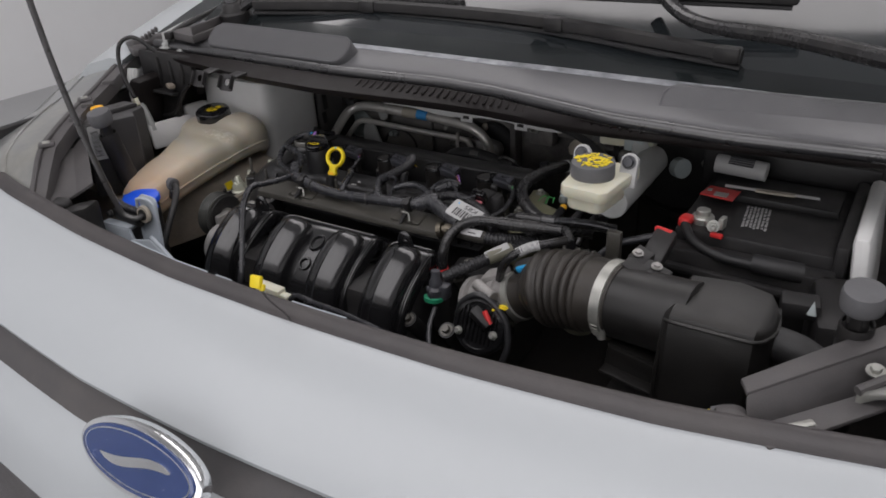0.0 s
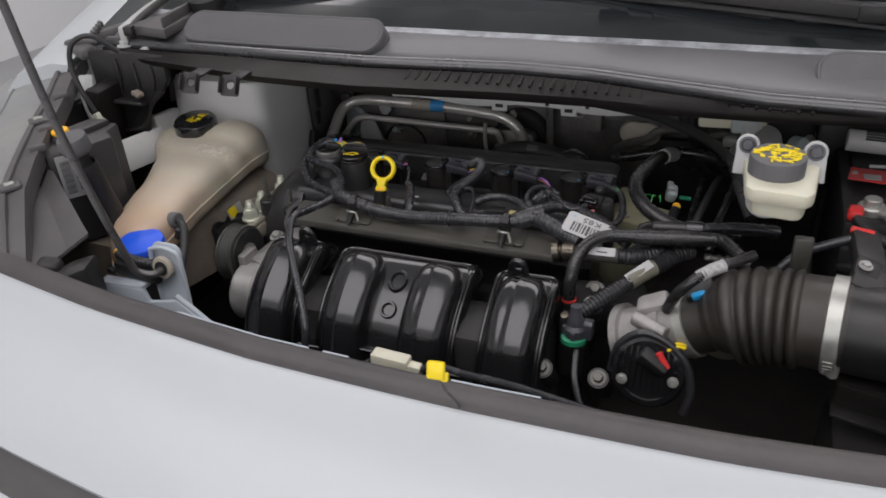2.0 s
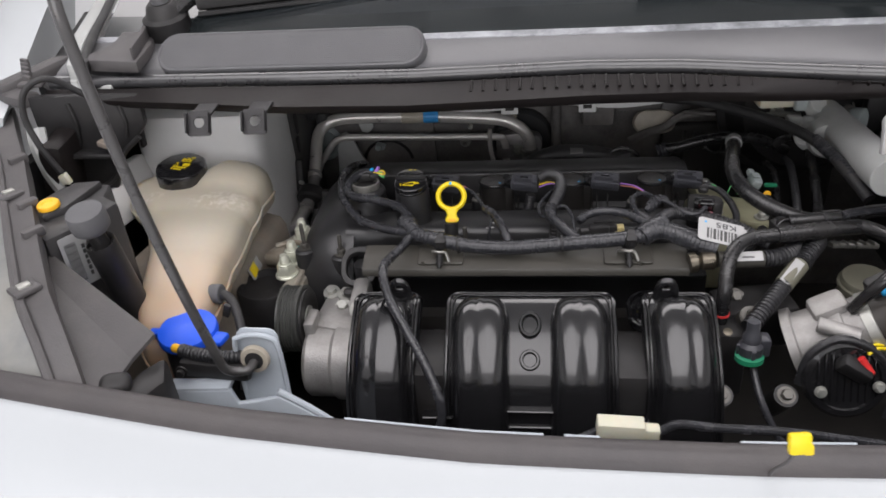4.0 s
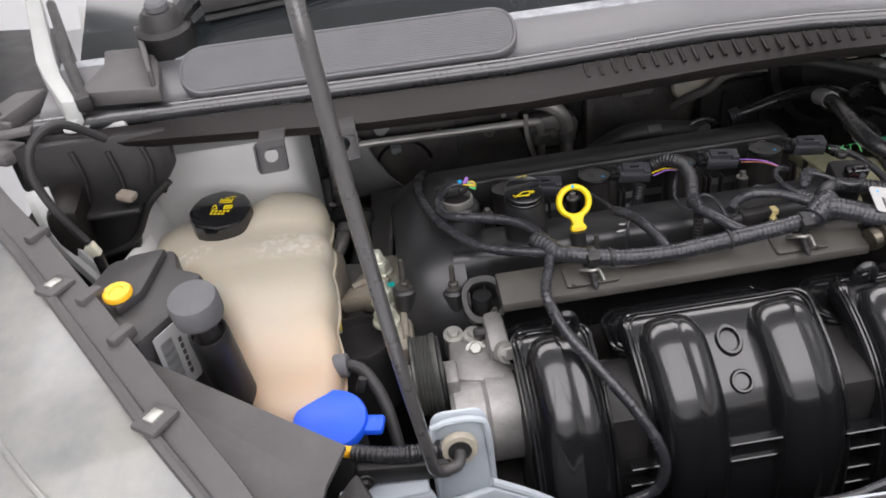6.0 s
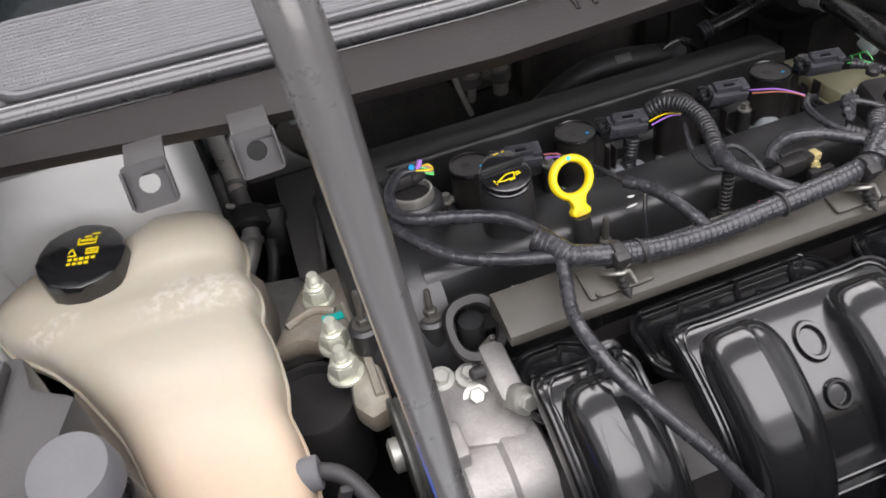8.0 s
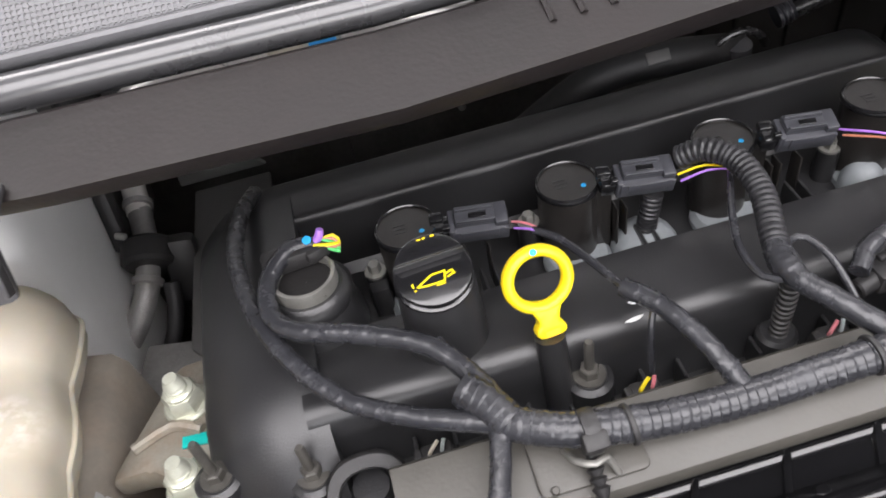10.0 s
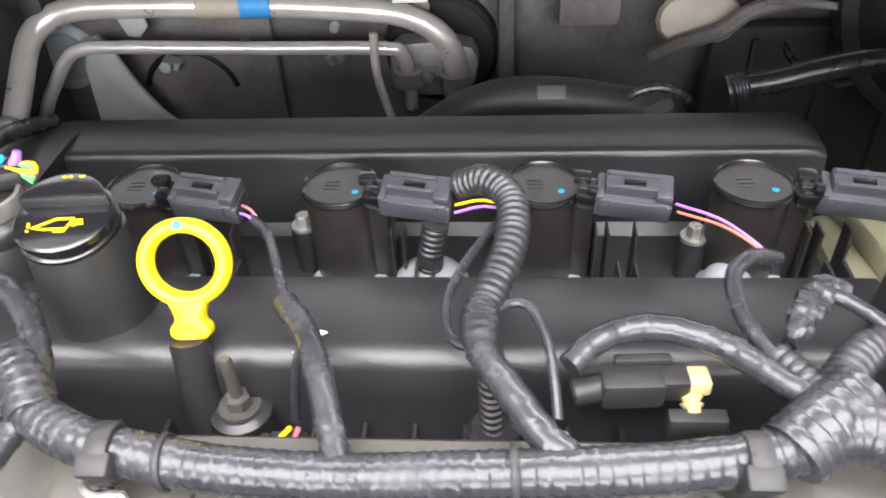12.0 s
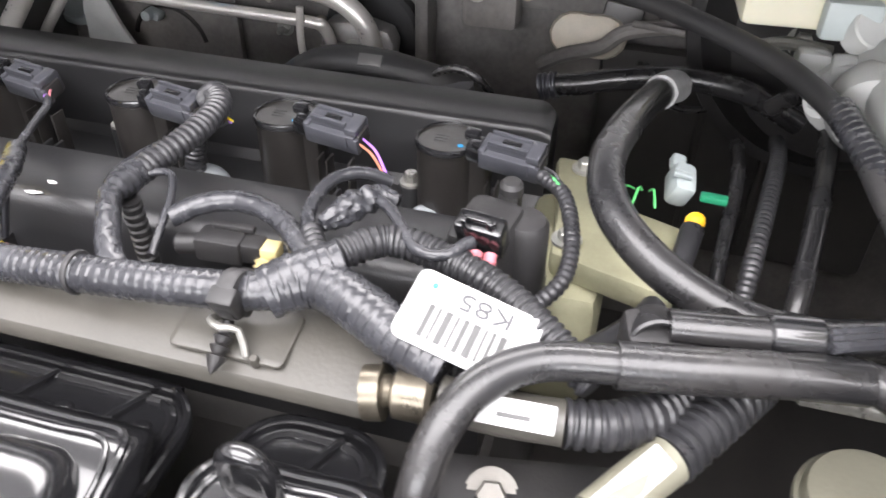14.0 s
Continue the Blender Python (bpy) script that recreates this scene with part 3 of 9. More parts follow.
for nm, x in (("inner_wing_right", -0.475), ("inner_wing_left", 0.985)):
    bay = bmesh.new()
    box(bay, (x, -0.05, 0.79), (0.02, 0.84, 0.46), bevel=0.004)
    solo(nm, bay, M["black"], "black inner wing liner of the engine bay", "inner wing", kind="structure")
bay = bmesh.new()
box(bay, (CX, -0.425, 0.74), (1.3, 0.02, 0.36), bevel=0.004)
solo("radiator_support", bay, M["black"], "black radiator support behind the front panel", "radiator support", kind="structure")

# ---- scuttle panel, seal, windshield ----
scuttle = thing("scuttle_panel", (CX, 0.05, 1.05), "dark grey plastic scuttle panel below the windshield", "scuttle panel", kind="structure")
XS = span(-0.46, 1.0, 74)


def glass_foot(x):
    """The line where the windshield leaves the scuttle."""
    return smooth_interp(x, [-0.44, -0.25, 0.0, 0.3, 0.6, 0.96], [0.125, 0.095, 0.076, 0.068, 0.060, 0.03])


bm = bmesh.new()


def sec(x):
    y, l = seal_y(x), lip_y(x)
    u = lip_rise(x)
    return [(l + 0.004, 1.062 + u), (l, 1.068 + u * 0.8), (l - 0.001, 1.074 + u * 0.6), (min(y - 0.013, max(y - 0.022, l + 0.002)), 1.083 + u * 0.2), (y - 0.016, 1.087), (y - 0.012, 1.086), (y - 0.006, 1.082), (y - 0.006, 1.074 + u * 0.6), (min(l + 0.012, y - 0.007), 1.064 + u)]


strip_x(bm, XS, sec)
part("front_lip", bm, M["lip"], scuttle, "brownish black front lip", 40)
bm = bmesh.new()


def sec(x):
    y = seal_y(x)
    return [(y + 0.0085 * math.cos(a), 1.0905 + 0.0085 * math.sin(a)) for a in span(0, 2 * math.pi, 15)[:-1]]


strip_x(bm, XS, sec)
part("rubber_seal", bm, M["seal"], scuttle, "shiny black rubber hood seal")
bm = bmesh.new()


def sec(x):
    y = seal_y(x)
    b = glass_foot(x) - 0.014
    m = 0.5 * (b + y + 0.02)
    return [(y + 0.007, 1.080), (y + 0.010, 1.092), (y + 0.016, 1.097), (y + 0.022, 1.099), (m, 1.107), (b, 1.111), (b + 0.002, 1.108), (b, 1.098), (m, 1.09)]


strip_x(bm, XS, sec)
part("top_skin", bm, M["cowl"], scuttle, "dark grey grained top")
bm = bmesh.new()


def sec(x):
    b = glass_foot(x) - 0.0125
    return [(b, 1.109), (b + 0.001, 1.1115), (b + 0.007, 1.1125), (b + 0.0125, 1.115), (b + 0.014, 1.108), (b + 0.001, 1.098)]


strip_x(bm, XS, sec)
part("rear_gutter", bm, M["paleedge"], scuttle, "uneven pale strip at the foot of the glass")

# raised air intakes with a fine mesh
def air_intake(mid, length, depth, y, z, tilt, turn):
    """A raised hood tilted towards the front, its top a fine mesh in a rounded rim."""
    m = pose(mid, y, z, tilt, 0, turn)
    out = rounded(length, depth, 0.024, 7)
    bm = bmesh.new()
    rings = []
    for k, h in ((1.0, -0.035), (1.0, -0.006), (0.997, -0.0018), (0.990, 0.0), (0.978, 0.0003), (0.972, -0.0008)):
        e = (1 - k) * 0.16
        rings.append([m @ Vector((px * (1 - 2 * e / length), py * (1 - 2 * e / depth), h)) for px, py in out])
    loft(bm, rings)
    hood = part("air_intake", bm, M["cowl"], scuttle, "raised grey air intake", 40)
    w, h = length - 0.010, depth - 0.010
    bm = bmesh.new()
    prism(bm, rounded(w, h, 0.019, 7), -0.0012, -0.0004, 0, m)
    ny, nx = int(h / 0.0025), int(w / 0.0025)
    for i in range(ny):
        yy = -h / 2 + h * (i + 0.5) / ny
        e = max(0.0, abs(yy) - (h / 2 - 0.019))
        cut = 0.019 - math.sqrt(max(0.0, 0.019 ** 2 - e * e))
        merged(bm, box(bmesh.new(), (0, yy, -0.0001), (w - 2 * cut, 0.0009, 0.0008), bevel=0), m)
    for i in range(nx):
        xx = -w / 2 + w * (i + 0.5) / nx
        e = max(0.0, abs(xx) - (w / 2 - 0.019))
        cut = 0.019 - math.sqrt(max(0.0, 0.019 ** 2 - e * e))
        merged(bm, box(bmesh.new(), (xx, 0, -0.0001), (0.0009, h - 2 * cut, 0.0008), bevel=0), m)
    tagged(part("mesh_insert", bm, M["mesh"], hood, "fine grey mesh"), kind="stuff")


air_intake(-0.152, 0.332, 0.056, 0.024, 1.119, 38, -2)
air_intake(0.735, 0.385, 0.056, 0.002, 1.110, 36, 3)

# row of short ribs below the seal, in the middle
for i in range(36):
    x = 0.07 + i * 0.0135
    bm = bmesh.new()
    y, l = seal_y(x), lip_y(x)
    a, b = Vector((x, y - 0.015, 1.0865)), Vector((x, max(l + 0.004, y - 0.034), 1.080))
    tube(bm, [a, a.lerp(b, 0.5), b], 0.0019, 6, 0.01)
    part("rib", bm, M["lip"], scuttle)
# pale punched metal flange low on the bulkhead
fgl = thing("bulkhead_flange", (0.14, 0.25, 0.95), "pale painted metal flange with punched holes on the bulkhead", "flange", kind="structure")
bm = bmesh.new()
strip_x(bm, span(-0.095, 0.33, 30), lambda x: [(0.252, 0.946 - 0.004 * math.sin(30 * x)), (0.250, 0.950), (0.252, 0.961 + 0.002 * math.sin(11 * x)), (0.275, 0.964), (0.276, 0.944)])
fs = part("flange_strip", bm, M["bay"], fgl)
for x in (0.099, 0.215):
    bm = bmesh.new()
    box(bm, (x, 0.2515, 0.944), (0.026, 0.003, 0.014), (0, 0, 0), 0.001)
    tb_ = part("tab", bm, M["bay"], fs)
    bm = bmesh.new()
    box(bm, (x, 0.2495, 0.9465), (0.013, 0.001, 0.006), (0, 0, 0), 0.0003)
    part("slot", bm, M["undertray"], fs, "dark slot")
for x in (0.18, 0.245):
    bm = bmesh.new()
    box(bm, (x, 0.2488, 0.955), (0.006, 0.001, 0.006), (0, 0, 0), 0.0003)
    part("slot", bm, M["undertray"], fs, "dark slot")

bm = bmesh.new()


def sec(x):
    b = glass_foot(x)
    return [(b, 1.1135), (b + 0.35, 1.2935), (b + 0.85, 1.57), (b + 0.853, 1.563), (b + 0.353, 1.2865), (b + 0.004, 1.1065)]


strip_x(bm, span(-0.44, 0.96, 40), sec)
shield = solo("windshield", bm, M["glass"], "dark tinted curved windshield glass", "windshield", kind="structure", smooth=60)
bm = bmesh.new()
strip_x(bm, span(-0.44, 0.96, 40), lambda x: [(glass_foot(x) + d, 1.1135 + 0.5143 * d + h) for d, h in ((0.0, 0.0004), (0.036 + 0.002 * math.sin(7 * x), 0.0006), (0.036, -0.002), (0.0, -0.002))])
part("glass_border", bm, M["frit"], shield, "black ceramic border")


# wipers
def wiper(blade, arm, spine_r, label):
    w = thing("windshield_wiper", blade[len(blade) // 2], label, "wiper", "windshield wipers")
    b = bmesh.new()
    tube(b, blade, spine_r, 8, 0.02, lambda s, a: 1.0 + 0.35 * abs(math.cos(a)))
    bl = part("blade", b, M["black"], w, "long black wiper blade")
    b = bmesh.new()
    low = [(x, y - 0.004, z - 0.014) for x, y, z in blade]
    tube(b, low, 0.0035, 6, 0.02)
    part("rubber_edge", b, M["rubber"], bl)
    for k in (0.2, 0.55, 0.97):
        p = Vector(blade[0]).lerp(Vector(blade[-1]), k)
        i = min(len(blade) - 2, int(k * (len(blade) - 1)))
        d = Vector(blade[i + 1]) - Vector(blade[i])
        q = Vector(blade[i]) + d * (k * (len(blade) - 1) - i)
        b = bmesh.new()
        box(b, q, (0.035, 0.021, 0.021), (0, 0, math.degrees(math.atan2(d.y, d.x))), 0.004)
        part("claw", b, M["black"], bl)
    b = bmesh.new()
    tube(b, arm, lambda s: 0.013 - 0.005 * min(1, s / 0.5), 12, 0.02, lambda s, a: 0.75 + 0.35 * abs(math.sin(a)))
    part("arm", b, M["hose"], w, "satin black wiper arm")
    return w


wiper([(-0.30, 0.135, 1.152), (-0.04, 0.155, 1.162), (0.228, 0.146, 1.164), (0.369, 0.1227, 1.162), (0.495, 0.102, 1.156), (0.6174, 0.0927, 1.147)],
      [(-0.345, 0.11, 1.135), (-0.27, 0.16, 1.17), (-0.05, 0.19, 1.165), (0.14, 0.18, 1.172)], 0.008, "black windshield wiper parked low on the glass")
wiper([(0.27, 0.135, 1.215), (0.482, 0.15, 1.215), (0.66, 0.16, 1.215)],
      [(0.80, -0.02, 1.185), (0.684, 0.03, 1.19), (0.557, 0.075, 1.192), (0.46, 0.19, 1.215)], 0.010, "black windshield wiper with a raised arm")

# ---- engine: cam cover ----
cover = thing("cam_cover", (0.12, 0.0, 0.88), "satin black plastic engine cam cover with a coil valley", "engine cover")


def cover_sec(x):
    """Section of the moulded cover: rear plateau, coil valley, front hump."""
    return [(0.092, 0.80), (0.092, 0.928), (0.089, 0.936), (0.084, 0.939), (0.0525, 0.9387), (0.0500, 0.9380), (0.0483, 0.9364), (0.0475, 0.9340), (0.042, 0.897), (0.036, 0.892),
            (-0.028, 0.892), (-0.034, 0.897), (-0.0375, 0.926), (-0.0405, 0.9305), (-0.046, 0.932), (-0.084, 0.936), (-0.0905, 0.934), (-0.0945, 0.929),
            (-0.0965, 0.915), (-0.0975, 0.893), (-0.099, 0.885), (-0.112, 0.884), (-0.113, 0.80)]


bm = bmesh.new()


def cover_ring(x):
    k = 1.0
    out = []
    for y, z in cover_sec(x):
        if x > 0.318 and y > 0.04:
            t = (x - 0.318) / 0.014
            y2 = y - 0.018 * t * t if y > 0.07 else y
            out.append((x, y2, z - 0.004 * t * t if z > 0.9 else z))
        elif x > 0.324 and z > 0.9:
            out.append((x, y, z - 0.004))
        else:
            out.append((x, y, z))
    return out


loft(bm, [cover_ring(x) for x in [-0.082, -0.078] + span(-0.07, 0.31, 20) + [0.318, 0.322, 0.326, 0.3285, 0.3295]])
part("moulded_body", bm, M["cover"], cover, "satin black moulded plastic")
# rounded timing end
bm = bmesh.new()
ring0 = [(0.095, 0.80), (0.095, 0.92), (0.088, 0.936), (0.06, 0.941), (0.02, 0.941), (-0.03, 0.941), (-0.07, 0.938), (-0.098, 0.928), (-0.116, 0.905), (-0.128, 0.87), (-0.134, 0.80)]


def end_ring(x):
    t = max(0.0, (-0.086 - x) / 0.05)
    d = 0.022 * t ** 2.2
    w = 1 - 0.10 * t ** 2
    return [(x, (y - 0.0) * w - 0.004 * t, (z - d * 1.0) if z > 0.82 else z) for y, z in ring0]


loft(bm, [end_ring(x) for x in (-0.0715, -0.0735, -0.08, -0.095, -0.108, -0.118, -0.126, -0.132, -0.136, -0.138)])
part("timing_end", bm, M["cover"], cover, "smooth rounded timing end", 50)
# ribs on the front face and studs
for i in range(19):
    x = -0.055 + i * 0.0205
    bm = bmesh.new()
    box(bm, (x, -0.104, 0.8935), (0.0022, 0.012, 0.019), (0, 0, 0), 0.0006, 1)
    part("front_rib", bm, M["cover"], cover)
bm = bmesh.new()
box(bm, (0.125, -0.105, 0.8835), (0.4, 0.02, 0.004), bevel=0.001)
part("foot_flange", bm, M["cover"], cover)
for k in range(4):
    for dx in (0.036, 0.044):
        bm = bmesh.new()
        box(bm, (-0.008 + 0.096 * k + dx, -0.022, 0.903), (0.0018, 0.026, 0.022), bevel=0.0005, seg=1)
        part("valley_rib", bm, M["cover"], cover)
# grey plug-well seals
for x, s in ((0.130, 1.15), (0.272, 0.75)):
    bm = bmesh.new()
    lathe(bm, [(0.018 * s, 0), (0.0178 * s, 0.004), (0.0165 * s, 0.0095), (0.014 * s, 0.014), (0.010 * s, 0.0175), (0.006 * s, 0.0192), (0.0002, 0.0195)], (x, -0.012, 0.892), (0, 0, 1), 28)
    d = part("well_dome", bm, M["wellseal"], cover, "grey rubber dome")
    if s > 1:
        bm = bmesh.new()
        tube(bm, [(x, -0.012, 0.909), (x + 0.001, -0.012, 0.920), (x + 0.004, -0.010, 0.936)], 0.006, 16, 0.0006, ribbed(0.003, 0.08))
        part("dome_stem", bm, M["corr"], d, "black ribbed stem")
for k in range(4):
    bm = bmesh.new()
    lathe(bm, [(0.021, 0), (0.021, 0.004), (0.018, 0.008), (0.017, 0.008)], (-0.008 + 0.096 * k + 0.001, -0.006, 0.892), (0, 0, 1), 28)
    part("well_seal", bm, M["wellseal"], cover, "pale grey seal ring")
# pale rubbed patches on the front hump
for at, w, d, a in (((0.088, -0.0900, 0.9354), 0.0095, 0.0022, 8), ((0.092, -0.0805, 0.9364), 0.006, 0.0024, -6)):
    bm = bmesh.new()
    prism(bm, [(0.5 * w * math.cos(q) * (1 + 0.2 * math.sin(3 * q)), 0.5 * d * math.sin(q)) for q in span(0, 2 * math.pi, 17)[:-1]], 0.0, 0.0004, 0, pose(*at, 6, 0, a))
    part("rubbed_patch", bm, M["bay"], cover, "pale rubbed patch")
# oil filler neck, moulded in
bm = bmesh.new()
lathe(bm, [(0.0250, 0), (0.0222, 0.006), (0.0210, 0.012), (0.0198, 0.045), (0.0192, 0.053)], (-0.003, -0.066, 0.922), (0, 0.06, 1), 36)
part("filler_neck", bm, M["cover"], cover)
# base ring of the cam actuator
bm = bmesh.new()
lathe(bm, [(0.027, 0), (0.0255, 0.012), (0.0225, 0.022), (0.0235, 0.024), (0.0235, 0.028), (0.0215, 0.031), (0.0195, 0.0325)], (-0.067, -0.027, 0.925), (0, 0.05, 1), 36)
part("actuator_base", bm, M["cover"], cover)
bm = bmesh.new()
lathe(bm, [(0.0172, 0), (0.0172, 0.0095), (0.0168, 0.0110), (0.0150, 0.0112), (0.0145, 0.004), (0.0002, 0.0035)], (-0.067, -0.026, 0.954), (0, 0.05, 1), 32)
part("actuator_ring", bm, M["nickel"], cover, "bright metal ring")
bm = bmesh.new()
lathe(bm, [(0.0146, 0.0), (0.0146, 0.0058), (0.0002, 0.0054)], (-0.067, -0.026, 0.954), (0, 0.05, 1), 28)
part("ring_well", bm, M["black"], cover)
bm = bmesh.new()
box(bm, (-0.072, -0.012, 0.966), (0.03, 0.012, 0.012), (0, 0, 5), 0.003)
box(bm, (-0.058, -0.012, 0.967), (0.014, 0.012, 0.009), (0, 0, 20), 0.003)
part("actuator_plug", bm, M["black"], cover, "black plug")
bm = bmesh.new()
box(bm, (-0.032, 0.004, 0.90), (0.012, 0.02, 0.03), bevel=0.003)
part("boss", bm, M["cover"], cover)
bm = bmesh.new()
box(bm, (-0.085, 0.052, 0.925), (0.03, 0.05, 0.02), bevel=0.008)
part("boss", bm, M["cover"], cover)

# short studs and bolts
for i, (p, mat, st) in enumerate((((0.06, -0.100, 0.912), "darkzinc", 0.019), ((-0.086, -0.108, 0.910), "darkzinc", 0.017), ((-0.134, -0.094, 0.910), "darkzinc", 0.024))):
    s = thing("stud_boss", p, "steel stud on a round black boss of the engine cover", "stud", "cover studs")
    bm = bmesh.new()
    lathe(bm, [(0.013, -0.02), (0.0125, 0.0), (0.0095, 0.002), (0.0095, 0.0025)], p, (0, 0, 1), 24)
    part("boss", bm, M["cover"], s)
    bm = bmesh.new()
    hexbolt(bm, (p[0], p[1], p[2] + 0.002), (0, 0, 1), 0.0052, 0.006, 0.0085, st)
    part("stud", bm, M[mat], s, "grey steel stud")
for p in ((0.065, 0.012, 0.918), (0.258, 0.006, 0.915), (-0.032, 0.008, 0.917), (0.34, -0.055, 0.915)):
    b = thing("cover_bolt", p, "small zinc flange bolt in the engine cover", "bolt", "cover bolts")
    bm = bmesh.new()
    lathe(bm, [(0.007, -0.028), (0.007, 0)], p, (0, 0, 1), 16)
    part("pillar", bm, M["cover"], b)
    bm = bmesh.new()
    hexbolt(bm, p, (0, 0, 1), 0.0040, 0.006, 0.0066)
    part("bolt_head", bm, M["nickel"], b, "zinc bolt head")

# oil filler cap with oil-can mark
oil = thing("oil_filler_cap", (-0.004, -0.063, 0.975), "black oil filler cap with a yellow oil-can mark", "cap")
OC = pose(-0.0035, -0.0635, 0.975, 9, 0, 4) @ Matrix.Scale(0.9, 4)
bm = bmesh.new()
t = bmesh.new()
lathe(t, [(0.0205, 0), (0.0215, 0.0015), (0.0215, 0.0035), (0.0195, 0.0045), (0.0195, 0.006), (0.021, 0.0065), (0.021, 0.0095), (0.0195, 0.0105), (0.0002, 0.0105)], n=40)
merged(bm, t, OC)
part("cap_body", bm, M["gloss"], oil)
bm = bmesh.new()
prism(bm, [(0.0195 * math.cos(a), 0.0195 * math.sin(a)) for a in span(radians(15), radians(165), 20)] , 0.0095, 0.0165, 0.0012, OC)
part("grip_wing", bm, M["gloss"], oil)
bm = bmesh.new()
can = [(-0.0055, -0.0088), (0.0040, -0.0088), (0.0058, -0.0030), (-0.0015, -0.0030), (-0.0105, -0.0078)]
for a, b in zip(can, can[1:] + can[:1]):
    d = math.degrees(math.atan2(b[1] - a[1], b[0] - a[0]))
    l = math.hypot(b[0] - a[0], b[1] - a[1])
    merged(bm, box(bmesh.new(), (0.5 * (a[0] + b[0]), 0.5 * (a[1] + b[1]), 0.0107), (l + 0.0006, 0.0010, 0.0005), (0, 0, d), 0), OC)
for c, w, h, d in (((0.0080, -0.0066), 0.0042, 0.0010, 18), ((0.0076, -0.0044), 0.0036, 0.0010, 18), ((0.0098, -0.0052), 0.0010, 0.0030, 18), ((0.0015, -0.0102), 0.0050, 0.0009, 0),
                   ((-0.0126, -0.0062), 0.0010, 0.0026, 10), ((-0.0122, -0.0094), 0.0011, 0.0010, 0)):
    merged(bm, box(bmesh.new(), (c[0], c[1], 0.0107), (w, h, 0.0005), (0, 0, d), 0), OC)
part("oil_can_mark", bm, M["yellow"], oil, "yellow outlined oil-can mark")
bm = bmesh.new()
merged(bm, box(bmesh.new(), (0, 0.0050, 0.0128), (0.0380, 0.0010, 0.0050), (0, 0, 0), 0.0004), OC)
part("grip_edge", bm, M["cover"], oil, "worn satin grip edge")
bm = bmesh.new()
for x, w in ((-0.0015, 0.0022), (0.0012, 0.0016), (0.0060, 0.0024)):
    prism(bm, rounded(w, 0.0009, 0.0003, 2, x, 0.0165), 0.0162, 0.0168, 0, OC)
part("edge_marks", bm, M["yellow"], oil, "small yellow marks")

# dipstick
dip = thing("dipstick", (0.044, -0.083, 0.93), "yellow plastic dipstick ring handle in a black tube", "dipstick")
DR = pose(0.044, -0.0755, 0.969, 62, 0, 4)
bm = bmesh.new()
t = bmesh.new()
N1, N2 = 44, 14
for i in range(N1):
    a = 2 * math.pi * i / N1
    for j in range(N2):
        b = 2 * math.pi * j / N2
        rr = 0.0150 + 0.0031 * math.cos(b)
        t.verts.new((rr * math.cos(a), rr * math.sin(a) * 0.97, 0.0045 * math.sin(b)))
t.verts.ensure_lookup_table()
for i in range(N1):
    for j in range(N2):
        t.faces.new((t.verts[i * N2 + j], t.verts[((i + 1) % N1) * N2 + j], t.verts[((i + 1) % N1) * N2 + (j + 1) % N2], t.verts[i * N2 + (j + 1) % N2]))
merged(bm, t, DR)
prism(bm, [(-0.0085, -0.013), (0.0085, -0.013), (0.0058, -0.019), (0.0052, -0.0225), (0.0074, -0.0245), (0.0080, -0.0270), (0.0070, -0.0292), (0.0045, -0.0300), (-0.0045, -0.0300), (-0.0070, -0.0292), (-0.0080, -0.0270), (-0.0074, -0.0245), (-0.0052, -0.0225), (-0.0058, -0.019)], -0.0042, 0.0042, 0.0016, DR, 3)
ring = part("ring_handle", bm, M["yellow"], dip, "bright yellow ring handle", 60)
bm = bmesh.new()
t = bmesh.new()
lathe(t, [(0.0018, 0), (0.0016, 0.0004), (0.0002, 0.0004)], (0, 0.0152, 0.0043), (0, 0, 1), 14)
merged(bm, t, DR)
part("paint_dot", bm, M["dot"], ring, "blue paint dot")
bm = bmesh.new()
prism(bm, rounded(0.0075, 0.0036, 0.001, 2, 0, -0.0272), 0.0040, 0.0049, 0, DR)
part("recess_mark", bm, M["amber"], ring)
bm = bmesh.new()
tube(bm, [(0.0435, -0.0905, 0.9435), (0.0438, -0.0935, 0.932), (0.0445, -0.1, 0.90), (0.046, -0.108, 0.84)], 0.0078, 16)
part("dipstick_tube", bm, M["cover"], dip, "black tube")


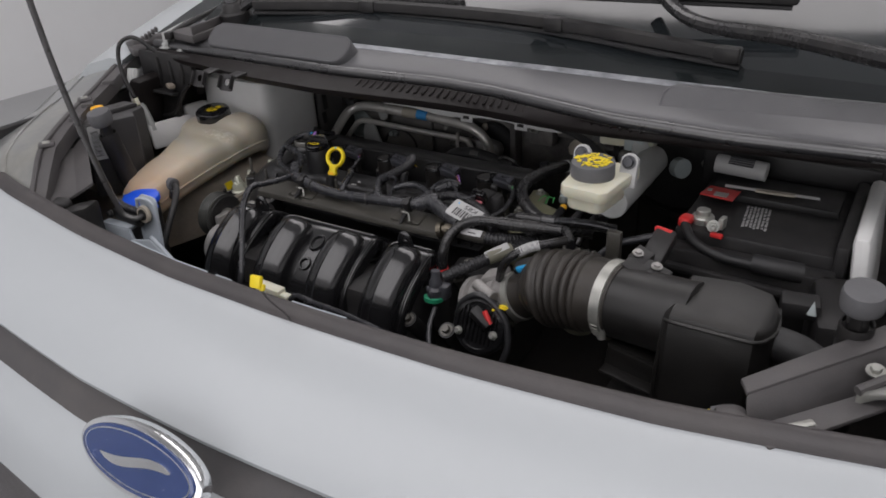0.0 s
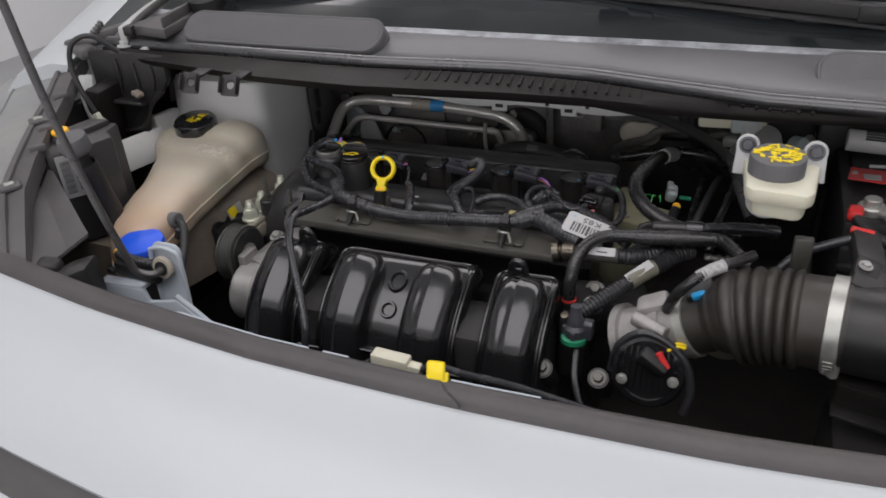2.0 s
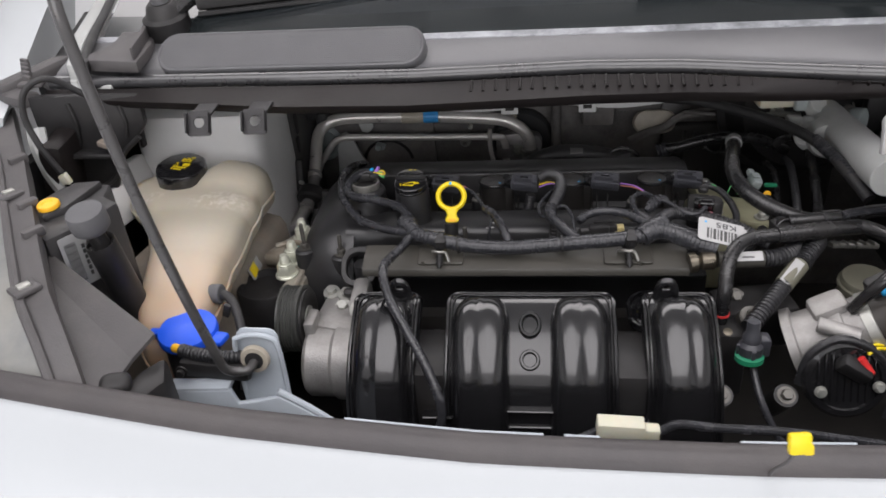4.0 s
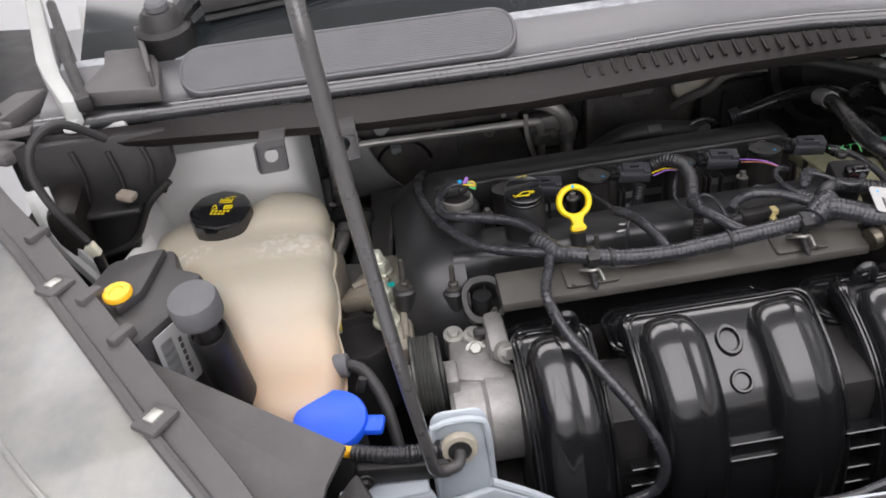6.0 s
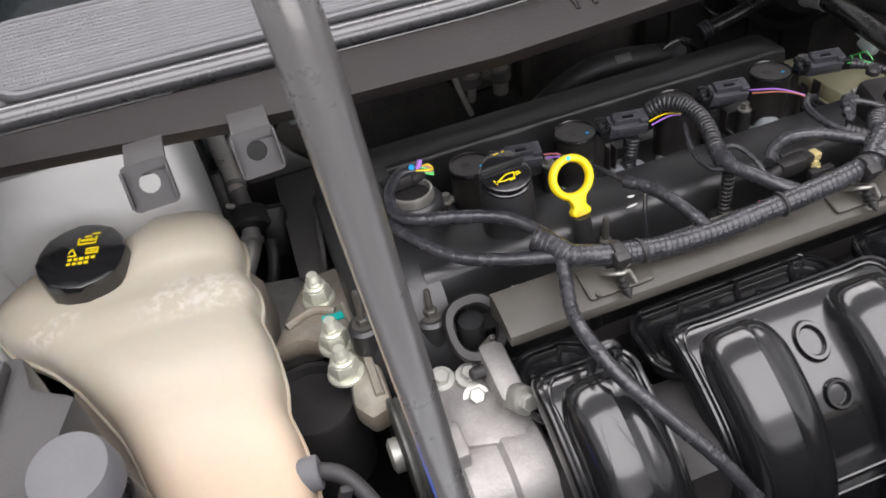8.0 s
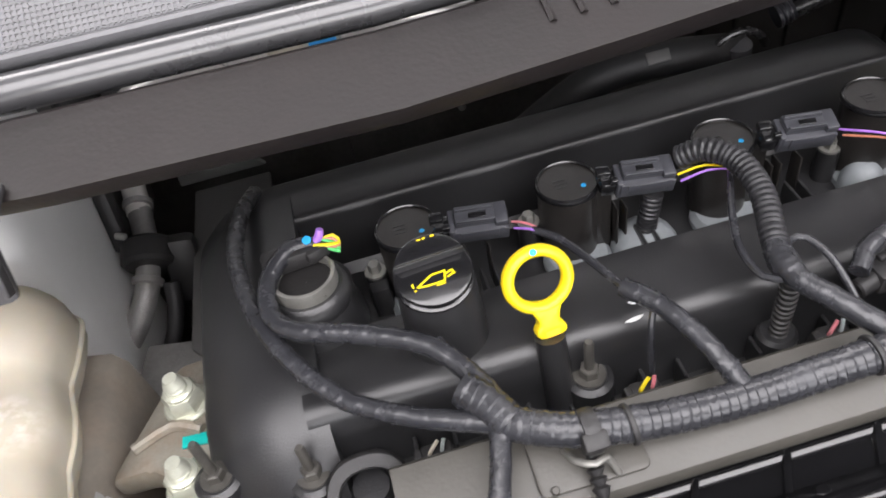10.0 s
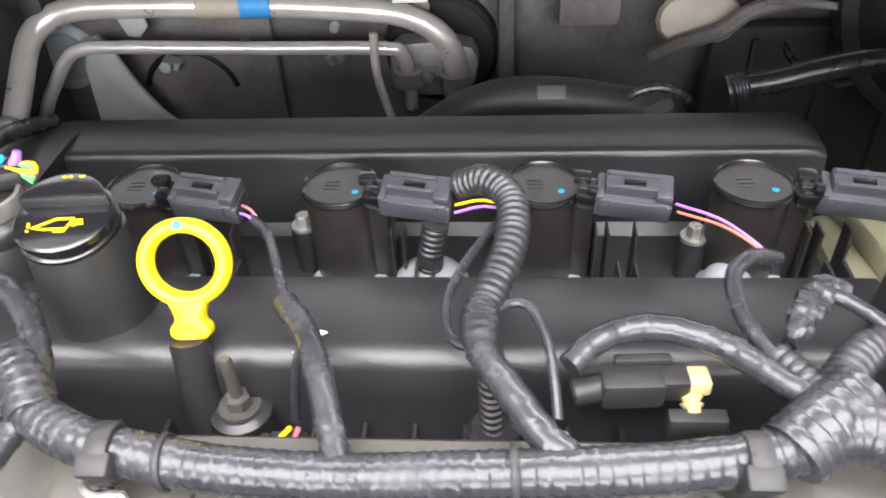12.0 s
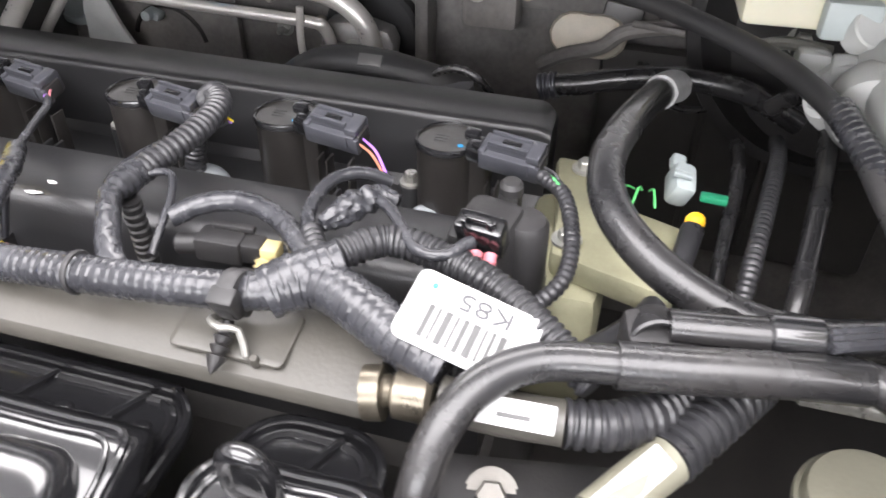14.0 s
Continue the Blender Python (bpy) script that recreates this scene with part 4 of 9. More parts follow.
# ignition coils
def coil(loc):
    c = thing("ignition_coil", loc, "round black ignition coil with a grey wired connector", "ignition coil", "ignition coils")
    x, y, z = loc
    b = bmesh.new()
    lathe(b, [(0.0172, -0.05), (0.0175, -0.004), (0.0184, -0.0035), (0.0184, -0.0008), (0.0176, 0.0), (0.0168, 0.0002), (0.0166, -0.0008), (0.0002, -0.0006)], loc, (0, 0.02, 1), 36)
    box(b, (x + 0.0165, y - 0.004, z - 0.027), (0.016, 0.013, 0.05), (0, 0, -8), 0.003)
    body = part("coil_body", b, M["coil"], c)
    b = bmesh.new()
    lathe(b, [(0.0186, -0.0026), (0.0188, -0.0010), (0.0182, 0.0006), (0.0174, 0.0010), (0.0168, 0.0004), (0.0167, -0.0008)], loc, (0, 0.02, 1), 40)
    part("rim", b, M["gloss"], body, "shiny rim")
    for dx in (0.0245, 0.030, 0.043):
        b = bmesh.new()
        box(b, (x + dx, y - 0.012, z - 0.034), (0.0012, 0.010, 0.034), bevel=0.0004)
        part("fin", b, M["coil"], body)
    b = bmesh.new()
    lathe(b, [(0.0016, 0), (0.0015, 0.0003), (0.0002, 0.0003)], (x + 0.008, y - 0.006, z - 0.0005), (0, 0.02, 1), 12)
    part("paint_dot", b, M["dot"], body, "blue paint dot")
    b = bmesh.new()
    for i in range(3):
        box(b, (x - 0.004, y + 0.003 - 0.003 * i, z - 0.0005), (0.007, 0.0012, 0.0004), bevel=0)
    part("moulded_marks", b, M["cover"], body)
    cm = frame_at((x + 0.035, y - 0.017, z + 0.005), (1, -0.14, -0.05), (0.05, -0.25, 1)) @ Matrix.Scale(0.88, 4)
    b = bmesh.new()
    t = bmesh.new()
    box(t, (0.004, 0, -0.0015), (0.033, 0.0180, 0.0125), bevel=0.0010)
    box(t, (0.004, 0.0015, 0.0065), (0.029, 0.0125, 0.0065), bevel=0.001)
    box(t, (0.018, 0.0, 0.0075), (0.008, 0.0155, 0.005), bevel=0.001)
    for yy in (-0.0045, 0.0045):
        box(t, (0.002, yy, 0.0105), (0.024, 0.0022, 0.0028), bevel=0.0006)
    box(t, (0.004, -0.0095, 0.001), (0.024, 0.0012, 0.009), bevel=0.0004)
    merged(b, t, cm)
    con = part("connector", b, M["conn"], c, "dark grey plug")
    for at, d in (((0.0198, -0.006, -0.0025), (0.0055, 0.0055, 0.0115)), ((-0.0125, 0.0, -0.001), (0.004, 0.0165, 0.014)), ((0.0195, 0.004, 0.001), (0.004, 0.010, 0.014))):
        b = bmesh.new()
        t = bmesh.new()
        box(t, at, d, bevel=0.0008)
        merged(b, t, cm)
        part("plug_step", b, M["conn"], con)
    b = bmesh.new()
    t = bmesh.new()
    box(t, (-0.018, 0, -0.002), (0.012, 0.013, 0.012), bevel=0.002)
    box(t, (-0.022, 0.003, 0.006), (0.009, 0.007, 0.006), bevel=0.0015)
    box(t, (-0.0165, -0.005, 0.006), (0.005, 0.004, 0.006), bevel=0.001)
    box(t, (0.0035, 0, 0.0096), (0.011, 0.0040, 0.0012), bevel=0.0003)
    merged(b, t, cm)
    part("latch", b, M["gloss"], con, "black latch")
    b = bmesh.new()
    t = bmesh.new()
    box(t, (0.0215, 0, -0.001), (0.003, 0.0125, 0.011), bevel=0.001)
    merged(b, t, cm)
    part("wire_seal", b, M["black"], con)
    return c, cm


coil0, CM = coil((-0.008, 0.006, 0.948))
for k in (1, 2, 3):
    copy_thing(coil0, pose(-0.008 + 0.096 * k, 0.006, 0.948))


def wire(name, pts, r, mat, label, n=8, parent=None, step=0.004):
    b = bmesh.new()
    tube(b, pts, r, n, step)
    if parent is not None:
        return part(name, b, mat, parent, label)
    return solo(name, b, mat, label, "wire", "harness wires")


# thin wires at each plug
E = [(0.048 + 0.096 * k, -0.020, 0.952) for k in range(4)]
ends = [(0.062, -0.037, 0.955), (0.170, -0.028, 0.957), (0.270, -0.062, 0.958), (0.349, -0.04, 0.955)]
cols = [("purple", "pink"), ("purple", "yellow"), ("orange", "purple"), ("green", "ink")]
for k in range(4):
    for j, c in enumerate(cols[k]):
        s = E[k]
        e = ends[k]
        off = 0.0022 * (j * 2 - 1)
        wire("plug_wire", [(s[0], s[1] + off, s[2] + 0.001 * j), ((s[0] + e[0]) / 2, (s[1] + e[1]) / 2 + off, max(s[2], e[2]) + 0.0015), (e[0], e[1] + off * 0.3, e[2])], 0.0007, M[c], "thin coloured wire leaving a coil plug", 6)

# ---- grey rail cover ----
rail = thing("rail_cover", (0.125, -0.155, 0.93), "grey-brown metal rail cover in front of the engine cover", "rail cover")
bm = bmesh.new()


def sec(x):
    return [(-0.130, 0.915), (-0.131, 0.937), (-0.1335, 0.9395), (-0.150, 0.9370), (-0.163, 0.9325), (-0.1685, 0.930), (-0.1700, 0.927), (-0.1695, 0.922), (-0.165, 0.921), (-0.15, 0.923)]


strip_x(bm, [-0.047, -0.045, -0.04] + span(-0.03, 0.28, 12) + [0.29, 0.296, 0.298], sec)
part("cover_strip", bm, M["plate"], rail)


def rail_clip(x):
    """A raised pad with a bracket and a black fir-tree clip."""
    m = frame_at((x - 0.002, -0.1525, 0.9366), (1, 0, 0), (0, -0.22, 1))
    b = bmesh.new()
    t = bmesh.new()
    prism(t, rounded(0.050, 0.026, 0.003, 3), -0.001, 0.0016, 0.001)
    merged(b, t, m)
    pad = part("raised_pad", b, M["plate"], rail)
    b = bmesh.new()
    t = bmesh.new()
    tube(t, [(-0.009, 0.004, 0.002), (-0.007, -0.004, 0.011), (0.0, -0.008, 0.0135), (0.006, -0.006, 0.011), (0.010, -0.012, 0.003)], 0.0016, 8)
    merged(b, t, m)
    part("bracket", b, M["nickel"], pad, "bent zinc bracket")
    b = bmesh.new()
    t = bmesh.new()
    lathe(t, [(0.0022, 0), (0.0022, 0.002), (0.0042, 0.003), (0.0022, 0.006), (0.0042, 0.007), (0.0022, 0.010), (0.0042, 0.011), (0.0022, 0.014), (0.0042, 0.015), (0.0018, 0.020), (0.0002, 0.022)], (0, -0.002, 0.010), (0.0, -1, -0.35), 14)
    box(t, (0, 0.006, 0.013), (0.014, 0.010, 0.010), bevel=0.002)
    merged(b, t, m)
    part("fir_tree_clip", b, M["black"], pad, "black fir-tree clip")


rail_clip(0.0405)
rail_clip(0.2385)
for p in ((0.02, -0.163, 0.932), (0.25, -0.164, 0.932)):
    bm = bmesh.new()
    lathe(bm, [(0.002, 0), (0.002, 0.004), (0.0015, 0.005)], (p[0], p[1], p[2] + 0.001), (0, -0.3, 1), 10)
    part("pin", bm, M["plate"], rail)

# ---- intake manifold ----
mani = thing("intake_manifold", (0.135, -0.25, 0.75), "gloss black plastic intake manifold with four curved runners", "intake manifold")
# centre line of the shell, from the head over the crest and down the front
SP = [(-0.172, 0.880), (-0.183, 0.902), (-0.194, 0.915), (-0.210, 0.921), (-0.237, 0.911), (-0.271, 0.890), (-0.295, 0.860), (-0.308, 0.82), (-0.312, 0.77), (-0.308, 0.72)]


def along(points, n):
    P = spline([(0, y, z) for y, z in points], 0.002)
    d = [0]
    for a, b in zip(P, P[1:]):
        d.append(d[-1] + (b - a).length)
    out = []
    for i in range(n):
        s = d[-1] * i / (n - 1)
        j = min(len(P) - 2, max(0, int(np.searchsorted(d, s)) - 1))
        t = (s - d[j]) / max(1e-9, d[j + 1] - d[j])
        p = P[j].lerp(P[j + 1], t)
        q = (P[j + 1] - P[j]).normalized()
        out.append((p, Vector((0, q.z, -q.y))))
    return out


NR = 52
RAIL = along(SP, NR)
STEP = sum((a[0] - b[0]).length for a, b in zip(RAIL, RAIL[1:])) / (NR - 1)


def shell_panel(x0, x1):
    """One welded shell with rounded shoulders along its sides."""
    b = bmesh.new()
    rings = []
    for i, (p, nv) in enumerate(RAIL):
        e = 0.024 * max(0, 1 - i * STEP / 0.055) ** 2
        ring = []
        for x, h in ((x0 + e, -0.018), (x0 + e, -0.004), (x0 + e + 0.002, -0.001), (x0 + e + 0.005, 0.0), (x1 - e - 0.005, 0.0), (x1 - e - 0.002, -0.001), (x1 - e, -0.004), (x1 - e, -0.018)):
            ring.append(Vector((x, p.y, p.z)) + nv * h)
        rings.append(ring)
    loft(b, rings)
    sh = part("shell", b, M["gloss"], mani, "gloss black welded shell", 45)
    # two raised weld lines round the edge
    for inset, r, k0 in ((0.0026, 0.0020, 8), (0.0062, 0.0013, 9)):
        b = bmesh.new()
        path = [Vector((x1 - inset, p.y, p.z)) + nv * 0.0006 for p, nv in RAIL[k0 + 2:NR - 6:2]][::-1]
        c = RAIL[k0]
        path += [Vector((x, c[0].y, c[0].z)) + c[1] * 0.0006 for x in span(x1 - inset - 0.007, x0 + inset + 0.007, max(3, int((x1 - x0) / 0.02)))]
        path += [Vector((x0 + inset, p.y, p.z)) + nv * 0.0006 for p, nv in RAIL[k0 + 2:NR - 6:2]]
        tube(b, path, r, 8, 0.004)
        part("weld_rim", b, M["gloss"], sh)
    return sh


def runner(x, shell):
    b = bmesh.new()
    rings = []
    for i in range(10, NR):
        p, nv = RAIL[i]
        s = (i - 10) * STEP
        u = min(1.0, s / 0.034)
        k = math.sqrt(max(0.0, 1 - (1 - u) ** 2))
        w = 0.0288 * (0.40 + 0.60 * k)
        h = 0.0255 * k * (1 - 0.55 * min(1, max(0, (s - 0.09) / 0.1)))
        ring = []
        for a in span(0, math.pi, 41):
            c, sn = math.cos(a), math.sin(a)
            ridge = 0.0026 * k * math.exp(-((a - math.pi / 2) / 0.06) ** 2)
            ring.append(Vector((x + w * math.copysign(abs(c) ** 0.72, c), p.y, p.z)) + nv * (h * abs(sn) ** 0.86 + ridge - 0.0015))
        rings.append(ring)
    loft(b, rings)
    return part("runner", b, M["gloss"], shell, "", 45)


RX = (-0.012, 0.0865, 0.1835, 0.2805)
s1 = shell_panel(-0.0475, 0.0225)
runner(RX[0], s1)
s2 = shell_panel(0.0500, 0.2200)
runner(RX[1], s2)
runner(RX[2], s2)
s3 = shell_panel(0.2450, 0.3160)
runner(RX[3], s3)
# rounded trays behind the crest, with raised rims
for x0, x1, sh in ((-0.050, 0.016, s1), (0.044, 0.214, s2), (0.236, 0.304, s3)):
    w, cx = x1 - x0, 0.5 * (x0 + x1)
    b = bmesh.new()
    prism(b, rounded(w, 0.068, 0.024, 6, cx, -0.184), 0.880, 0.887, 0.002)
    tray = part("rear_tray", b, M["gloss"], sh, "gloss black tray behind the crest", 45)
    for inset, r, zz in ((0.0015, 0.0022, 0.8885), (0.0085, 0.0030, 0.886)):
        b = bmesh.new()
        rim = [(x, y, zz) for x, y in rounded(w - 2 * inset, 0.068 - 2 * inset, 0.024 - inset, 6, cx, -0.184)]
        rim = rim + rim[:1]
        k = min(range(len(rim) - 1), key=lambda i: rim[i][1] + abs(rim[i][0] - cx) * 0.2)
        rim = rim[k:-1] + rim[:k + 1]
        tube(b, rim, r, 8, 0.004)
        part("tray_rim", b, M["gloss"], sh)
    for rx in [x0 + w * q for q in ((0.5,) if w < 0.1 else (0.22, 0.5, 0.78))]:
        b = bmesh.new()
        box(b, (rx, -0.176, 0.8875), (0.004, 0.045, 0.005), (0, 0, -28), 0.0012)
        part("tray_rib", b, M["gloss"], sh)
# dark body behind the shells
bm = bmesh.new()
box(bm, (0.134, -0.245, 0.785), (0.366, 0.085, 0.20), (0, 0, 0), 0.02)
part("plenum", bm, M["black"], mani, "black plenum behind the shells")
# two rounded eyes in the shell between the middle runners
for near, sx, sz in (((-0.237, 0.911), 0.0085, 0.0110), ((-0.271, 0.890), 0.0075, 0.0078)):
    p, nv = min(RAIL, key=lambda r: (r[0].y - near[0]) ** 2 + (r[0].z - near[1]) ** 2)
    b = bmesh.new()
    m = frame_at((0.135, p.y, p.z), (1, 0, 0), nv)
    prof = [(1.35, -0.002), (1.35, 0.001), (1.2, 0.0032), (0.98, 0.0032), (0.85, 0.0012), (0.80, -0.003)]
    loft(b, [[m @ Vector((k * sx * math.cos(a), k * sz * math.sin(a), h)) for a in span(0, 2 * math.pi, 29)[:-1]] for k, h in prof])
    part("rounded_eye", b, M["gloss"], s2)
# lifting lugs on the crest
for x, sh in ((0.001, s1), (0.269, s3)):
    b = bmesh.new()
    tube(b, [(x - 0.0085, -0.207, 0.914), (x - 0.0082, -0.209, 0.932), (x - 0.0045, -0.2105, 0.9405), (x, -0.211, 0.9425), (x + 0.0045, -0.2105, 0.9405), (x + 0.0082, -0.209, 0.932), (x + 0.0085, -0.207, 0.914)], 0.0040, 12)
    part("lug", b, M["gloss"], sh)
    b = bmesh.new()
    box(b, (x, -0.2085, 0.924), (0.018, 0.004, 0.016), (0, 0, 0), 0.001)
    part("lug_web", b, M["gloss"], sh)
# small nubs along the head side
for x, sh in ((-0.038, s1), (0.012, s1), (0.062, s2), (0.098, s2), (0.135, s2), (0.172, s2), (0.208, s2), (0.257, s3), (0.304, s3)):
    b = bmesh.new()
    lathe(b, [(0.0042, 0), (0.0042, 0.0025), (0.0032, 0.0036), (0.0002, 0.0036)], (x, -0.1885, 0.9065), (0, 0.5, 1), 16)
    part("nub", b, M["gloss"], sh)
# small raised bars low on the front
for i, (x, z, w) in enumerate(((0.045, 0.845, 0.03), (0.045, 0.825, 0.03), (0.045, 0.80, 0.035), (0.135, 0.855, 0.045), (0.135, 0.835, 0.05), (0.135, 0.80, 0.03), (0.135, 0.78, 0.03), (0.23, 0.845, 0.035), (0.23, 0.825, 0.035), (0.23, 0.80, 0.035), (0.23, 0.78, 0.035))):
    b = bmesh.new()
    box(b, (x, -0.300, z), (w, 0.016, 0.0022), (-15, 0, 0), 0.0008, 1)
    part("raised_bar", b, M["gloss"], mani)
for p in ((0.036, -0.215, 0.872), (0.316, -0.279, 0.858), (0.375, -0.278, 0.858)):
    b = thing("manifold_bolt", p, "zinc flange bolt on the intake manifold", "bolt", "manifold bolts")
    bm = bmesh.new()
    lathe(bm, [(0.011, -0.05), (0.011, 0)], p, (0, -0.6, 0.8), 20)
    part("boss", bm, M["black"], b)
    bm = bmesh.new()
    hexbolt(bm, p, (0, -0.6, 0.8), 0.0055, 0.006, 0.0085)
    part("bolt_head", bm, M["darkzinc"], b)
# engine block mass under the covers
bm = bmesh.new()
box(bm, (0.11, -0.01, 0.72), (0.46, 0.24, 0.24), bevel=0.02)
box(bm, (0.12, -0.2, 0.66), (0.4, 0.12, 0.2), bevel=0.02)
solo("engine_block", bm, M["undertray"], "dark engine block under the covers", "engine block")

# ---- wiring harness on the engine ----
loom = thing("wiring_harness", (0.13, -0.15, 0.955), "tape-wrapped black engine wiring harness lying on the rail cover", "wiring harness")


def run(name, pts, r, kind="tape", label="", parent=None):
    b = bmesh.new()
    if kind == "tape":
        tube(b, pts, r, 14, 0.0008, taped(0.0044, 0.08, 0.05) if r > 0.0075 else taped(0.0105, 0.075))
    elif kind == "corr":
        tube(b, pts, r, 14, 0.0009, ribbed(0.0036, 0.14))
    elif kind == "wide":
        tube(b, pts, r, 16, 0.0012, ribbed(0.0062, 0.16))
    else:
        tube(b, pts, r, 10, 0.004)
    mat = {"tape": M["tape"], "corr": M["corr"], "wide": M["corr"], "wire": M["tape"]}[kind]
    return part(name, b, mat, parent or loom, label)


run("main_trunk", [(0.004, -0.134, 0.956), (0.018, -0.143, 0.9565), (0.036, -0.150, 0.956), (0.07, -0.153, 0.950), (0.112, -0.154, 0.9475), (0.15, -0.1545, 0.9505), (0.185, -0.155, 0.954), (0.22, -0.153, 0.956),
                   (0.245, -0.149, 0.957), (0.262, -0.143, 0.959)], 0.0076, "tape", "thick taped trunk")
run("left_trunk", [(-0.094, 0.085, 0.938), (-0.101, 0.05, 0.950), (-0.104, 0.01, 0.955), (-0.096, -0.035, 0.957), (-0.082, -0.068, 0.955), (-0.060, -0.098, 0.952), (-0.030, -0.119, 0.953), (0.004, -0.136, 0.956)], 0.0047, "tape", "taped branch")
run("actuator_branch", [(-0.055, -0.010, 0.968), (-0.070, -0.010, 0.970), (-0.084, -0.024, 0.967), (-0.086, -0.045, 0.963), (-0.074, -0.060, 0.963), (-0.045, -0.074, 0.965), (-0.014, -0.094, 0.966), (0.004, -0.120, 0.961), (0.008, -0.134, 0.957)], 0.0048, "tape")
run("joint_wrap", [(-0.006, -0.118, 0.962), (0.003, -0.128, 0.960), (0.010, -0.139, 0.957)], 0.0082, "tape")
run("tail", [(-0.010, -0.092, 0.966), (-0.004, -0.108, 0.966), (0.003, -0.124, 0.962)], 0.0028, "wire")
run("down_branch", [(0.006, -0.134, 0.956), (0.000, -0.155, 0.953), (-0.010, -0.185, 0.955), (-0.013, -0.212, 0.958), (-0.004, -0.240, 0.945), (0.016, -0.268, 0.925), (0.038, -0.296, 0.900), (0.052, -0.318, 0.872), (0.046, -0.325, 0.845), (0.02, -0.325, 0.83)], 0.0046, "tape", "taped branch over the first runner")
run("coil_one_lead", [(0.056, -0.030, 0.955), (0.066, -0.043, 0.957), (0.074, -0.062, 0.958), (0.084, -0.088, 0.958)], 0.0022, "wire")
run("coil_one_branch", [(0.083, -0.086, 0.958), (0.094, -0.102, 0.959), (0.104, -0.126, 0.957), (0.112, -0.150, 0.950)], 0.0047, "tape")
run("coil_two_conduit", [(0.147, -0.012, 0.960), (0.158, -0.020, 0.968), (0.168, -0.036, 0.969), (0.168, -0.060, 0.967), (0.160, -0.086, 0.963), (0.156, -0.100, 0.961)], 0.0063, "corr", "corrugated conduit")
run("coil_two_branch", [(0.156, -0.096, 0.962), (0.157, -0.112, 0.962), (0.166, -0.128, 0.961), (0.176, -0.143, 0.958), (0.186, -0.153, 0.955)], 0.0053, "tape")
run("coil_two_loop", [(0.168, -0.030, 0.958), (0.160, -0.045, 0.960), (0.150, -0.066, 0.960), (0.144, -0.086, 0.959), (0.146, -0.103, 0.958), (0.154, -0.110, 0.960)], 0.0020, "wire")
run("coil_two_loop", [(0.158, -0.098, 0.962), (0.166, -0.090, 0.962), (0.174, -0.091, 0.962), (0.180, -0.103, 0.958), (0.182, -0.116, 0.952), (0.183, -0.128, 0.945)], 0.0019, "wire")
run("sensor_branch", [(0.187, -0.115, 0.957), (0.198, -0.105, 0.960), (0.216, -0.101, 0.962), (0.236, -0.108, 0.962), (0.254, -0.124, 0.961), (0.268, -0.138, 0.960)], 0.0046, "tape")
run("coil_three_lead", [(0.270, -0.060, 0.958), (0.258, -0.066, 0.964), (0.248, -0.078, 0.965), (0.247, -0.098, 0.964), (0.253, -0.115, 0.963), (0.262, -0.130, 0.961)], 0.0030, "tape")
run("spiral_stub", [(0.254, -0.114, 0.963), (0.262, -0.126, 0.962), (0.270, -0.138, 0.960)], 0.0046, "corr")
b = bmesh.new()
tube(b, [(0.258, -0.112, 0.966), (0.264, -0.104, 0.968), (0.270, -0.095, 0.9695), (0.277, -0.088, 0.969), (0.284, -0.088, 0.968)], 0.0046, 18, 0.0007,
     lambda q, a: (0.65 + 0.5 * math.sin(math.pi * min(1.0, q / 0.036))) * (1 + 0.38 * noise.noise((q * 260, 2.1 * math.cos(a), 2.1 * math.sin(a))) + 0.2 * math.cos(2 * a + q * 90)))
part("crumpled_wrap", b, M["tape"], loom, "crumpled tape wrap")
b = bmesh.new()
tube(b, [(0.158, -0.090, 0.963), (0.1565, -0.100, 0.962), (0.157, -0.112, 0.962)], 0.0068, 16, 0.0007,
     lambda q, a: (0.8 + 0.25 * math.sin(math.pi * min(1.0, q / 0.022))) * (1 + 0.05 * ((q / 0.004 + a / 6.283) % 1) + 0.10 * noise.noise((q * 240, 2 * math.cos(a), 2 * math.sin(a)))))
part("joint_wrap", b, M["tape"], loom)
run("cam_sensor_lead", [(0.272, -0.090, 0.970), (0.284, -0.098, 0.969), (0.299, -0.115, 0.966), (0.312, -0.117, 0.966), (0.321, -0.106, 0.967)], 0.0026, "tape")
run("right_branch", [(0.262, -0.140, 0.960), (0.272, -0.124, 0.963), (0.288, -0.110, 0.963), (0.312, -0.113, 0.961), (0.336, -0.122, 0.958), (0.356, -0.136, 0.955), (0.378, -0.152, 0.948)], 0.0066, "corr")
run("right_trunk", [(0.252, -0.148, 0.958), (0.268, -0.141, 0.960), (0.286, -0.145, 0.957), (0.304, -0.152, 0.952), (0.325, -0.158, 0.947)], 0.0098, "tape")
run("junction_wrap", [(0.250, -0.149, 0.957), (0.262, -0.140, 0.961), (0.274, -0.130, 0.962)], 0.0105, "tape")
run("coil_four_lead", [(0.336, -0.026, 0.953), (0.349, -0.040, 0.953), (0.357, -0.066, 0.950), (0.358, -0.092, 0.946), (0.348, -0.112, 0.942)], 0.0036, "corr")
for p in ((0.168, -0.1548, 0.9525), (0.058, -0.1525, 0.952)):
    b = bmesh.new()
    lathe(b, [(0.0090, -0.0012), (0.0094, -0.0006), (0.0094, 0.0006), (0.0090, 0.0012)], p, (1, 0.02, 0.06), 18)
    part("cable_tie", b, M["black"], loom)
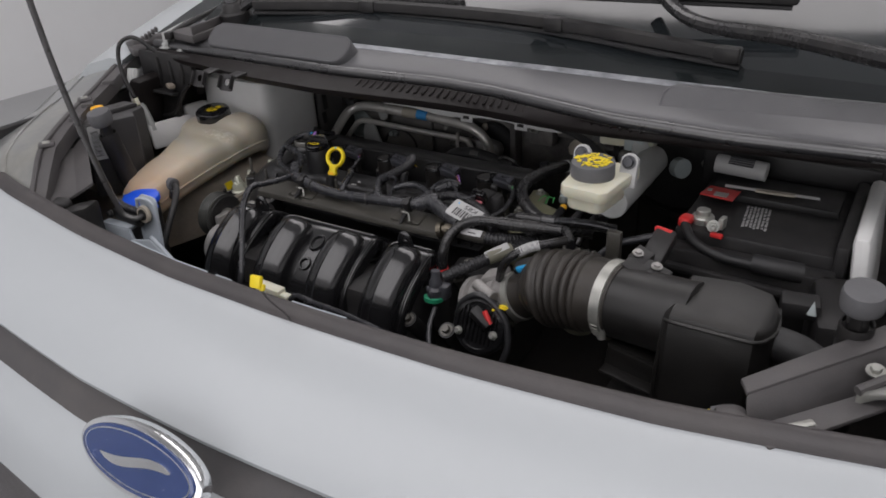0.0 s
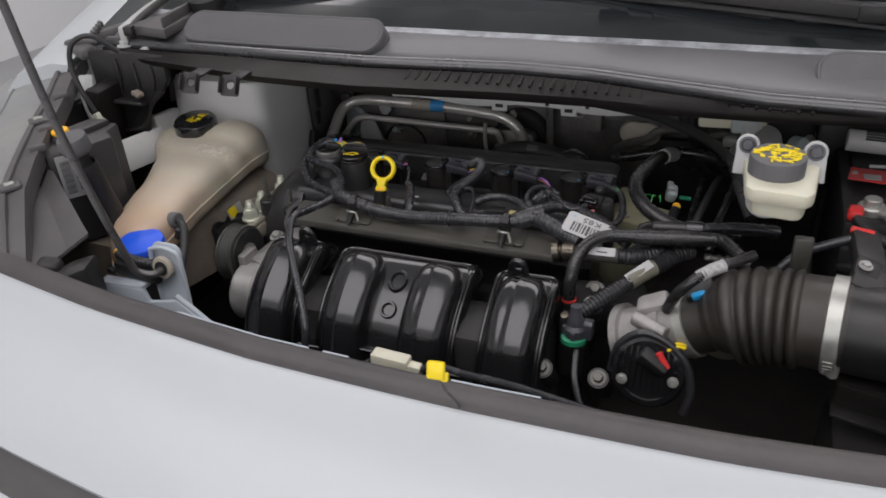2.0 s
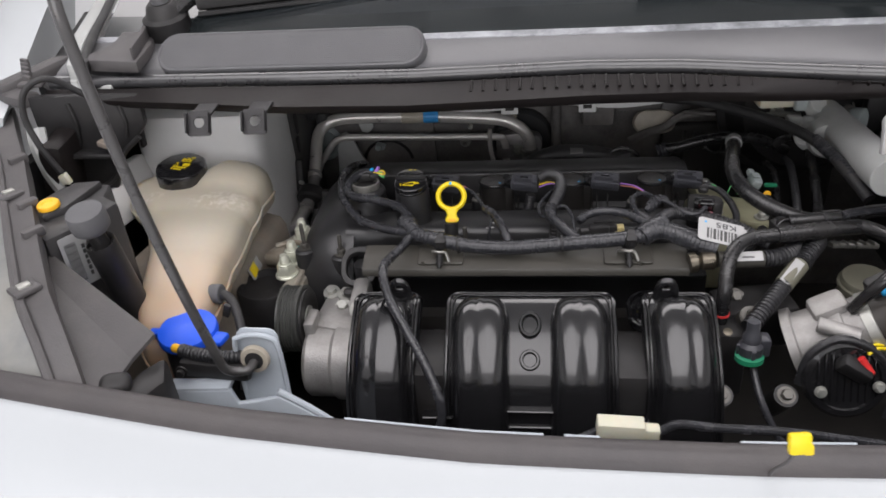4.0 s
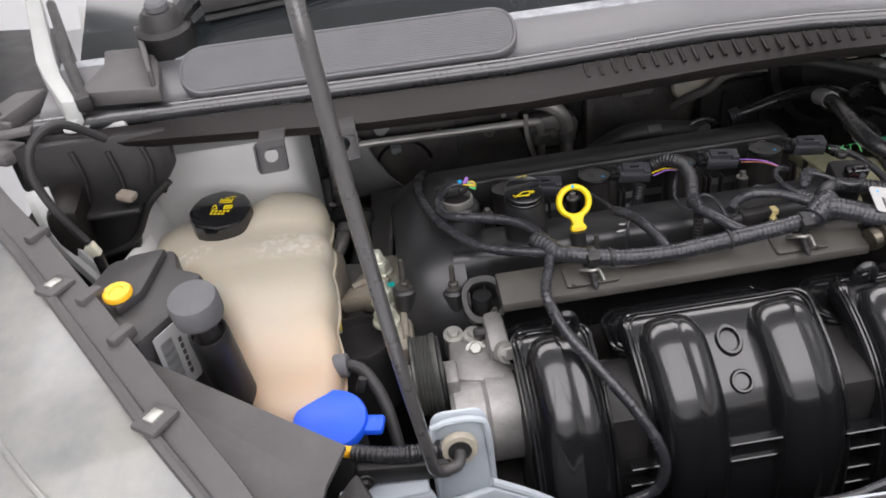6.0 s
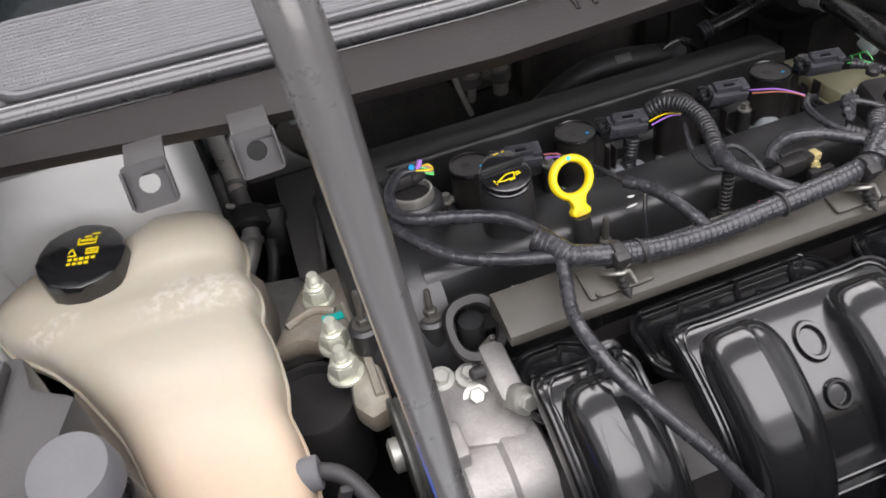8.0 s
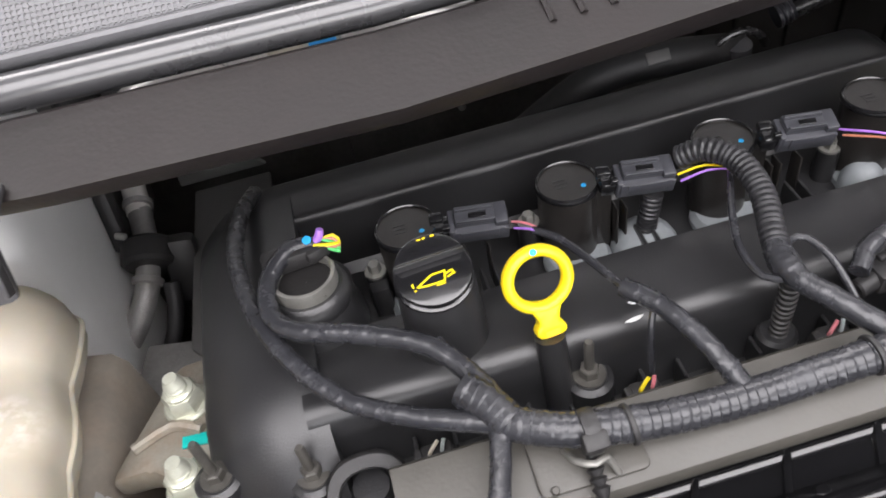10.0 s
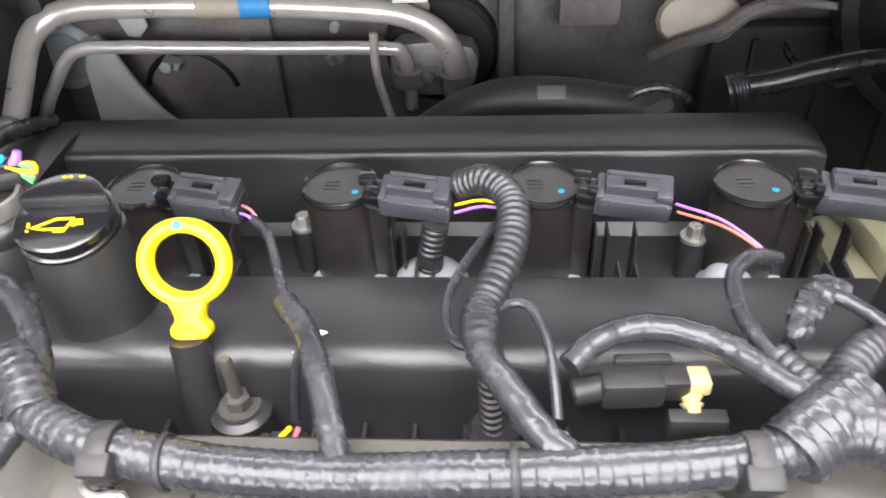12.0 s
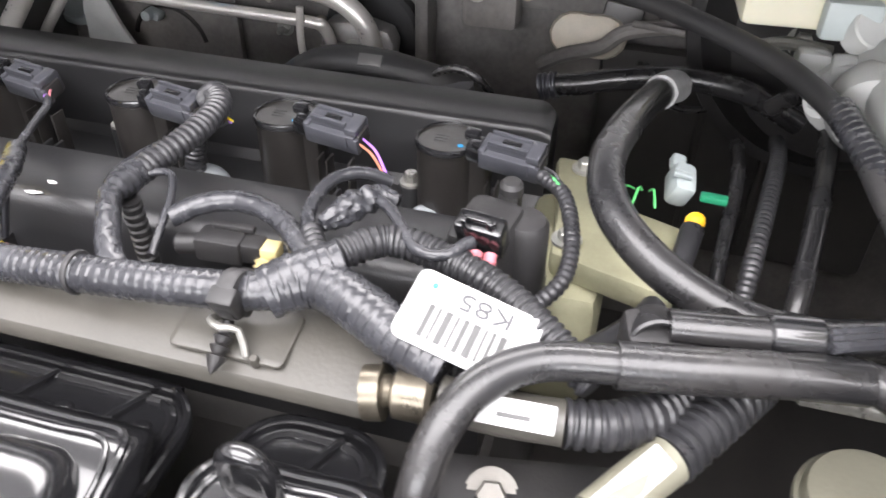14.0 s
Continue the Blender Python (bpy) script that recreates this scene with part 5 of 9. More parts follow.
for p in ((0.040, -0.152, 0.9555), (0.2385, -0.153, 0.957)):
    b = bmesh.new()
    lathe(b, [(0.0096, -0.0035), (0.0102, -0.002), (0.0102, 0.002), (0.0096, 0.0035)], p, (1, 0, 0), 18)
    box(b, (p[0], p[1] - 0.006, p[2] + 0.001), (0.011, 0.008, 0.013), (25, 0, 0), 0.0015)
    part("strap_clip", b, M["black"], loom)
# coloured wire ends at the actuator
b = bmesh.new()
tube(b, [(-0.057, -0.011, 0.971), (-0.054, -0.010, 0.974), (-0.0525, -0.009, 0.9775)], 0.0019, 12, 0.001, lambda q, a: 1.0 + 0.25 * math.sin(min(1.0, q / 0.008) * math.pi))
part("purple_sleeve", b, M["purple"], loom, "purple sleeve end")
for c, d in (("green", 0.0), ("orange", 0.0024), ("yellow", 0.0040)):
    wire("wire_loop", [(-0.058, -0.012 - d * 0.3, 0.970 + 0.3 * d), (-0.051, -0.0145, 0.9685 + 0.5 * d), (-0.0455 + d * 0.2, -0.0175 + d, 0.9665 + 0.6 * d), (-0.047, -0.0135 + d, 0.969 + 0.6 * d), (-0.053, -0.0105, 0.9715)], 0.0011, M[c], "coloured wire loop", 8, loom)
b = bmesh.new()
lathe(b, [(0.0024, 0), (0.0024, 0.0008), (0.0002, 0.001)], (-0.0605, -0.0115, 0.9745), (-0.1, -0.4, 1), 14)
part("blue_mark", b, M["dot"], loom, "blue paint dot")

# ribbed clip post under the second coil's branch
post = thing("clip_post", (0.158, -0.104, 0.90), "black ribbed clip post on a round boss of the engine cover", "clip")
bm = bmesh.new()
lathe(bm, [(0.0110, 0.0), (0.0105, 0.024), (0.0085, 0.026), (0.0002, 0.026)], (0.161, -0.104, 0.884), (0, 0, 1), 24)
part("boss", bm, M["cover"], post)
bm = bmesh.new()
tube(bm, [(0.161, -0.1045, 0.908), (0.1605, -0.105, 0.93), (0.160, -0.1058, 0.955)], 0.0046, 14, 0.0007, ribbed(0.0042, 0.2))
part("ribbed_stem", bm, M["black"], post)

# paper label hanging on the trunk
lab = thing("harness_label", (0.33, -0.148, 0.96), "white paper barcode label wrapped on the harness", "label")
LM = frame_at((0.3305, -0.149, 0.9605), (0.046, -0.004, -0.0115), (-0.08, -0.35, 1))
bm = bmesh.new()
prism(bm, rounded(0.050, 0.030, 0.004, 4), 0.0, 0.0008, 0, LM)
paper = part("paper", bm, M["white"], lab)
x = -0.016
for i, (w, c) in enumerate(((0.0022, 0), (0.0012, 0), (0.0028, 0), (0.0012, 0), (0.0022, 0), (0.0030, 0), (0.0012, 0), (0.0016, 0), (0.0026, 0))):
    bm = bmesh.new()
    prism(bm, rounded(w, 0.0135, 0.0001, 1, x + w / 2, -0.0045), 0.0008, 0.0011, 0, LM)
    part("barcode_bar", bm, M["greyink"], paper)
    x += w + 0.0016
part("code_text", lettering("K85", 0.0098, LM @ pose(0.0035, 0.0088, 0.0010, 0, 0, 180) @ Matrix.Diagonal((1.35, 1.0, 1.0, 1.0))), M["ink"], lab, "black characters")
bm = bmesh.new()
lathe(bm, [(0.0012, 0), (0.0012, 0.0003), (0.0002, 0.0003)], LM @ Vector((-0.0175, 0.0095, 0.0008)), LM.to_3x3() @ Vector((0, 0, 1)), 14)
part("blue_dot", bm, M["dot"], lab, "blue dot")

# small injector plugs between the cover and the rail
for x, c1, c2 in ((0.083, "yellow", "pink"), (0.183, "pink", "palegrey"), (-0.025, "foil", "palegrey"), (0.285, "orange", "yellow")):
    s = thing("injector_plug", (x, -0.117, 0.90), "small black injector plug with coloured wires", "plug", "injector plugs")
    b = bmesh.new()
    box(b, (x, -0.1165, 0.906), (0.016, 0.012, 0.018), (10, 0, 0), 0.002)
    box(b, (x - 0.009, -0.117, 0.910), (0.004, 0.008, 0.012), (10, 0, 0), 0.001)
    part("plug_body", b, M["black"], s)
    for j, c in enumerate((c1, c2)):
        wire("wire_stub", [(x - 0.003 + 0.006 * j, -0.117, 0.913), (x - 0.003 + 0.006 * j, -0.118, 0.917), (x + 0.002 + 0.003 * j, -0.115, 0.921)], 0.0011, M[c], "", 6, s)
wire("lead", [(0.087, -0.114, 0.924), (0.089, -0.106, 0.945), (0.093, -0.099, 0.956)], 0.0018, M["tape"], "thin black wire to an injector plug")

# inline connector with cream clip
s = thing("inline_connector", (0.22, -0.108, 0.943), "black inline connector with a cream mounting clip", "connector")
b = bmesh.new()
cyl(b, (0.188, -0.116, 0.944), (0.202, -0.113, 0.945), 0.0048)
part("rear_seal", b, M["black"], s)
b = bmesh.new()
box(b, (0.213, -0.107, 0.952), (0.020, 0.004, 0.003), (0, 0, 3), 0.001)
part("latch", b, M["black"], s)
b = bmesh.new()
box(b, (0.209, -0.1125, 0.945), (0.022, 0.013, 0.012), (0, 0, 3), 0.002)
box(b, (0.223, -0.111, 0.945), (0.012, 0.011, 0.010), (0, 0, 3), 0.002)
part("housing", b, M["black"], s)
b = bmesh.new()
box(b, (0.2285, -0.111, 0.9455), (0.015, 0.009, 0.0065), (0, 0, 3), 0.0012)
c = part("clip", b, M["cream"], s, "cream clip")
b = bmesh.new()
lathe(b, [(0.002, 0), (0.0040, 0.0015), (0.0028, 0.003), (0.0042, 0.004), (0.0028, 0.0055), (0.0038, 0.0065), (0.0022, 0.008), (0.0002, 0.010)], (0.2295, -0.114, 0.943), (0.05, -0.75, -0.65), 16)
part("fir_tree", b, M["cream"], c)
b = bmesh.new()
box(b, (0.231, -0.122, 0.935), (0.02, 0.006, 0.012), (0, 0, 0), 0.001)
part("bracket", b, M["black"], s)

# square sensor plug with pink wire seals
s = thing("cam_sensor", (0.325, -0.075, 0.93), "black cam sensor block with pink-sealed plug", "sensor")
b = bmesh.new()
box(b, (0.321, -0.076, 0.938), (0.027, 0.034, 0.046), (8, 0, -12), 0.006)
lathe(b, [(0.0105, 0), (0.0105, 0.05), (0.0085, 0.053), (0.0002, 0.054)], (0.337, -0.066, 0.905), (0, -0.1, 1), 20)
lathe(b, [(0.0055, 0), (0.0055, 0.004), (0.0040, 0.006), (0.0002, 0.006)], (0.327, -0.058, 0.962), (0, -0.1, 1), 16)
part("block", b, M["black"], s)
b = bmesh.new()
box(b, (0.322, -0.093, 0.962), (0.021, 0.010, 0.017), (20, 0, -10), 0.0015)
for dx in (-0.006, 0.005):
    box(b, (0.322 + dx, -0.0975, 0.966), (0.0025, 0.003, 0.016), (20, 0, -10), 0.0006)
box(b, (0.322, -0.0975, 0.972), (0.014, 0.003, 0.0025), (20, 0, -10), 0.0006)
part("plug", b, M["gloss"], s)
for i in range(3):
    b = bmesh.new()
    lathe(b, [(0.0028, 0), (0.0028, 0.004), (0.002, 0.005)], (0.3155 + 0.006 * i, -0.1, 0.957), (0.1, -1, -0.5), 12)
    part("wire_seal", b, M["pink"], s, "pink seal")

# ---- coolant tank side ----
tank = thing("coolant_tank", (-0.29, -0.08, 0.85), "milky plastic coolant expansion tank tinted orange low down", "coolant tank")
TY = [0.044, 0.041, 0.034, 0.022, 0.006, -0.012, -0.024, -0.032, -0.048, -0.064, -0.076, -0.084, -0.110, -0.140, -0.158, -0.166, -0.190, -0.220, -0.245, -0.262, -0.272, -0.277]
TL = [-0.335, -0.348, -0.362, -0.376, -0.388, -0.388, -0.382, -0.377, -0.362, -0.347, -0.338, -0.332, -0.318, -0.303, -0.297, -0.295, -0.288, -0.280, -0.273, -0.268, -0.262, -0.254]
TR = [-0.238, -0.226, -0.214, -0.205, -0.2025, -0.2030, -0.2058, -0.2050, -0.2005, -0.1998, -0.2032, -0.2022, -0.1985, -0.1975, -0.2005, -0.1998, -0.1960, -0.1950, -0.198, -0.206, -0.216, -0.228]
TZ = [0.936, 0.948, 0.957, 0.962, 0.9645, 0.965, 0.9635, 0.9632, 0.9655, 0.9645, 0.9610, 0.9602, 0.9610, 0.9580, 0.9540, 0.9530, 0.9520, 0.947, 0.940, 0.930, 0.918, 0.905]
bm = bmesh.new()
rings = []
for y, l, r, z in zip(TY, TL, TR, TZ):
    cx, w, zc = 0.5 * (l + r), 0.5 * (r - l), z - 0.033
    lobe = 0.017 * max(0.0, 1 - ((y - 0.007) / 0.035) ** 2) ** 0.6
    ring = []
    for i in range(36):
        a = 2 * math.pi * i / 36
        c, s = math.cos(a), math.sin(a)
        hz = 0.033 if s > 0 else 0.028
        px = cx + w * math.copysign(abs(c) ** 0.55, c)
        k = min(1.0, max(0.0, (px + 0.288) / 0.03))
        ring.append((px, y, zc + hz * math.copysign(abs(s) ** 0.6, s) + max(0.0, s) ** 0.5 * lobe * k * k * (3 - 2 * k)))
    rings.append(ring)
loft(bm, rings)
shell = part("tank_shell", bm, M["tank"], tank, "milky translucent shell", 70)
for xs in (TR, TL):
    sg = 1 if xs is TR else -1
    part("weld_seam", tube(bmesh.new(), [(x + sg * 0.0006, y, z - 0.033) for x, y, z in zip(xs[2:], TY[2:], TZ[2:])], 0.0016, 8, 0.004), M["tank"], shell)
bm = bmesh.new()
lathe(bm, [(0.029, -0.02), (0.027, 0.004), (0.027, 0.008)], (-0.31, -0.002, 0.956), (0.05, -0.12, 1), 30)
part("filler_neck", bm, M["tank"], tank)
cap = part("cap", lathe(bmesh.new(), [(0.028, 0.0), (0.0318, 0.001), (0.0318, 0.018), (0.0305, 0.021), (0.0275, 0.0225), (0.0002, 0.0225)], (-0.3105, -0.004, 0.962), (0.05, -0.14, 1), 96,
           lambda a: 1 + 0.028 * math.exp(-((((a / (2 * math.pi) * 8) % 1) - 0.5) / 0.12) ** 2)), M["gloss"], tank, "black ribbed screw cap")
CAPM = axis_matrix((-0.3105, -0.004, 0.962), (0.05, -0.14, 1))
bm = bmesh.new()
up = CAPM.to_3x3() @ Vector((0, 0, 1))
CP = frame_at(Vector((-0.3105, -0.004, 0.962)) + up * 0.0226, (1, -0.25, 0), up)
# open manual with a steam line, warning triangle, tank sign, lines of small print, print round the rim
MARKS = [(0.003, 0.0095, 0.014, 0.0014), (0.003, 0.0165, 0.005, 0.0014), (-0.0033, 0.0125, 0.0014, 0.0065), (0.0093, 0.0125, 0.0014, 0.0065), (0.003, 0.0130, 0.0100, 0.0022), (0.0085, 0.0185, 0.006, 0.0012),
         (0.0085, 0.0040, 0.0090, 0.0013), (0.0085, -0.0005, 0.0090, 0.0013), (0.0045, 0.0018, 0.0013, 0.0050), (0.0125, 0.0018, 0.0013, 0.0050), (0.0085, 0.0018, 0.0050, 0.0010)]
MARKS += [(-0.0105 + 0.0042 * i, -0.0050, 0.0030, 0.0024) for i in range(6)] + [(-0.0065 + 0.0042 * i, -0.0092, 0.0030, 0.0024) for i in range(4)]
for x, y, w, h in MARKS:
    prism(bm, rounded(w, h, min(w, h) * 0.2, 2, x, y), 0.0, 0.0006, 0, CP)
for i in range(3):
    A, B = (Vector((-0.0065 + 0.0045 * math.cos(math.pi / 2 + q * 2 * math.pi / 3), 0.0008 + 0.0045 * math.sin(math.pi / 2 + q * 2 * math.pi / 3))) for q in (i, i + 1))
    d = (B - A).normalized()
    nrm = Vector((-d.y, d.x)) * 0.0006
    prism(bm, [A - nrm, B - nrm, B + nrm, A + nrm], 0.0, 0.0006, 0, CP)
for i in range(6):
    q = math.radians(160 + 9 * i)
    prism(bm, rounded(0.0022, 0.0018, 0.0003, 2), 0.0, 0.0006, 0, CP @ pose(0.0235 * math.cos(q), 0.0235 * math.sin(q), 0, 0, 0, math.degrees(q) + 90))
part("warning_marks", bm, M["yellow"], cap, "yellow warning marks")
bm = bmesh.new()
cyl(bm, (-0.215, -0.214, 0.928), (-0.196, -0.216, 0.930), 0.012, 0.008)
part("nipple", bm, M["tank"], tank)

h = thing("tank_hose", (-0.17, -0.25, 0.91), "thin black overflow hose clipped to the tank nipple", "hose")
bm = bmesh.new()
tube(bm, [(-0.199, -0.2155, 0.930), (-0.188, -0.217, 0.931), (-0.175, -0.225, 0.927), (-0.163, -0.245, 0.910), (-0.157, -0.268, 0.885), (-0.155, -0.285, 0.86)], 0.0052, 12)
part("hose", bm, M["rubber"], h)
bm = bmesh.new()
lathe(bm, [(0.0095, 0), (0.0105, 0.001), (0.0105, 0.013), (0.0095, 0.014)], (-0.203, -0.215, 0.930), (1, -0.1, 0.05), 20)
part("quick_clip", bm, M["capgrey"], h, "grey clip collar")
box_ = bmesh.new()
box(box_, (-0.180, -0.232, 0.921), (0.008, 0.006, 0.016), (0, 20, 0), 0.002)
part("clip_tab", box_, M["black"], h)

# white painted strut tower behind the tank, and the body rail under it
stt = thing("strut_tower", (-0.30, 0.1, 0.8), "white painted strut tower and body rail round the coolant tank", "strut tower", kind="structure")
bm = bmesh.new()
rings = []
for z, k in ((0.76, 1.02), (0.90, 1.0), (1.0, 0.985), (1.018, 0.97), (1.024, 0.93)):
    rings.append([(-0.313 + 0.0895 * k * math.copysign(abs(math.cos(a)) ** 0.3, math.cos(a)), 0.126 + 0.079 * k * math.copysign(abs(math.sin(a)) ** 0.3, math.sin(a)), z) for a in span(0, 2 * math.pi, 65)[:-1]])
loft(bm, rings)
part("tower", bm, M["bay"], stt, "rounded white tower", 40)
bm = bmesh.new()
box(bm, (-0.262, 0.270, 0.90), (0.066, 0.126, 0.25), (0, 0, 0), 0.012, 3)
part("rear_wall", bm, M["dullgrey"], stt, "dull grey sheet behind the tower")
for y, z, h in ((0.222, 0.945, 0.034), (0.216, 0.912, 0.024)):
    bm = bmesh.new()
    box(bm, (-0.2275, y, z), (0.003, 0.012, h), (6, 0, 0), 0.001)
    part("slot_plug", bm, M["black"], stt, "black rubber plug in a slot")
for c, s_ in (((-0.402, -0.035, 0.935), (0.012, 0.09, 0.05)), ((-0.398, 0.03, 0.945), (0.02, 0.05, 0.06))):
    bm = bmesh.new()
    box(bm, c, s_, (0, -12, -14), 0.005)
    part("side_flange", bm, M["bay"], stt)
bm = bmesh.new()
rings = []
for y, xr in ((0.03, -0.200), (-0.03, -0.205), (-0.10, -0.215), (-0.18, -0.235), (-0.25, -0.255)):
    rings.append([(xr - 0.14, y, 0.90), (xr - 0.03, y, 0.895), (xr - 0.006, y, 0.888), (xr, y, 0.876), (xr + 0.004, y, 0.80), (xr - 0.14, y, 0.80)])
loft(bm, rings)
part("body_rail", bm, M["bodyrail"], stt, "beige dusty body rail", 60)
bm = bmesh.new()
box(bm, (-0.2095, -0.078, 0.874), (0.003, 0.034, 0.016), (0, -20, 4), 0.0005)
ys = solo("warning_sticker", bm, M["white"], "yellow and white sticker on the rail under the tank", "sticker")
bm = bmesh.new()
box(bm, (-0.2075, -0.086, 0.8765), (0.0014, 0.018, 0.014), (0, -20, 4), 0.0003)
part("yellow_patch", bm, M["yellow"], ys, "yellow patch")
bm = bmesh.new()
box(bm, (-0.14, 0.329, 0.80), (0.22, 0.010, 0.26), (0, 0, 0), 0.004)
solo("bulkhead_shield", bm, M["bulkhead"], "dusty dark insulation pad behind the pipes", "shield", kind="structure")

# two small brackets hanging from the scuttle lip
for x, yy in ((-0.230, -0.088), (-0.166, -0.087)):
    m = frame_at((x, yy, 1.073), (1, 0.05, 0), (0, 0.55, 1))
    t = bmesh.new()
    out = rounded(0.027, 0.028, 0.003, 2, 0, -0.001)
    ring1 = [(px, 0, py) for px, py in out]
    n = len(out)
    hole = [(0.0062 * math.cos(a), 0, 0.0062 * math.sin(a)) for a in span(0, 2 * math.pi, n + 1)[:-1]]
    start = min(range(n), key=lambda i: abs(math.atan2(out[i][1], out[i][0])))
    ring1 = ring1[start:] + ring1[:start]
    loft(t, [ring1, hole, [(a, 0.002, c) for a, b2, c in hole], [(a, 0.002, c) for a, b2, c in ring1], ring1], cap=False)
    bmesh.ops.remove_doubles(t, verts=t.verts, dist=1e-6)
    hk = thing("hanging_bracket", (x, yy, 1.073), "small black bracket with a round hole under the scuttle lip", "bracket", "hanging brackets")
    part("face_plate", merged(bmesh.new(), t, m), M["hanger"], hk)
    for sx in (-0.0126, 0.0126):
        t = bmesh.new()
        box(t, (sx, -0.004, -0.001), (0.0018, 0.007, 0.022), bevel=0.0005)
        part("side_flange", merged(bmesh.new(), t, m), M["hanger"], hk)
    b = bmesh.new()
    box(b, (x, yy + 0.020, 1.0790), (0.024, 0.034, 0.003), (4, 0, 0), 0.0008)
    part("top_plate", b, M["hanger"], hk)

# black liner panels at the rear corner
cl = thing("corner_liner", (-0.4, 0.03, 1.0), "dark plastic liner in the rear corner of the bay", "liner")
for nm, c, s_, r, bv in (("side_panel", (-0.452, -0.02, 0.965), (0.03, 0.12, 0.16), (0, 10, 8), 0.010),
                       ("stiffening_rib", (-0.365, 0.022, 1.035), (0.004, 0.012, 0.07), (-6, 0, 4), 0.001)):
    bm = bmesh.new()
    box(bm, c, s_, r, bv)
    part(nm, bm, M["lip"], cl)
bm = bmesh.new()
prism(bm, [(-0.478, 1.084), (-0.333, 1.084), (-0.335, 1.045), (-0.345, 1.032), (-0.366, 1.016), (-0.388, 0.990), (-0.398, 0.955), (-0.478, 0.945)], -0.006, 0.006, 0.003, pose(0, -0.012, 0, 90, 0, 0))
for x0, z0, z1 in ((-0.425, 1.075, 1.02), (-0.392, 1.07, 1.005), (-0.360, 1.07, 1.03)):
    tube(bm, [(x0, -0.019, z0), (x0 + 0.003, -0.020, 0.5 * (z0 + z1)), (x0 - 0.002, -0.019, z1)], 0.0028, 8, 0.01)
tube(bm, [(-0.470, -0.02, 0.955), (-0.42, -0.022, 0.962), (-0.394, -0.021, 0.975), (-0.372, -0.02, 1.008), (-0.345, -0.02, 1.030)], 0.0035, 8, 0.006)
box(bm, (-0.412, -0.028, 1.012), (0.07, 0.030, 0.006), (-10, 4, 6), 0.002)
part("back_panel", bm, M["black"], cl)
bm = bmesh.new()
box(bm, (-0.386, -0.030, 1.026), (0.018, 0.014, 0.008), (0, 10, -20), 0.003)
solo("liner_clip", bm, M["bodyrail"], "small tan clip on the liner", "clip")
bm = bmesh.new()
tube(bm, [(-0.452, -0.055, 1.058), (-0.447, -0.066, 1.035), (-0.438, -0.072, 1.005), (-0.424, -0.072, 0.972), (-0.415, -0.07, 0.945)], 0.011, 10, 0.006, lambda q, a: 0.45 + 0.55 * abs(math.sin(a)))
solo("metal_strap", bm, M["hingegrey"], "pale metal strap in the corner", "strap")

# cable with a white plug
w = thing("corner_cable", (-0.41, -0.1, 1.0), "black cable drooping in the corner with a white plug", "cable")
bm = bmesh.new()
tube(bm, [(-0.375, -0.055, 1.098), (-0.400, -0.075, 1.125), (-0.420, -0.092, 1.118), (-0.428, -0.098, 1.09), (-0.421, -0.1, 1.055), (-0.408, -0.098, 1.02)], 0.0038, 10)
part("cable", bm, M["rubber"], w)
bm = bmesh.new()
box(bm, (-0.4065, -0.097, 1.011), (0.009, 0.009, 0.014), (0, -20, 0), 0.0015)
part("plug", bm, M["ivory"], w, "white plug")
bm = bmesh.new()
cyl(bm, (-0.405, -0.097, 1.006), (-0.401, -0.103, 0.975), 0.005)
part("sleeve", bm, M["gloss"], w)

# dark box with an amber button and barcode label
fb = thing("relay_box", (-0.33, -0.2, 0.95), "dark plastic relay box with an amber push button", "relay box")
bm = bmesh.new()
prism(bm, [(-0.385, -0.195), (-0.372, -0.150), (-0.318, -0.146), (-0.311, -0.176), (-0.288, -0.190), (-0.302, -0.235), (-0.325, -0.270), (-0.352, -0.248)], 0.90, 1.030, 0.006)
part("housing", bm, M["relay"], fb)
bm = bmesh.new()
prism(bm, [(-0.360, -0.205), (-0.352, -0.160), (-0.322, -0.156), (-0.330, -0.215), (-0.345, -0.235)], 1.028, 1.038, 0.003)
part("raised_lid", bm, M["relay"], fb)
bm = bmesh.new()
lathe(bm, [(0.009, 0), (0.0112, 0.001), (0.0112, 0.004), (0.0102, 0.0055), (0.006, 0.0055), (0.005, 0.0042), (0.0002, 0.0042)], (-0.3465, -0.2175, 1.038), (0, -0.1, 1), 28)
part("button", bm, M["amber"], fb, "amber round button")
LB = frame_at((-0.3105, -0.2505, 0.998), (0.023, 0.035, 0), (0, 0, 1)) @ pose(0, 0, 0, 90, 0, 0)
bm = bmesh.new()
prism(bm, rounded(0.030, 0.058, 0.002, 2), 0.004, 0.0046, 0, LB)
lb = part("label", bm, M["white"], fb, "white barcode label")
bm = bmesh.new()
for i in range(22):
    prism(bm, rounded(0.0115, 0.0006 + 0.0005 * ((i * 7) % 4 == 0), 0.0001, 1, -0.0055, -0.022 + 0.0020 * i), 0.0046, 0.005, 0, LB)
for i in range(6):
    prism(bm, rounded(0.0030, 0.0045, 0.0002, 1, 0.0065, -0.018 + 0.0062 * i), 0.0046, 0.005, 0, LB)
tagged(part("barcode", bm, M["greyink"], lb), kind="stuff")


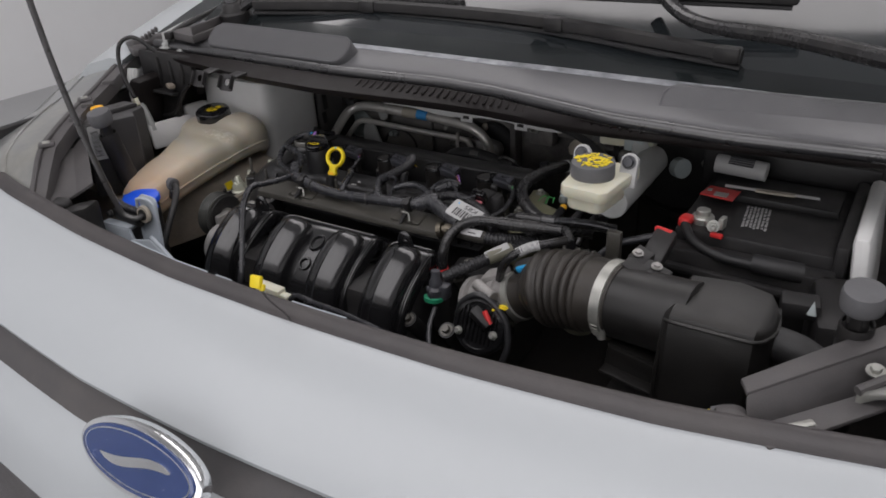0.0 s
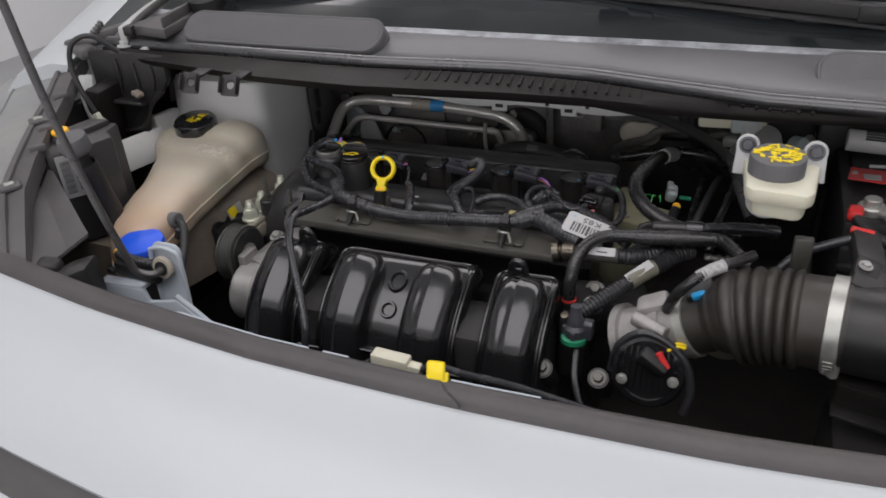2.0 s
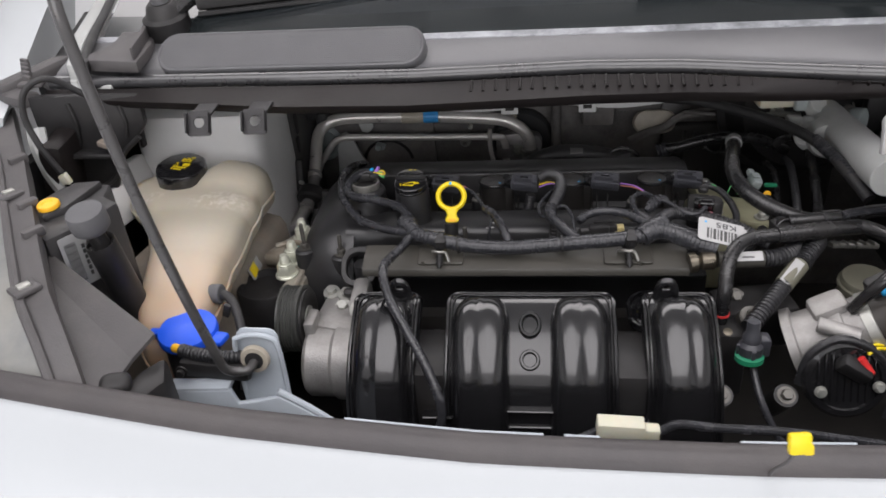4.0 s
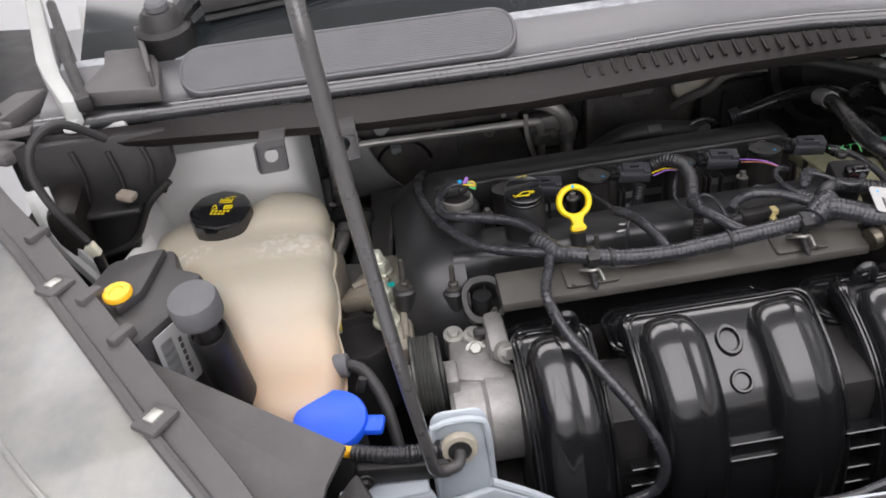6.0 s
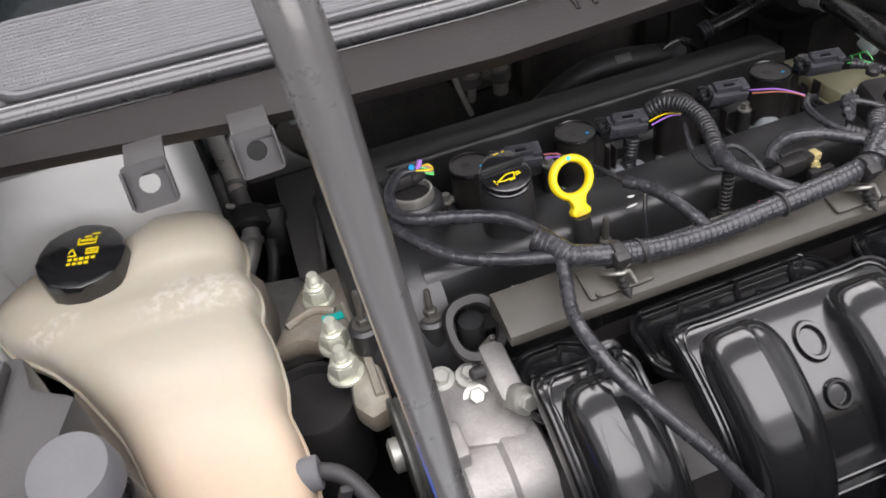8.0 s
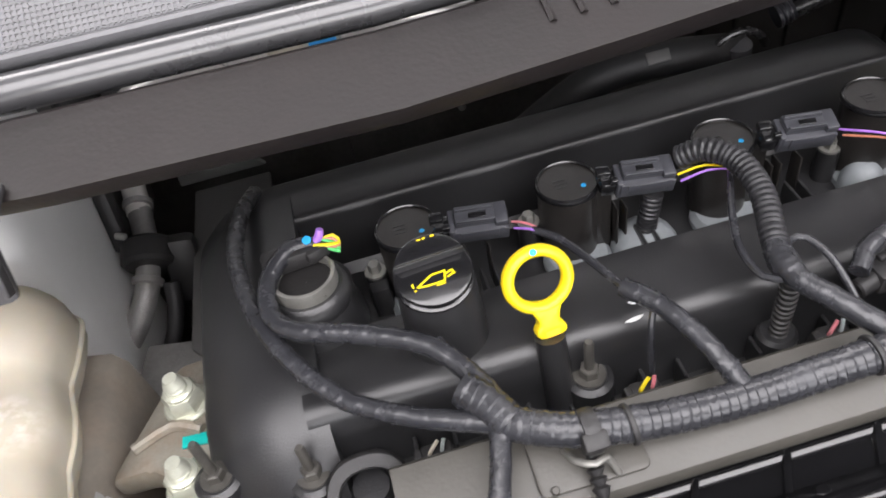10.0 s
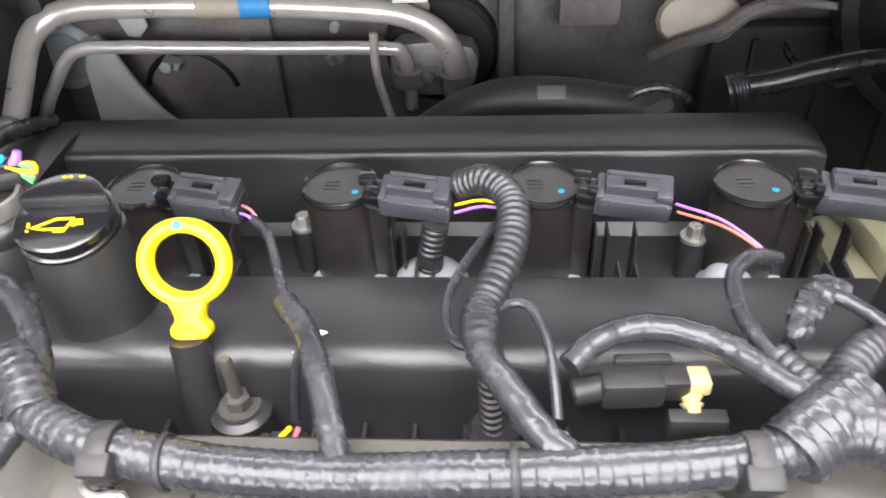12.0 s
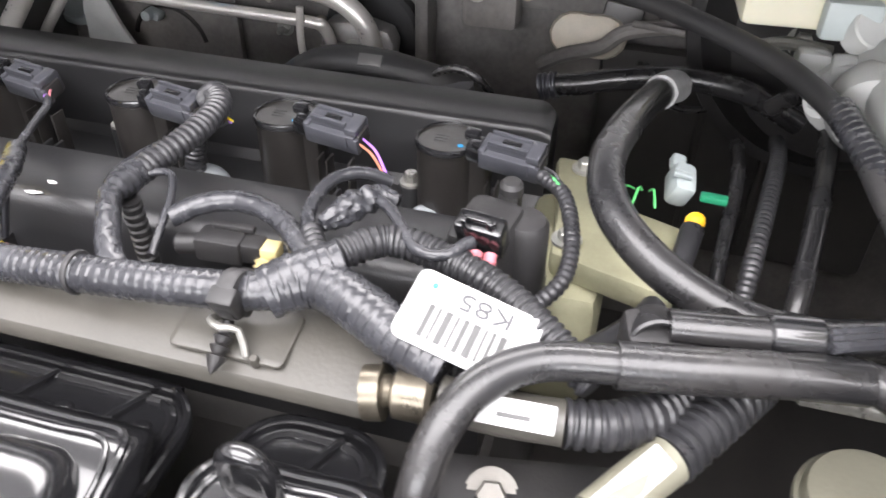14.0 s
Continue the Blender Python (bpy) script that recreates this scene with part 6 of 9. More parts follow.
def bump_stop(loc, label):
    s = thing("bump_stop", loc, label, "bump stop", "hood bump stops")
    x, y, z = loc
    d = (0.0, 0.22, -1)
    b = bmesh.new()
    lathe(b, [(0.0150, -0.003), (0.0178, 0.0), (0.0184, 0.004), (0.0184, 0.015), (0.0170, 0.0195), (0.012, 0.021), (0.0002, 0.021)], (x, y, z - 0.012), (-0.0, -0.2, 1), 32)
    part("rubber_cap", b, M["capgrey"], s, "dark grey rubber cap")
    b = bmesh.new()
    a = Vector((x, y, z - 0.012))
    cyl(b, a, a + Vector(d).normalized() * 0.03, 0.0088)
    part("neck", b, M["black"], s)
    b = bmesh.new()
    lathe(b, [(0.0088, 0.008), (0.0125, 0.006), (0.0128, 0.0), (0.0142, -0.001), (0.0150, 0.002), (0.0152, 0.012), (0.0158, 0.13), (0.0158, 0.14)], a + Vector(d).normalized() * 0.020, d, 28)
    part("sleeve", b, M["black"], s, "black sleeve")
    for q in (40, 200, 300):
        b = bmesh.new()
        box(b, a + Vector(d).normalized() * 0.012 + Vector((0.0086 * math.cos(math.radians(q)), 0.0086 * math.sin(math.radians(q)), 0)), (0.003, 0.003, 0.012), (12, 0, q), 0.0006)
        part("snap_rib", b, M["black"], s)
    return s


bump_stop((-0.279, -0.258, 1.050), "adjustable bump stop with a dark grey rubber cap")
bump_stop((0.823, -0.300, 1.050), "adjustable bump stop with a dark grey rubber cap")

# washer filler with blue cap
wf = thing("washer_cap", (-0.205, -0.275, 0.92), "bright blue washer reservoir cap on a black filler", "washer cap")
bm = bmesh.new()
lathe(bm, [(0.027, 0), (0.0298, 0.001), (0.0298, 0.007), (0.0285, 0.009), (0.02, 0.0115), (0.0002, 0.0125)], (-0.2055, -0.272, 0.920), (0.02, -0.1, 1), 36)
box(bm, (-0.2345, -0.268, 0.921), (0.026, 0.018, 0.006), (0, 0, -8), 0.002)
box(bm, (-0.176, -0.279, 0.921), (0.026, 0.018, 0.007), (0, 0, -12), 0.003)
part("cap", bm, M["blue"], wf, "bright blue cap")
bm = bmesh.new()
cyl(bm, (-0.2055, -0.272, 0.80), (-0.2055, -0.272, 0.9195), 0.026)
part("filler_tube", bm, M["black"], wf)

# prop rod in its grommet
rod = thing("prop_rod", (-0.107, -0.345, 0.95), "long thin dark grey hood prop rod in a grey-white grommet", "prop rod")
bm = bmesh.new()
rp = [(-0.109, -0.322, 0.9455), (-0.1095, -0.346, 0.944), (-0.1125, -0.3525, 0.9435), (-0.119, -0.3560, 0.945), (-0.1255, -0.3595, 0.949), (-0.1285, -0.3625, 0.956), (-0.1298, -0.3645, 0.968)]
for z in (0.985, 1.03, 1.08, 1.13, 1.18, 1.23, 1.27):
    u = z - 1.1
    rp.append((-0.139 - 0.068 * u + 0.037 * u * u, -0.386 - 0.12 * u + 0.30 * u * u, z))
rp += [(-0.152, -0.392, 1.30), (-0.158, -0.388, 1.36), (-0.163, -0.380, 1.45)]
tube(bm, rp, 0.0042, 12, 0.003)
part("rod", bm, M["rod"], rod, "dark grey painted rod")
bm = bmesh.new()
lathe(bm, [(0.007, 0.004), (0.0125, 0.004), (0.0135, 0.002), (0.0135, -0.001), (0.011, -0.003), (0.007, -0.003), (0.006, 0.0), (0.007, 0.004)], (-0.109, -0.338, 0.9455), (0, -1, 0.1), 28)
gr = part("grommet", bm, M["foil"], rod, "beige grommet")
bm = bmesh.new()
lathe(bm, [(0.0060, 0.0045), (0.0085, 0.0050), (0.0085, 0.0038), (0.0060, 0.0035)], (-0.109, -0.338, 0.9455), (0, -1, 0.1), 24)
part("inner_lip", bm, M["rubber"], gr, "dark inner lip")

# grey-blue bracket and crossmember
br = thing("rod_bracket", (-0.11, -0.33, 0.9), "pale grey-blue painted metal bracket for the prop rod", "bracket")
bm = bmesh.new()
prism(bm, rounded(0.040, 0.12, 0.010, 5, 0, -0.036), -0.0012, 0.0012, 0.0004, frame_at((-0.107, -0.3305, 0.948), (1, -0.03, 0), (0, -1, 0.1)))
tube(bm, [(-0.128, -0.334, 0.88), (-0.1275, -0.334, 0.955), (-0.122, -0.334, 0.9655), (-0.108, -0.334, 0.9685), (-0.094, -0.334, 0.966), (-0.0875, -0.334, 0.955), (-0.0865, -0.336, 0.90), (-0.0855, -0.345, 0.84)], 0.0026, 8)
part("plate", bm, M["greyblue"], br)
bm = bmesh.new()
prism(bm, [(-0.20, 0.918), (-0.133, 0.921), (-0.128, 0.905), (-0.088, 0.914), (-0.064, 0.897), (-0.016, 0.853), (0.0, 0.83), (0.0, 0.80), (-0.25, 0.80), (-0.235, 0.87)], -0.003, 0.003, 0.002, pose(0, -0.352, 0, 90, 0, 0))
box(bm, (-0.167, -0.346, 0.919), (0.066, 0.016, 0.006), (0, -3, 0), 0.002)
tube(bm, [(-0.090, -0.350, 0.917), (-0.064, -0.350, 0.898), (-0.040, -0.350, 0.877), (-0.014, -0.350, 0.852)], 0.0035, 10)
solo("crossmember", bm, M["greyblue"], "pale grey-blue painted front crossmember pressing", "crossmember", kind="structure")

# corrugated sensor lead along the bracket
ld = thing("sensor_lead", (-0.16, -0.33, 0.955), "corrugated black sensor lead with yellow tape", "cable")
bm = bmesh.new()
tube(bm, [(-0.185, -0.325, 0.943), (-0.165, -0.333, 0.945), (-0.145, -0.337, 0.946), (-0.122, -0.336, 0.945)], 0.006, 12, 0.001, ribbed(0.004, 0.14))
part("conduit", bm, M["corr"], ld)
bm = bmesh.new()
tube(bm, [(-0.196, -0.318, 0.940), (-0.190, -0.322, 0.942), (-0.184, -0.325, 0.943)], 0.0045, 10)
part("yellow_tape", bm, M["amber"], ld, "yellow tape")
bm = bmesh.new()
box(bm, (-0.150, -0.338, 0.932), (0.07, 0.012, 0.018), (0, 0, -6), 0.005)
hexbolt(bm, (-0.178, -0.347, 0.936), (0, -1, 0.1), 0.004, 0.004, 0.006)
part("holder", bm, M["black"], ld)

# headlamp bracket: rail and web
hb = thing("headlamp_bracket", (-0.3, -0.33, 1.0), "dark grey plastic headlamp bracket rail with a sloping web", "bracket")
RA = [(-0.56, 0.02, 1.058), (-0.50, -0.065, 1.054), (-0.44, -0.145, 1.049), (-0.385, -0.225, 1.043), (-0.33, -0.305, 1.034), (-0.293, -0.358, 1.023), (-0.262, -0.395, 0.999), (-0.236, -0.428, 0.970)]
bm = bmesh.new()
rings = []
for i, (x, y, z) in enumerate(RA):
    nx, ny, wd = 0.83, 0.55, 0.024 - 0.0008 * i
    rings.append([(x, y, z), (x + nx * wd, y + ny * wd, z + 0.003), (x + nx * (wd + 0.002), y + ny * (wd + 0.002), z - 0.004), (x + nx * (wd + 0.002), y + ny * (wd + 0.002), z - 0.02), (x - nx * 0.004, y - ny * 0.004, z - 0.02)])
loft(bm, rings)
part("rail", bm, M["strip"], hb)
bm = bmesh.new()
A0, A1, B0, B1 = Vector((-0.335, -0.258, 1.012)), Vector((-0.183, -0.360, 0.990)), Vector((-0.300, -0.322, 1.012)), Vector((-0.212, -0.430, 0.962))
C0, C1 = Vector((-0.304, -0.304, 1.006)), Vector((-0.198, -0.380, 0.978))
for q in ((A0, A1, C1, C0), (C0, C1, B1, B0)):
    vs = [bm.verts.new(p) for p in q] + [bm.verts.new(p - Vector((0, 0, 0.004))) for p in q]
    for f in ((0, 1, 2, 3), (7, 6, 5, 4), (0, 4, 5, 1), (1, 5, 6, 2), (2, 6, 7, 3), (3, 7, 4, 0)):
        bm.faces.new([vs[k] for k in f])
part("web", bm, M["strip"], hb, "sloping dark web with a fold")
bm = bmesh.new()
prism(bm, [(-0.180, -0.358), (-0.166, -0.392), (-0.178, -0.418), (-0.200, -0.414), (-0.196, -0.382)], 0.86, 0.966, 0.006)
box(bm, (-0.206, -0.402, 0.960), (0.026, 0.022, 0.036), (12, 10, 24), 0.008, 3)
part("foot", bm, M["black"], hb)
for p in ((-0.297, -0.348, 1.028), (-0.395, -0.205, 1.047)):
    bm = bmesh.new()
    box(bm, p, (0.022, 0.024, 0.006), (0, 0, -35), 0.003)
    c = part("clip_seat", bm, M["strip"], hb)
    bm = bmesh.new()
    box(bm, (p[0], p[1], p[2] + 0.003), (0.009, 0.011, 0.004), (0, 0, -35), 0.001)
    part("metal_clip", bm, M["zinc"], c, "bright clip")
for p in ((-0.365, -0.222, 1.044), (-0.332, -0.270, 1.039), (-0.43, -0.13, 1.052)):
    bm = bmesh.new()
    box(bm, p, (0.010, 0.020, 0.010), (0, 0, -36), 0.002)
    part("locating_tab", bm, M["strip"], hb)

# headlamps: clear bowed lens over a pale bowl
def resampled(rows, n):
    """A smooth curve through the rows, with n steps between neighbours."""
    v = [Vector(r) for r in rows]
    v = [2 * v[0] - v[1]] + v + [2 * v[-1] - v[-2]]
    res = []
    for i in range(1, len(v) - 2):
        a, b, c, d = v[i - 1:i + 3]
        for k in range(n):
            t = k / n
            res.append(0.5 * (2 * b + (c - a) * t + (2 * a - 5 * b + 4 * c - d) * t * t + (3 * b - a - 3 * c + d) * t ** 3))
    return res + [v[-2]]


def headlamp(edge, out, label, bow=(0.035,) * 8):
    s = thing("headlamp", edge[3], label, "headlamp", "headlamps")
    edge, out, bow = resampled(edge, 5), resampled(out, 5), [v[0] for v in resampled([(q, 0, 0) for q in bow[:len(edge)]], 5)]
    b = bmesh.new()
    rings = []
    for (x, y, z), (ox, oy, oz), rise in zip(edge, out, bow):
        row = []
        for t in span(0, 1, 9):
            p = Vector((x, y, z)).lerp(Vector((x + ox, y + oy, z + oz)), t)
            p.z += rise * math.sin(math.pi * min(1, t * 0.9))
            row.append(p)
        rings.append(row + [Vector((q.x, q.y, q.z - 0.012)) for q in row[::-1]])
    loft(b, rings)
    lens = part("lens", b, M["lamp"], s, "glossy silvery grey lens", 70)
    b = bmesh.new()
    tube(b, [Vector(p) + Vector((0, 0, 0.004)) for p in edge], 0.0045, 8, 0.02)
    part("edge_gasket", b, M["strip"], s, "dark edge gasket")
    for t0, r in ((0.30, 0.0022), (0.62, 0.003)):
        b = bmesh.new()
        line = []
        for (x, y, z), (ox, oy, oz), rise in list(zip(edge, out, bow))[1:-1]:
            line.append(Vector((x + ox * t0, y + oy * t0, z + oz * t0 + rise * math.sin(math.pi * t0 * 0.9))))
        tube(b, line, r, 8, 0.02)
        part("moulded_ridge", b, M["lamp"], lens)
    return s


# warm patches mixed in through the dust colour imitate reflections on the lens
M["lamp"] = material("headlamp_lens", (0.16, 0.166, 0.166), 0.34, vary=0.25, scale=9, coat=0.45, rough_vary=0.06, dust=(0.37, 0.345, 0.275), dust_amount=0.5)
eL = [(x - 0.003, y - 0.002, z - 0.004) for x, y, z in RA]
headlamp(eL, [(-0.30, -0.04, -0.16)] * 3 + [(-0.29, -0.05, -0.14), (-0.27, -0.05, -0.12), (-0.25, -0.045, -0.10), (-0.24, -0.02, -0.08), (-0.24, 0.005, -0.055)], "glossy silvery grey headlamp lens with painted-in warm reflections",
         (0.035, 0.035, 0.035, 0.035, 0.033, 0.026, 0.018, 0.010))

# hinge at the rear corner
fe = thing("hood_hinge", (-0.45, 0.15, 1.09), "pale painted hood hinge bars at the rear corner", "hinge")
bm = bmesh.new()
prism(bm, [(-0.426, 0.004), (-0.409, 0.001), (-0.448, 0.085), (-0.470, 0.14), (-0.594, 0.473), (-0.618, 0.482), (-0.494, 0.145), (-0.464, 0.080)], 1.092, 1.116, 0.003)
part("hinge_arm", bm, M["hingegrey"], fe, "pale painted arm")
bm = bmesh.new()
tube(bm, [(-0.404, 0.006, 1.112), (-0.416, 0.035, 1.116), (-0.446, 0.11, 1.120), (-0.482, 0.21, 1.122), (-0.535, 0.35, 1.124)], 0.0060, 12, 0.02)
box(bm, (-0.406, 0.008, 1.112), (0.014, 0.020, 0.014), (0, 0, 20), 0.002)
part("gas_strip", bm, M["black"], fe, "black strip on the arm")
bm = bmesh.new()
prism(bm, [(-0.402, 0.008), (-0.372, -0.003), (-0.384, 0.06), (-0.418, 0.13), (-0.488, 0.44), (-0.545, 0.469), (-0.455, 0.17)], 1.078, 1.090, 0.003)
part("hinge_plate", bm, M["hingegrey"], fe, "pale painted plate")
bm = bmesh.new()
cyl(bm, (-0.442, 0.172, 1.124), (-0.412, 0.168, 1.126), 0.0055)
lathe(bm, [(0.011, 0), (0.012, 0.002), (0.012, 0.006), (0.008, 0.008)], (-0.440, 0.172, 1.124), (1, -0.1, 0.05), 20)
part("pin", bm, M["hingegrey"], fe)
bm = bmesh.new()
lathe(bm, [(0.016, -0.02), (0.017, 0.0), (0.014, 0.004), (0.009, 0.005), (0.008, 0.012), (0.0002, 0.013)], (-0.428, 0.095, 1.090), (0.3, -0.4, 1), 24)
prism(bm, [(-0.440, 0.05), (-0.412, 0.045), (-0.405, 0.10), (-0.425, 0.19), (-0.462, 0.20), (-0.458, 0.12)], 1.090, 1.100, 0.003)
part("knuckle", bm, M["hingegrey"], fe, "pale painted hinge knuckle")
for p in ((-0.420, 0.006, 1.088),):
    bm = bmesh.new()
    hexbolt(bm, p, (0, 0, 1), 0.008, 0.008, 0.013)
    part("bolt", bm, M["hingegrey"], fe)
bm = bmesh.new()
prism(bm, [(-0.412, 0.030), (-0.400, 0.010), (-0.330, -0.004), (-0.346, 0.075), (-0.385, 0.18), (-0.455, 0.43), (-0.488, 0.44), (-0.425, 0.17), (-0.405, 0.09)], 1.104, 1.119, 0.003)
ec = solo("scuttle_end_cover", bm, M["strip"], "thin dark grey end flap of the scuttle", "end cover")
bm = bmesh.new()
prism(bm, [(-0.338, 0.002), (-0.334, 0.001), (-0.352, 0.07), (-0.440, 0.36), (-0.446, 0.36), (-0.358, 0.07)], 1.110, 1.134, 0.0015)
part("upright_fin", bm, M["strip"], ec)
bm = bmesh.new()
prism(bm, [(-0.47, 0.04), (-0.41, 0.0), (-0.58, 0.48), (-0.70, 0.52), (-0.55, 0.11)], 0.98, 1.06, 0.004)
solo("hinge_well", bm, M["black"], "black well beside the hood hinge", "well", kind="structure")
bm = bmesh.new()
lathe(bm, [(0.03, -0.03), (0.03, 0.0), (0.024, 0.004), (0.02, 0.016), (0.016, 0.02), (0.0002, 0.0205)], (-0.342, 0.12, 1.140), (0, -0.2, 1), 28)
s = solo("wiper_pivot", bm, M["black"], "round black wiper pivot with a grey nut cap", "wiper pivot")
bm = bmesh.new()
lathe(bm, [(0.012, 0), (0.012, 0.006), (0.009, 0.009), (0.0002, 0.0095)], (-0.342, 0.116, 1.160), (0, -0.2, 1), 20)
part("nut_cap", bm, M["capgrey"], s, "grey cap")
bm = bmesh.new()
rings = []
for xi, y, z in ((-0.50, -0.04, 1.055), (-0.545, 0.09, 1.078), (-0.61, 0.26, 1.10), (-0.69, 0.46, 1.12), (-0.74, 0.62, 1.13)):
    rings.append([(xi, y, z + 0.012), (xi - 0.025, y - 0.01, z + 0.016), (xi - 0.085, y - 0.02, z), (xi - 0.14, y - 0.03, z - 0.05), (xi - 0.17, y - 0.03, z - 0.15), (xi - 0.18, y - 0.03, z - 0.5), (xi - 0.16, y - 0.03, z - 0.5), (xi - 0.02, y, z - 0.03)])
loft(bm, rings)
solo("front_fender", bm, M["paint"], "silver-white painted front fender", "fender", kind="structure", smooth=60)
bm = bmesh.new()
box(bm, (-0.515, 0.055, 1.085), (0.05, 0.11, 0.02), (6, -10, -30), 0.006)
box(bm, (-0.50, 0.0, 1.078), (0.06, 0.03, 0.015), (0, 0, -30), 0.005)
box(bm, (-0.47, -0.01, 1.098), (0.03, 0.014, 0.006), (0, 0, 8), 0.002)
for i in range(5):
    box(bm, (-0.53 + 0.012 * i, 0.075 - 0.018 * i, 1.10), (0.016, 0.006, 0.01), (0, 0, -30), 0.002)
solo("fender_bracket", bm, M["strip"], "dark ribbed bracket on the fender edge", "bracket")

# ---- engine mount and front accessories ----
mt = thing("engine_mount", (-0.165, -0.07, 0.87), "cast alloy engine mount arm with three nuts", "engine mount")
bm = bmesh.new()
prism(bm, [(-0.135, 0.012), (-0.166, 0.010), (-0.190, -0.032), (-0.206, -0.060), (-0.182, -0.060), (-0.164, -0.074), (-0.155, -0.104), (-0.160, -0.140), (-0.150, -0.157), (-0.132, -0.152), (-0.130, -0.03)], 0.862, 0.884, 0.006)
for rp in ([(-0.19, -0.045, 0.886), (-0.168, -0.036, 0.886), (-0.15, -0.044, 0.886)], [(-0.142, -0.04, 0.886), (-0.139, -0.09, 0.887), (-0.139, -0.14, 0.885)]):
    tube(bm, rp, 0.0035, 8, 0.006)
part("arm", bm, M["mountcast"], mt, "cast alloy arm")
for p in ((-0.159, -0.023, 0.884), (-0.157, -0.078, 0.884), (-0.157, -0.109, 0.884)):
    b = bmesh.new()
    lathe(b, [(0.0138, 0), (0.0138, 0.0022), (0.0126, 0.0035)], p, (0, 0, 1), 28)
    lathe(b, [(0.0116, 0.0035), (0.0116, 0.012), (0.0102, 0.0145)], p, (0, 0, 1), 6)
    lathe(b, [(0.0088, 0.0145), (0.0088, 0.0165), (0.0074, 0.0175)], p, (0, 0, 1), 20)
    lathe(b, [(0.0062, 0.017), (0.0062, 0.0195), (0.0057, 0.020), (0.0062, 0.021), (0.0057, 0.022), (0.0062, 0.023), (0.0057, 0.024), (0.0042, 0.028)], p, (0, 0, 1), 14)
    part("stud_nut", b, M["palezinc"], mt, "pale greenish zinc nut on a stud")
bm = bmesh.new()
box(bm, (-0.150, -0.050, 0.8855), (0.024, 0.0075, 0.0012), (0, 0, -4), 0.0003)
part("paint_stroke", bm, M["teal"], mt, "teal paint stroke")
bm = bmesh.new()
lathe(bm, [(0.035, -0.08), (0.036, 0.0), (0.034, 0.003), (0.030, 0.003), (0.028, -0.004), (0.0002, -0.006)], (-0.187, -0.108, 0.868), (0, 0, 1), 32)
solo("mount_cup", bm, M["black"], "round black rubber mount cup", "mount cup")
bm = bmesh.new()
prism(bm, [(-0.165, 0.22), (-0.10, 0.22), (-0.10, 0.02), (-0.14, 0.015), (-0.17, 0.05)], 0.845, 0.850, 0.002)
box(bm, (-0.1415, 0.07, 0.87), (0.004, 0.09, 0.05), (0, 8, -6), 0.001)
solo("wing_gusset", bm, M["dullgrey"], "dull grey sheet metal gusset behind the engine mount", "gusset")
bm = bmesh.new()
box(bm, (-0.19, 0.02, 0.83), (0.06, 0.11, 0.006), (0, 0, -12), 0.002)
solo("tank_shield", bm, M["cast"], "bare metal shield beside the tank", "shield")

# pulley, pump housing, bolts
pl = thing("drive_pulley", (-0.125, -0.195, 0.875), "dark ribbed drive pulley with a steel centre", "pulley")
bm = bmesh.new()
prof = [(0.036, 0), (0.038, 0.001), (0.038, 0.003)]
for i in range(5):
    prof += [(0.0355, 0.005 + 0.0034 * i), (0.0372, 0.0067 + 0.0034 * i)]
prof += [(0.038, 0.024), (0.036, 0.025), (0.026, 0.024), (0.0, 0.02)]
lathe(bm, prof, (-0.138, -0.187, 0.877), (1, 0, 0), 36)
part("pulley_rim", bm, M["pulley"], pl)
bm = bmesh.new()
lathe(bm, [(0.0345, 0.0), (0.0345, 0.0025), (0.030, 0.003), (0.026, 0.0015), (0.013, 0.001), (0.0002, 0.001)], (-0.1125, -0.187, 0.877), (1, 0, 0), 32)
face = part("pulley_face", bm, M["black"], pl, "black pressed face")
bm = bmesh.new()
hexbolt(bm, (-0.111, -0.187, 0.877), (1, 0, 0), 0.010, 0.008, 0.015)
part("centre_bolt", bm, M["zinc"], face, "bright centre bolt")
bm = bmesh.new()
lathe(bm, [(0.012, 0), (0.012, 0.006), (0.008, 0.008), (0.0002, 0.008)], (-0.139, -0.187, 0.877), (-1, 0, 0), 20)
part("hub", bm, M["zinc"], pl)
pm = thing("water_pump", (-0.075, -0.2, 0.84), "cast aluminium pump housing with bolts", "pump")
bm = bmesh.new()
lathe(bm, [(0.036, 0), (0.039, 0.004), (0.039, 0.03), (0.042, 0.034), (0.042, 0.06), (0.036, 0.064)], (-0.108, -0.212, 0.838), (1, 0, 0), 36)
part("drum", bm, M["cast"], pm)
bm = bmesh.new()
prism(bm, [(-0.10, -0.135), (-0.045, -0.135), (-0.040, -0.185), (-0.055, -0.215), (-0.105, -0.20)], 0.845, 0.880, 0.006)
box(bm, (-0.055, -0.16, 0.87), (0.02, 0.05, 0.06), (10, 0, 0), 0.006)
box(bm, (-0.103, -0.2, 0.865), (0.012, 0.03, 0.05), (0, 0, 0), 0.003)
part("bracket", bm, M["cast"], pm)
for p, ax in (((-0.075, -0.150, 0.884), (0, -0.25, 1)), ((-0.094, -0.143, 0.882), (0, -0.25, 1)), ((-0.05, -0.195, 0.895), (0.2, -0.8, 0.5)), ((-0.076, -0.166, 0.878), (0, -0.5, 1))):
    b = bmesh.new()
    lathe(b, [(0.010, -0.03), (0.010, 0)], p, ax, 20)
    hexbolt(b, p, ax, 0.0062, 0.006, 0.0098)
    part("bolt", b, M["zinc"], pm, "flange bolt")
EYE = axis_matrix((-0.060, -0.130, 0.908), (0.02, -0.62, 0.78))
bm = bmesh.new()
t = bmesh.new()
rings = []
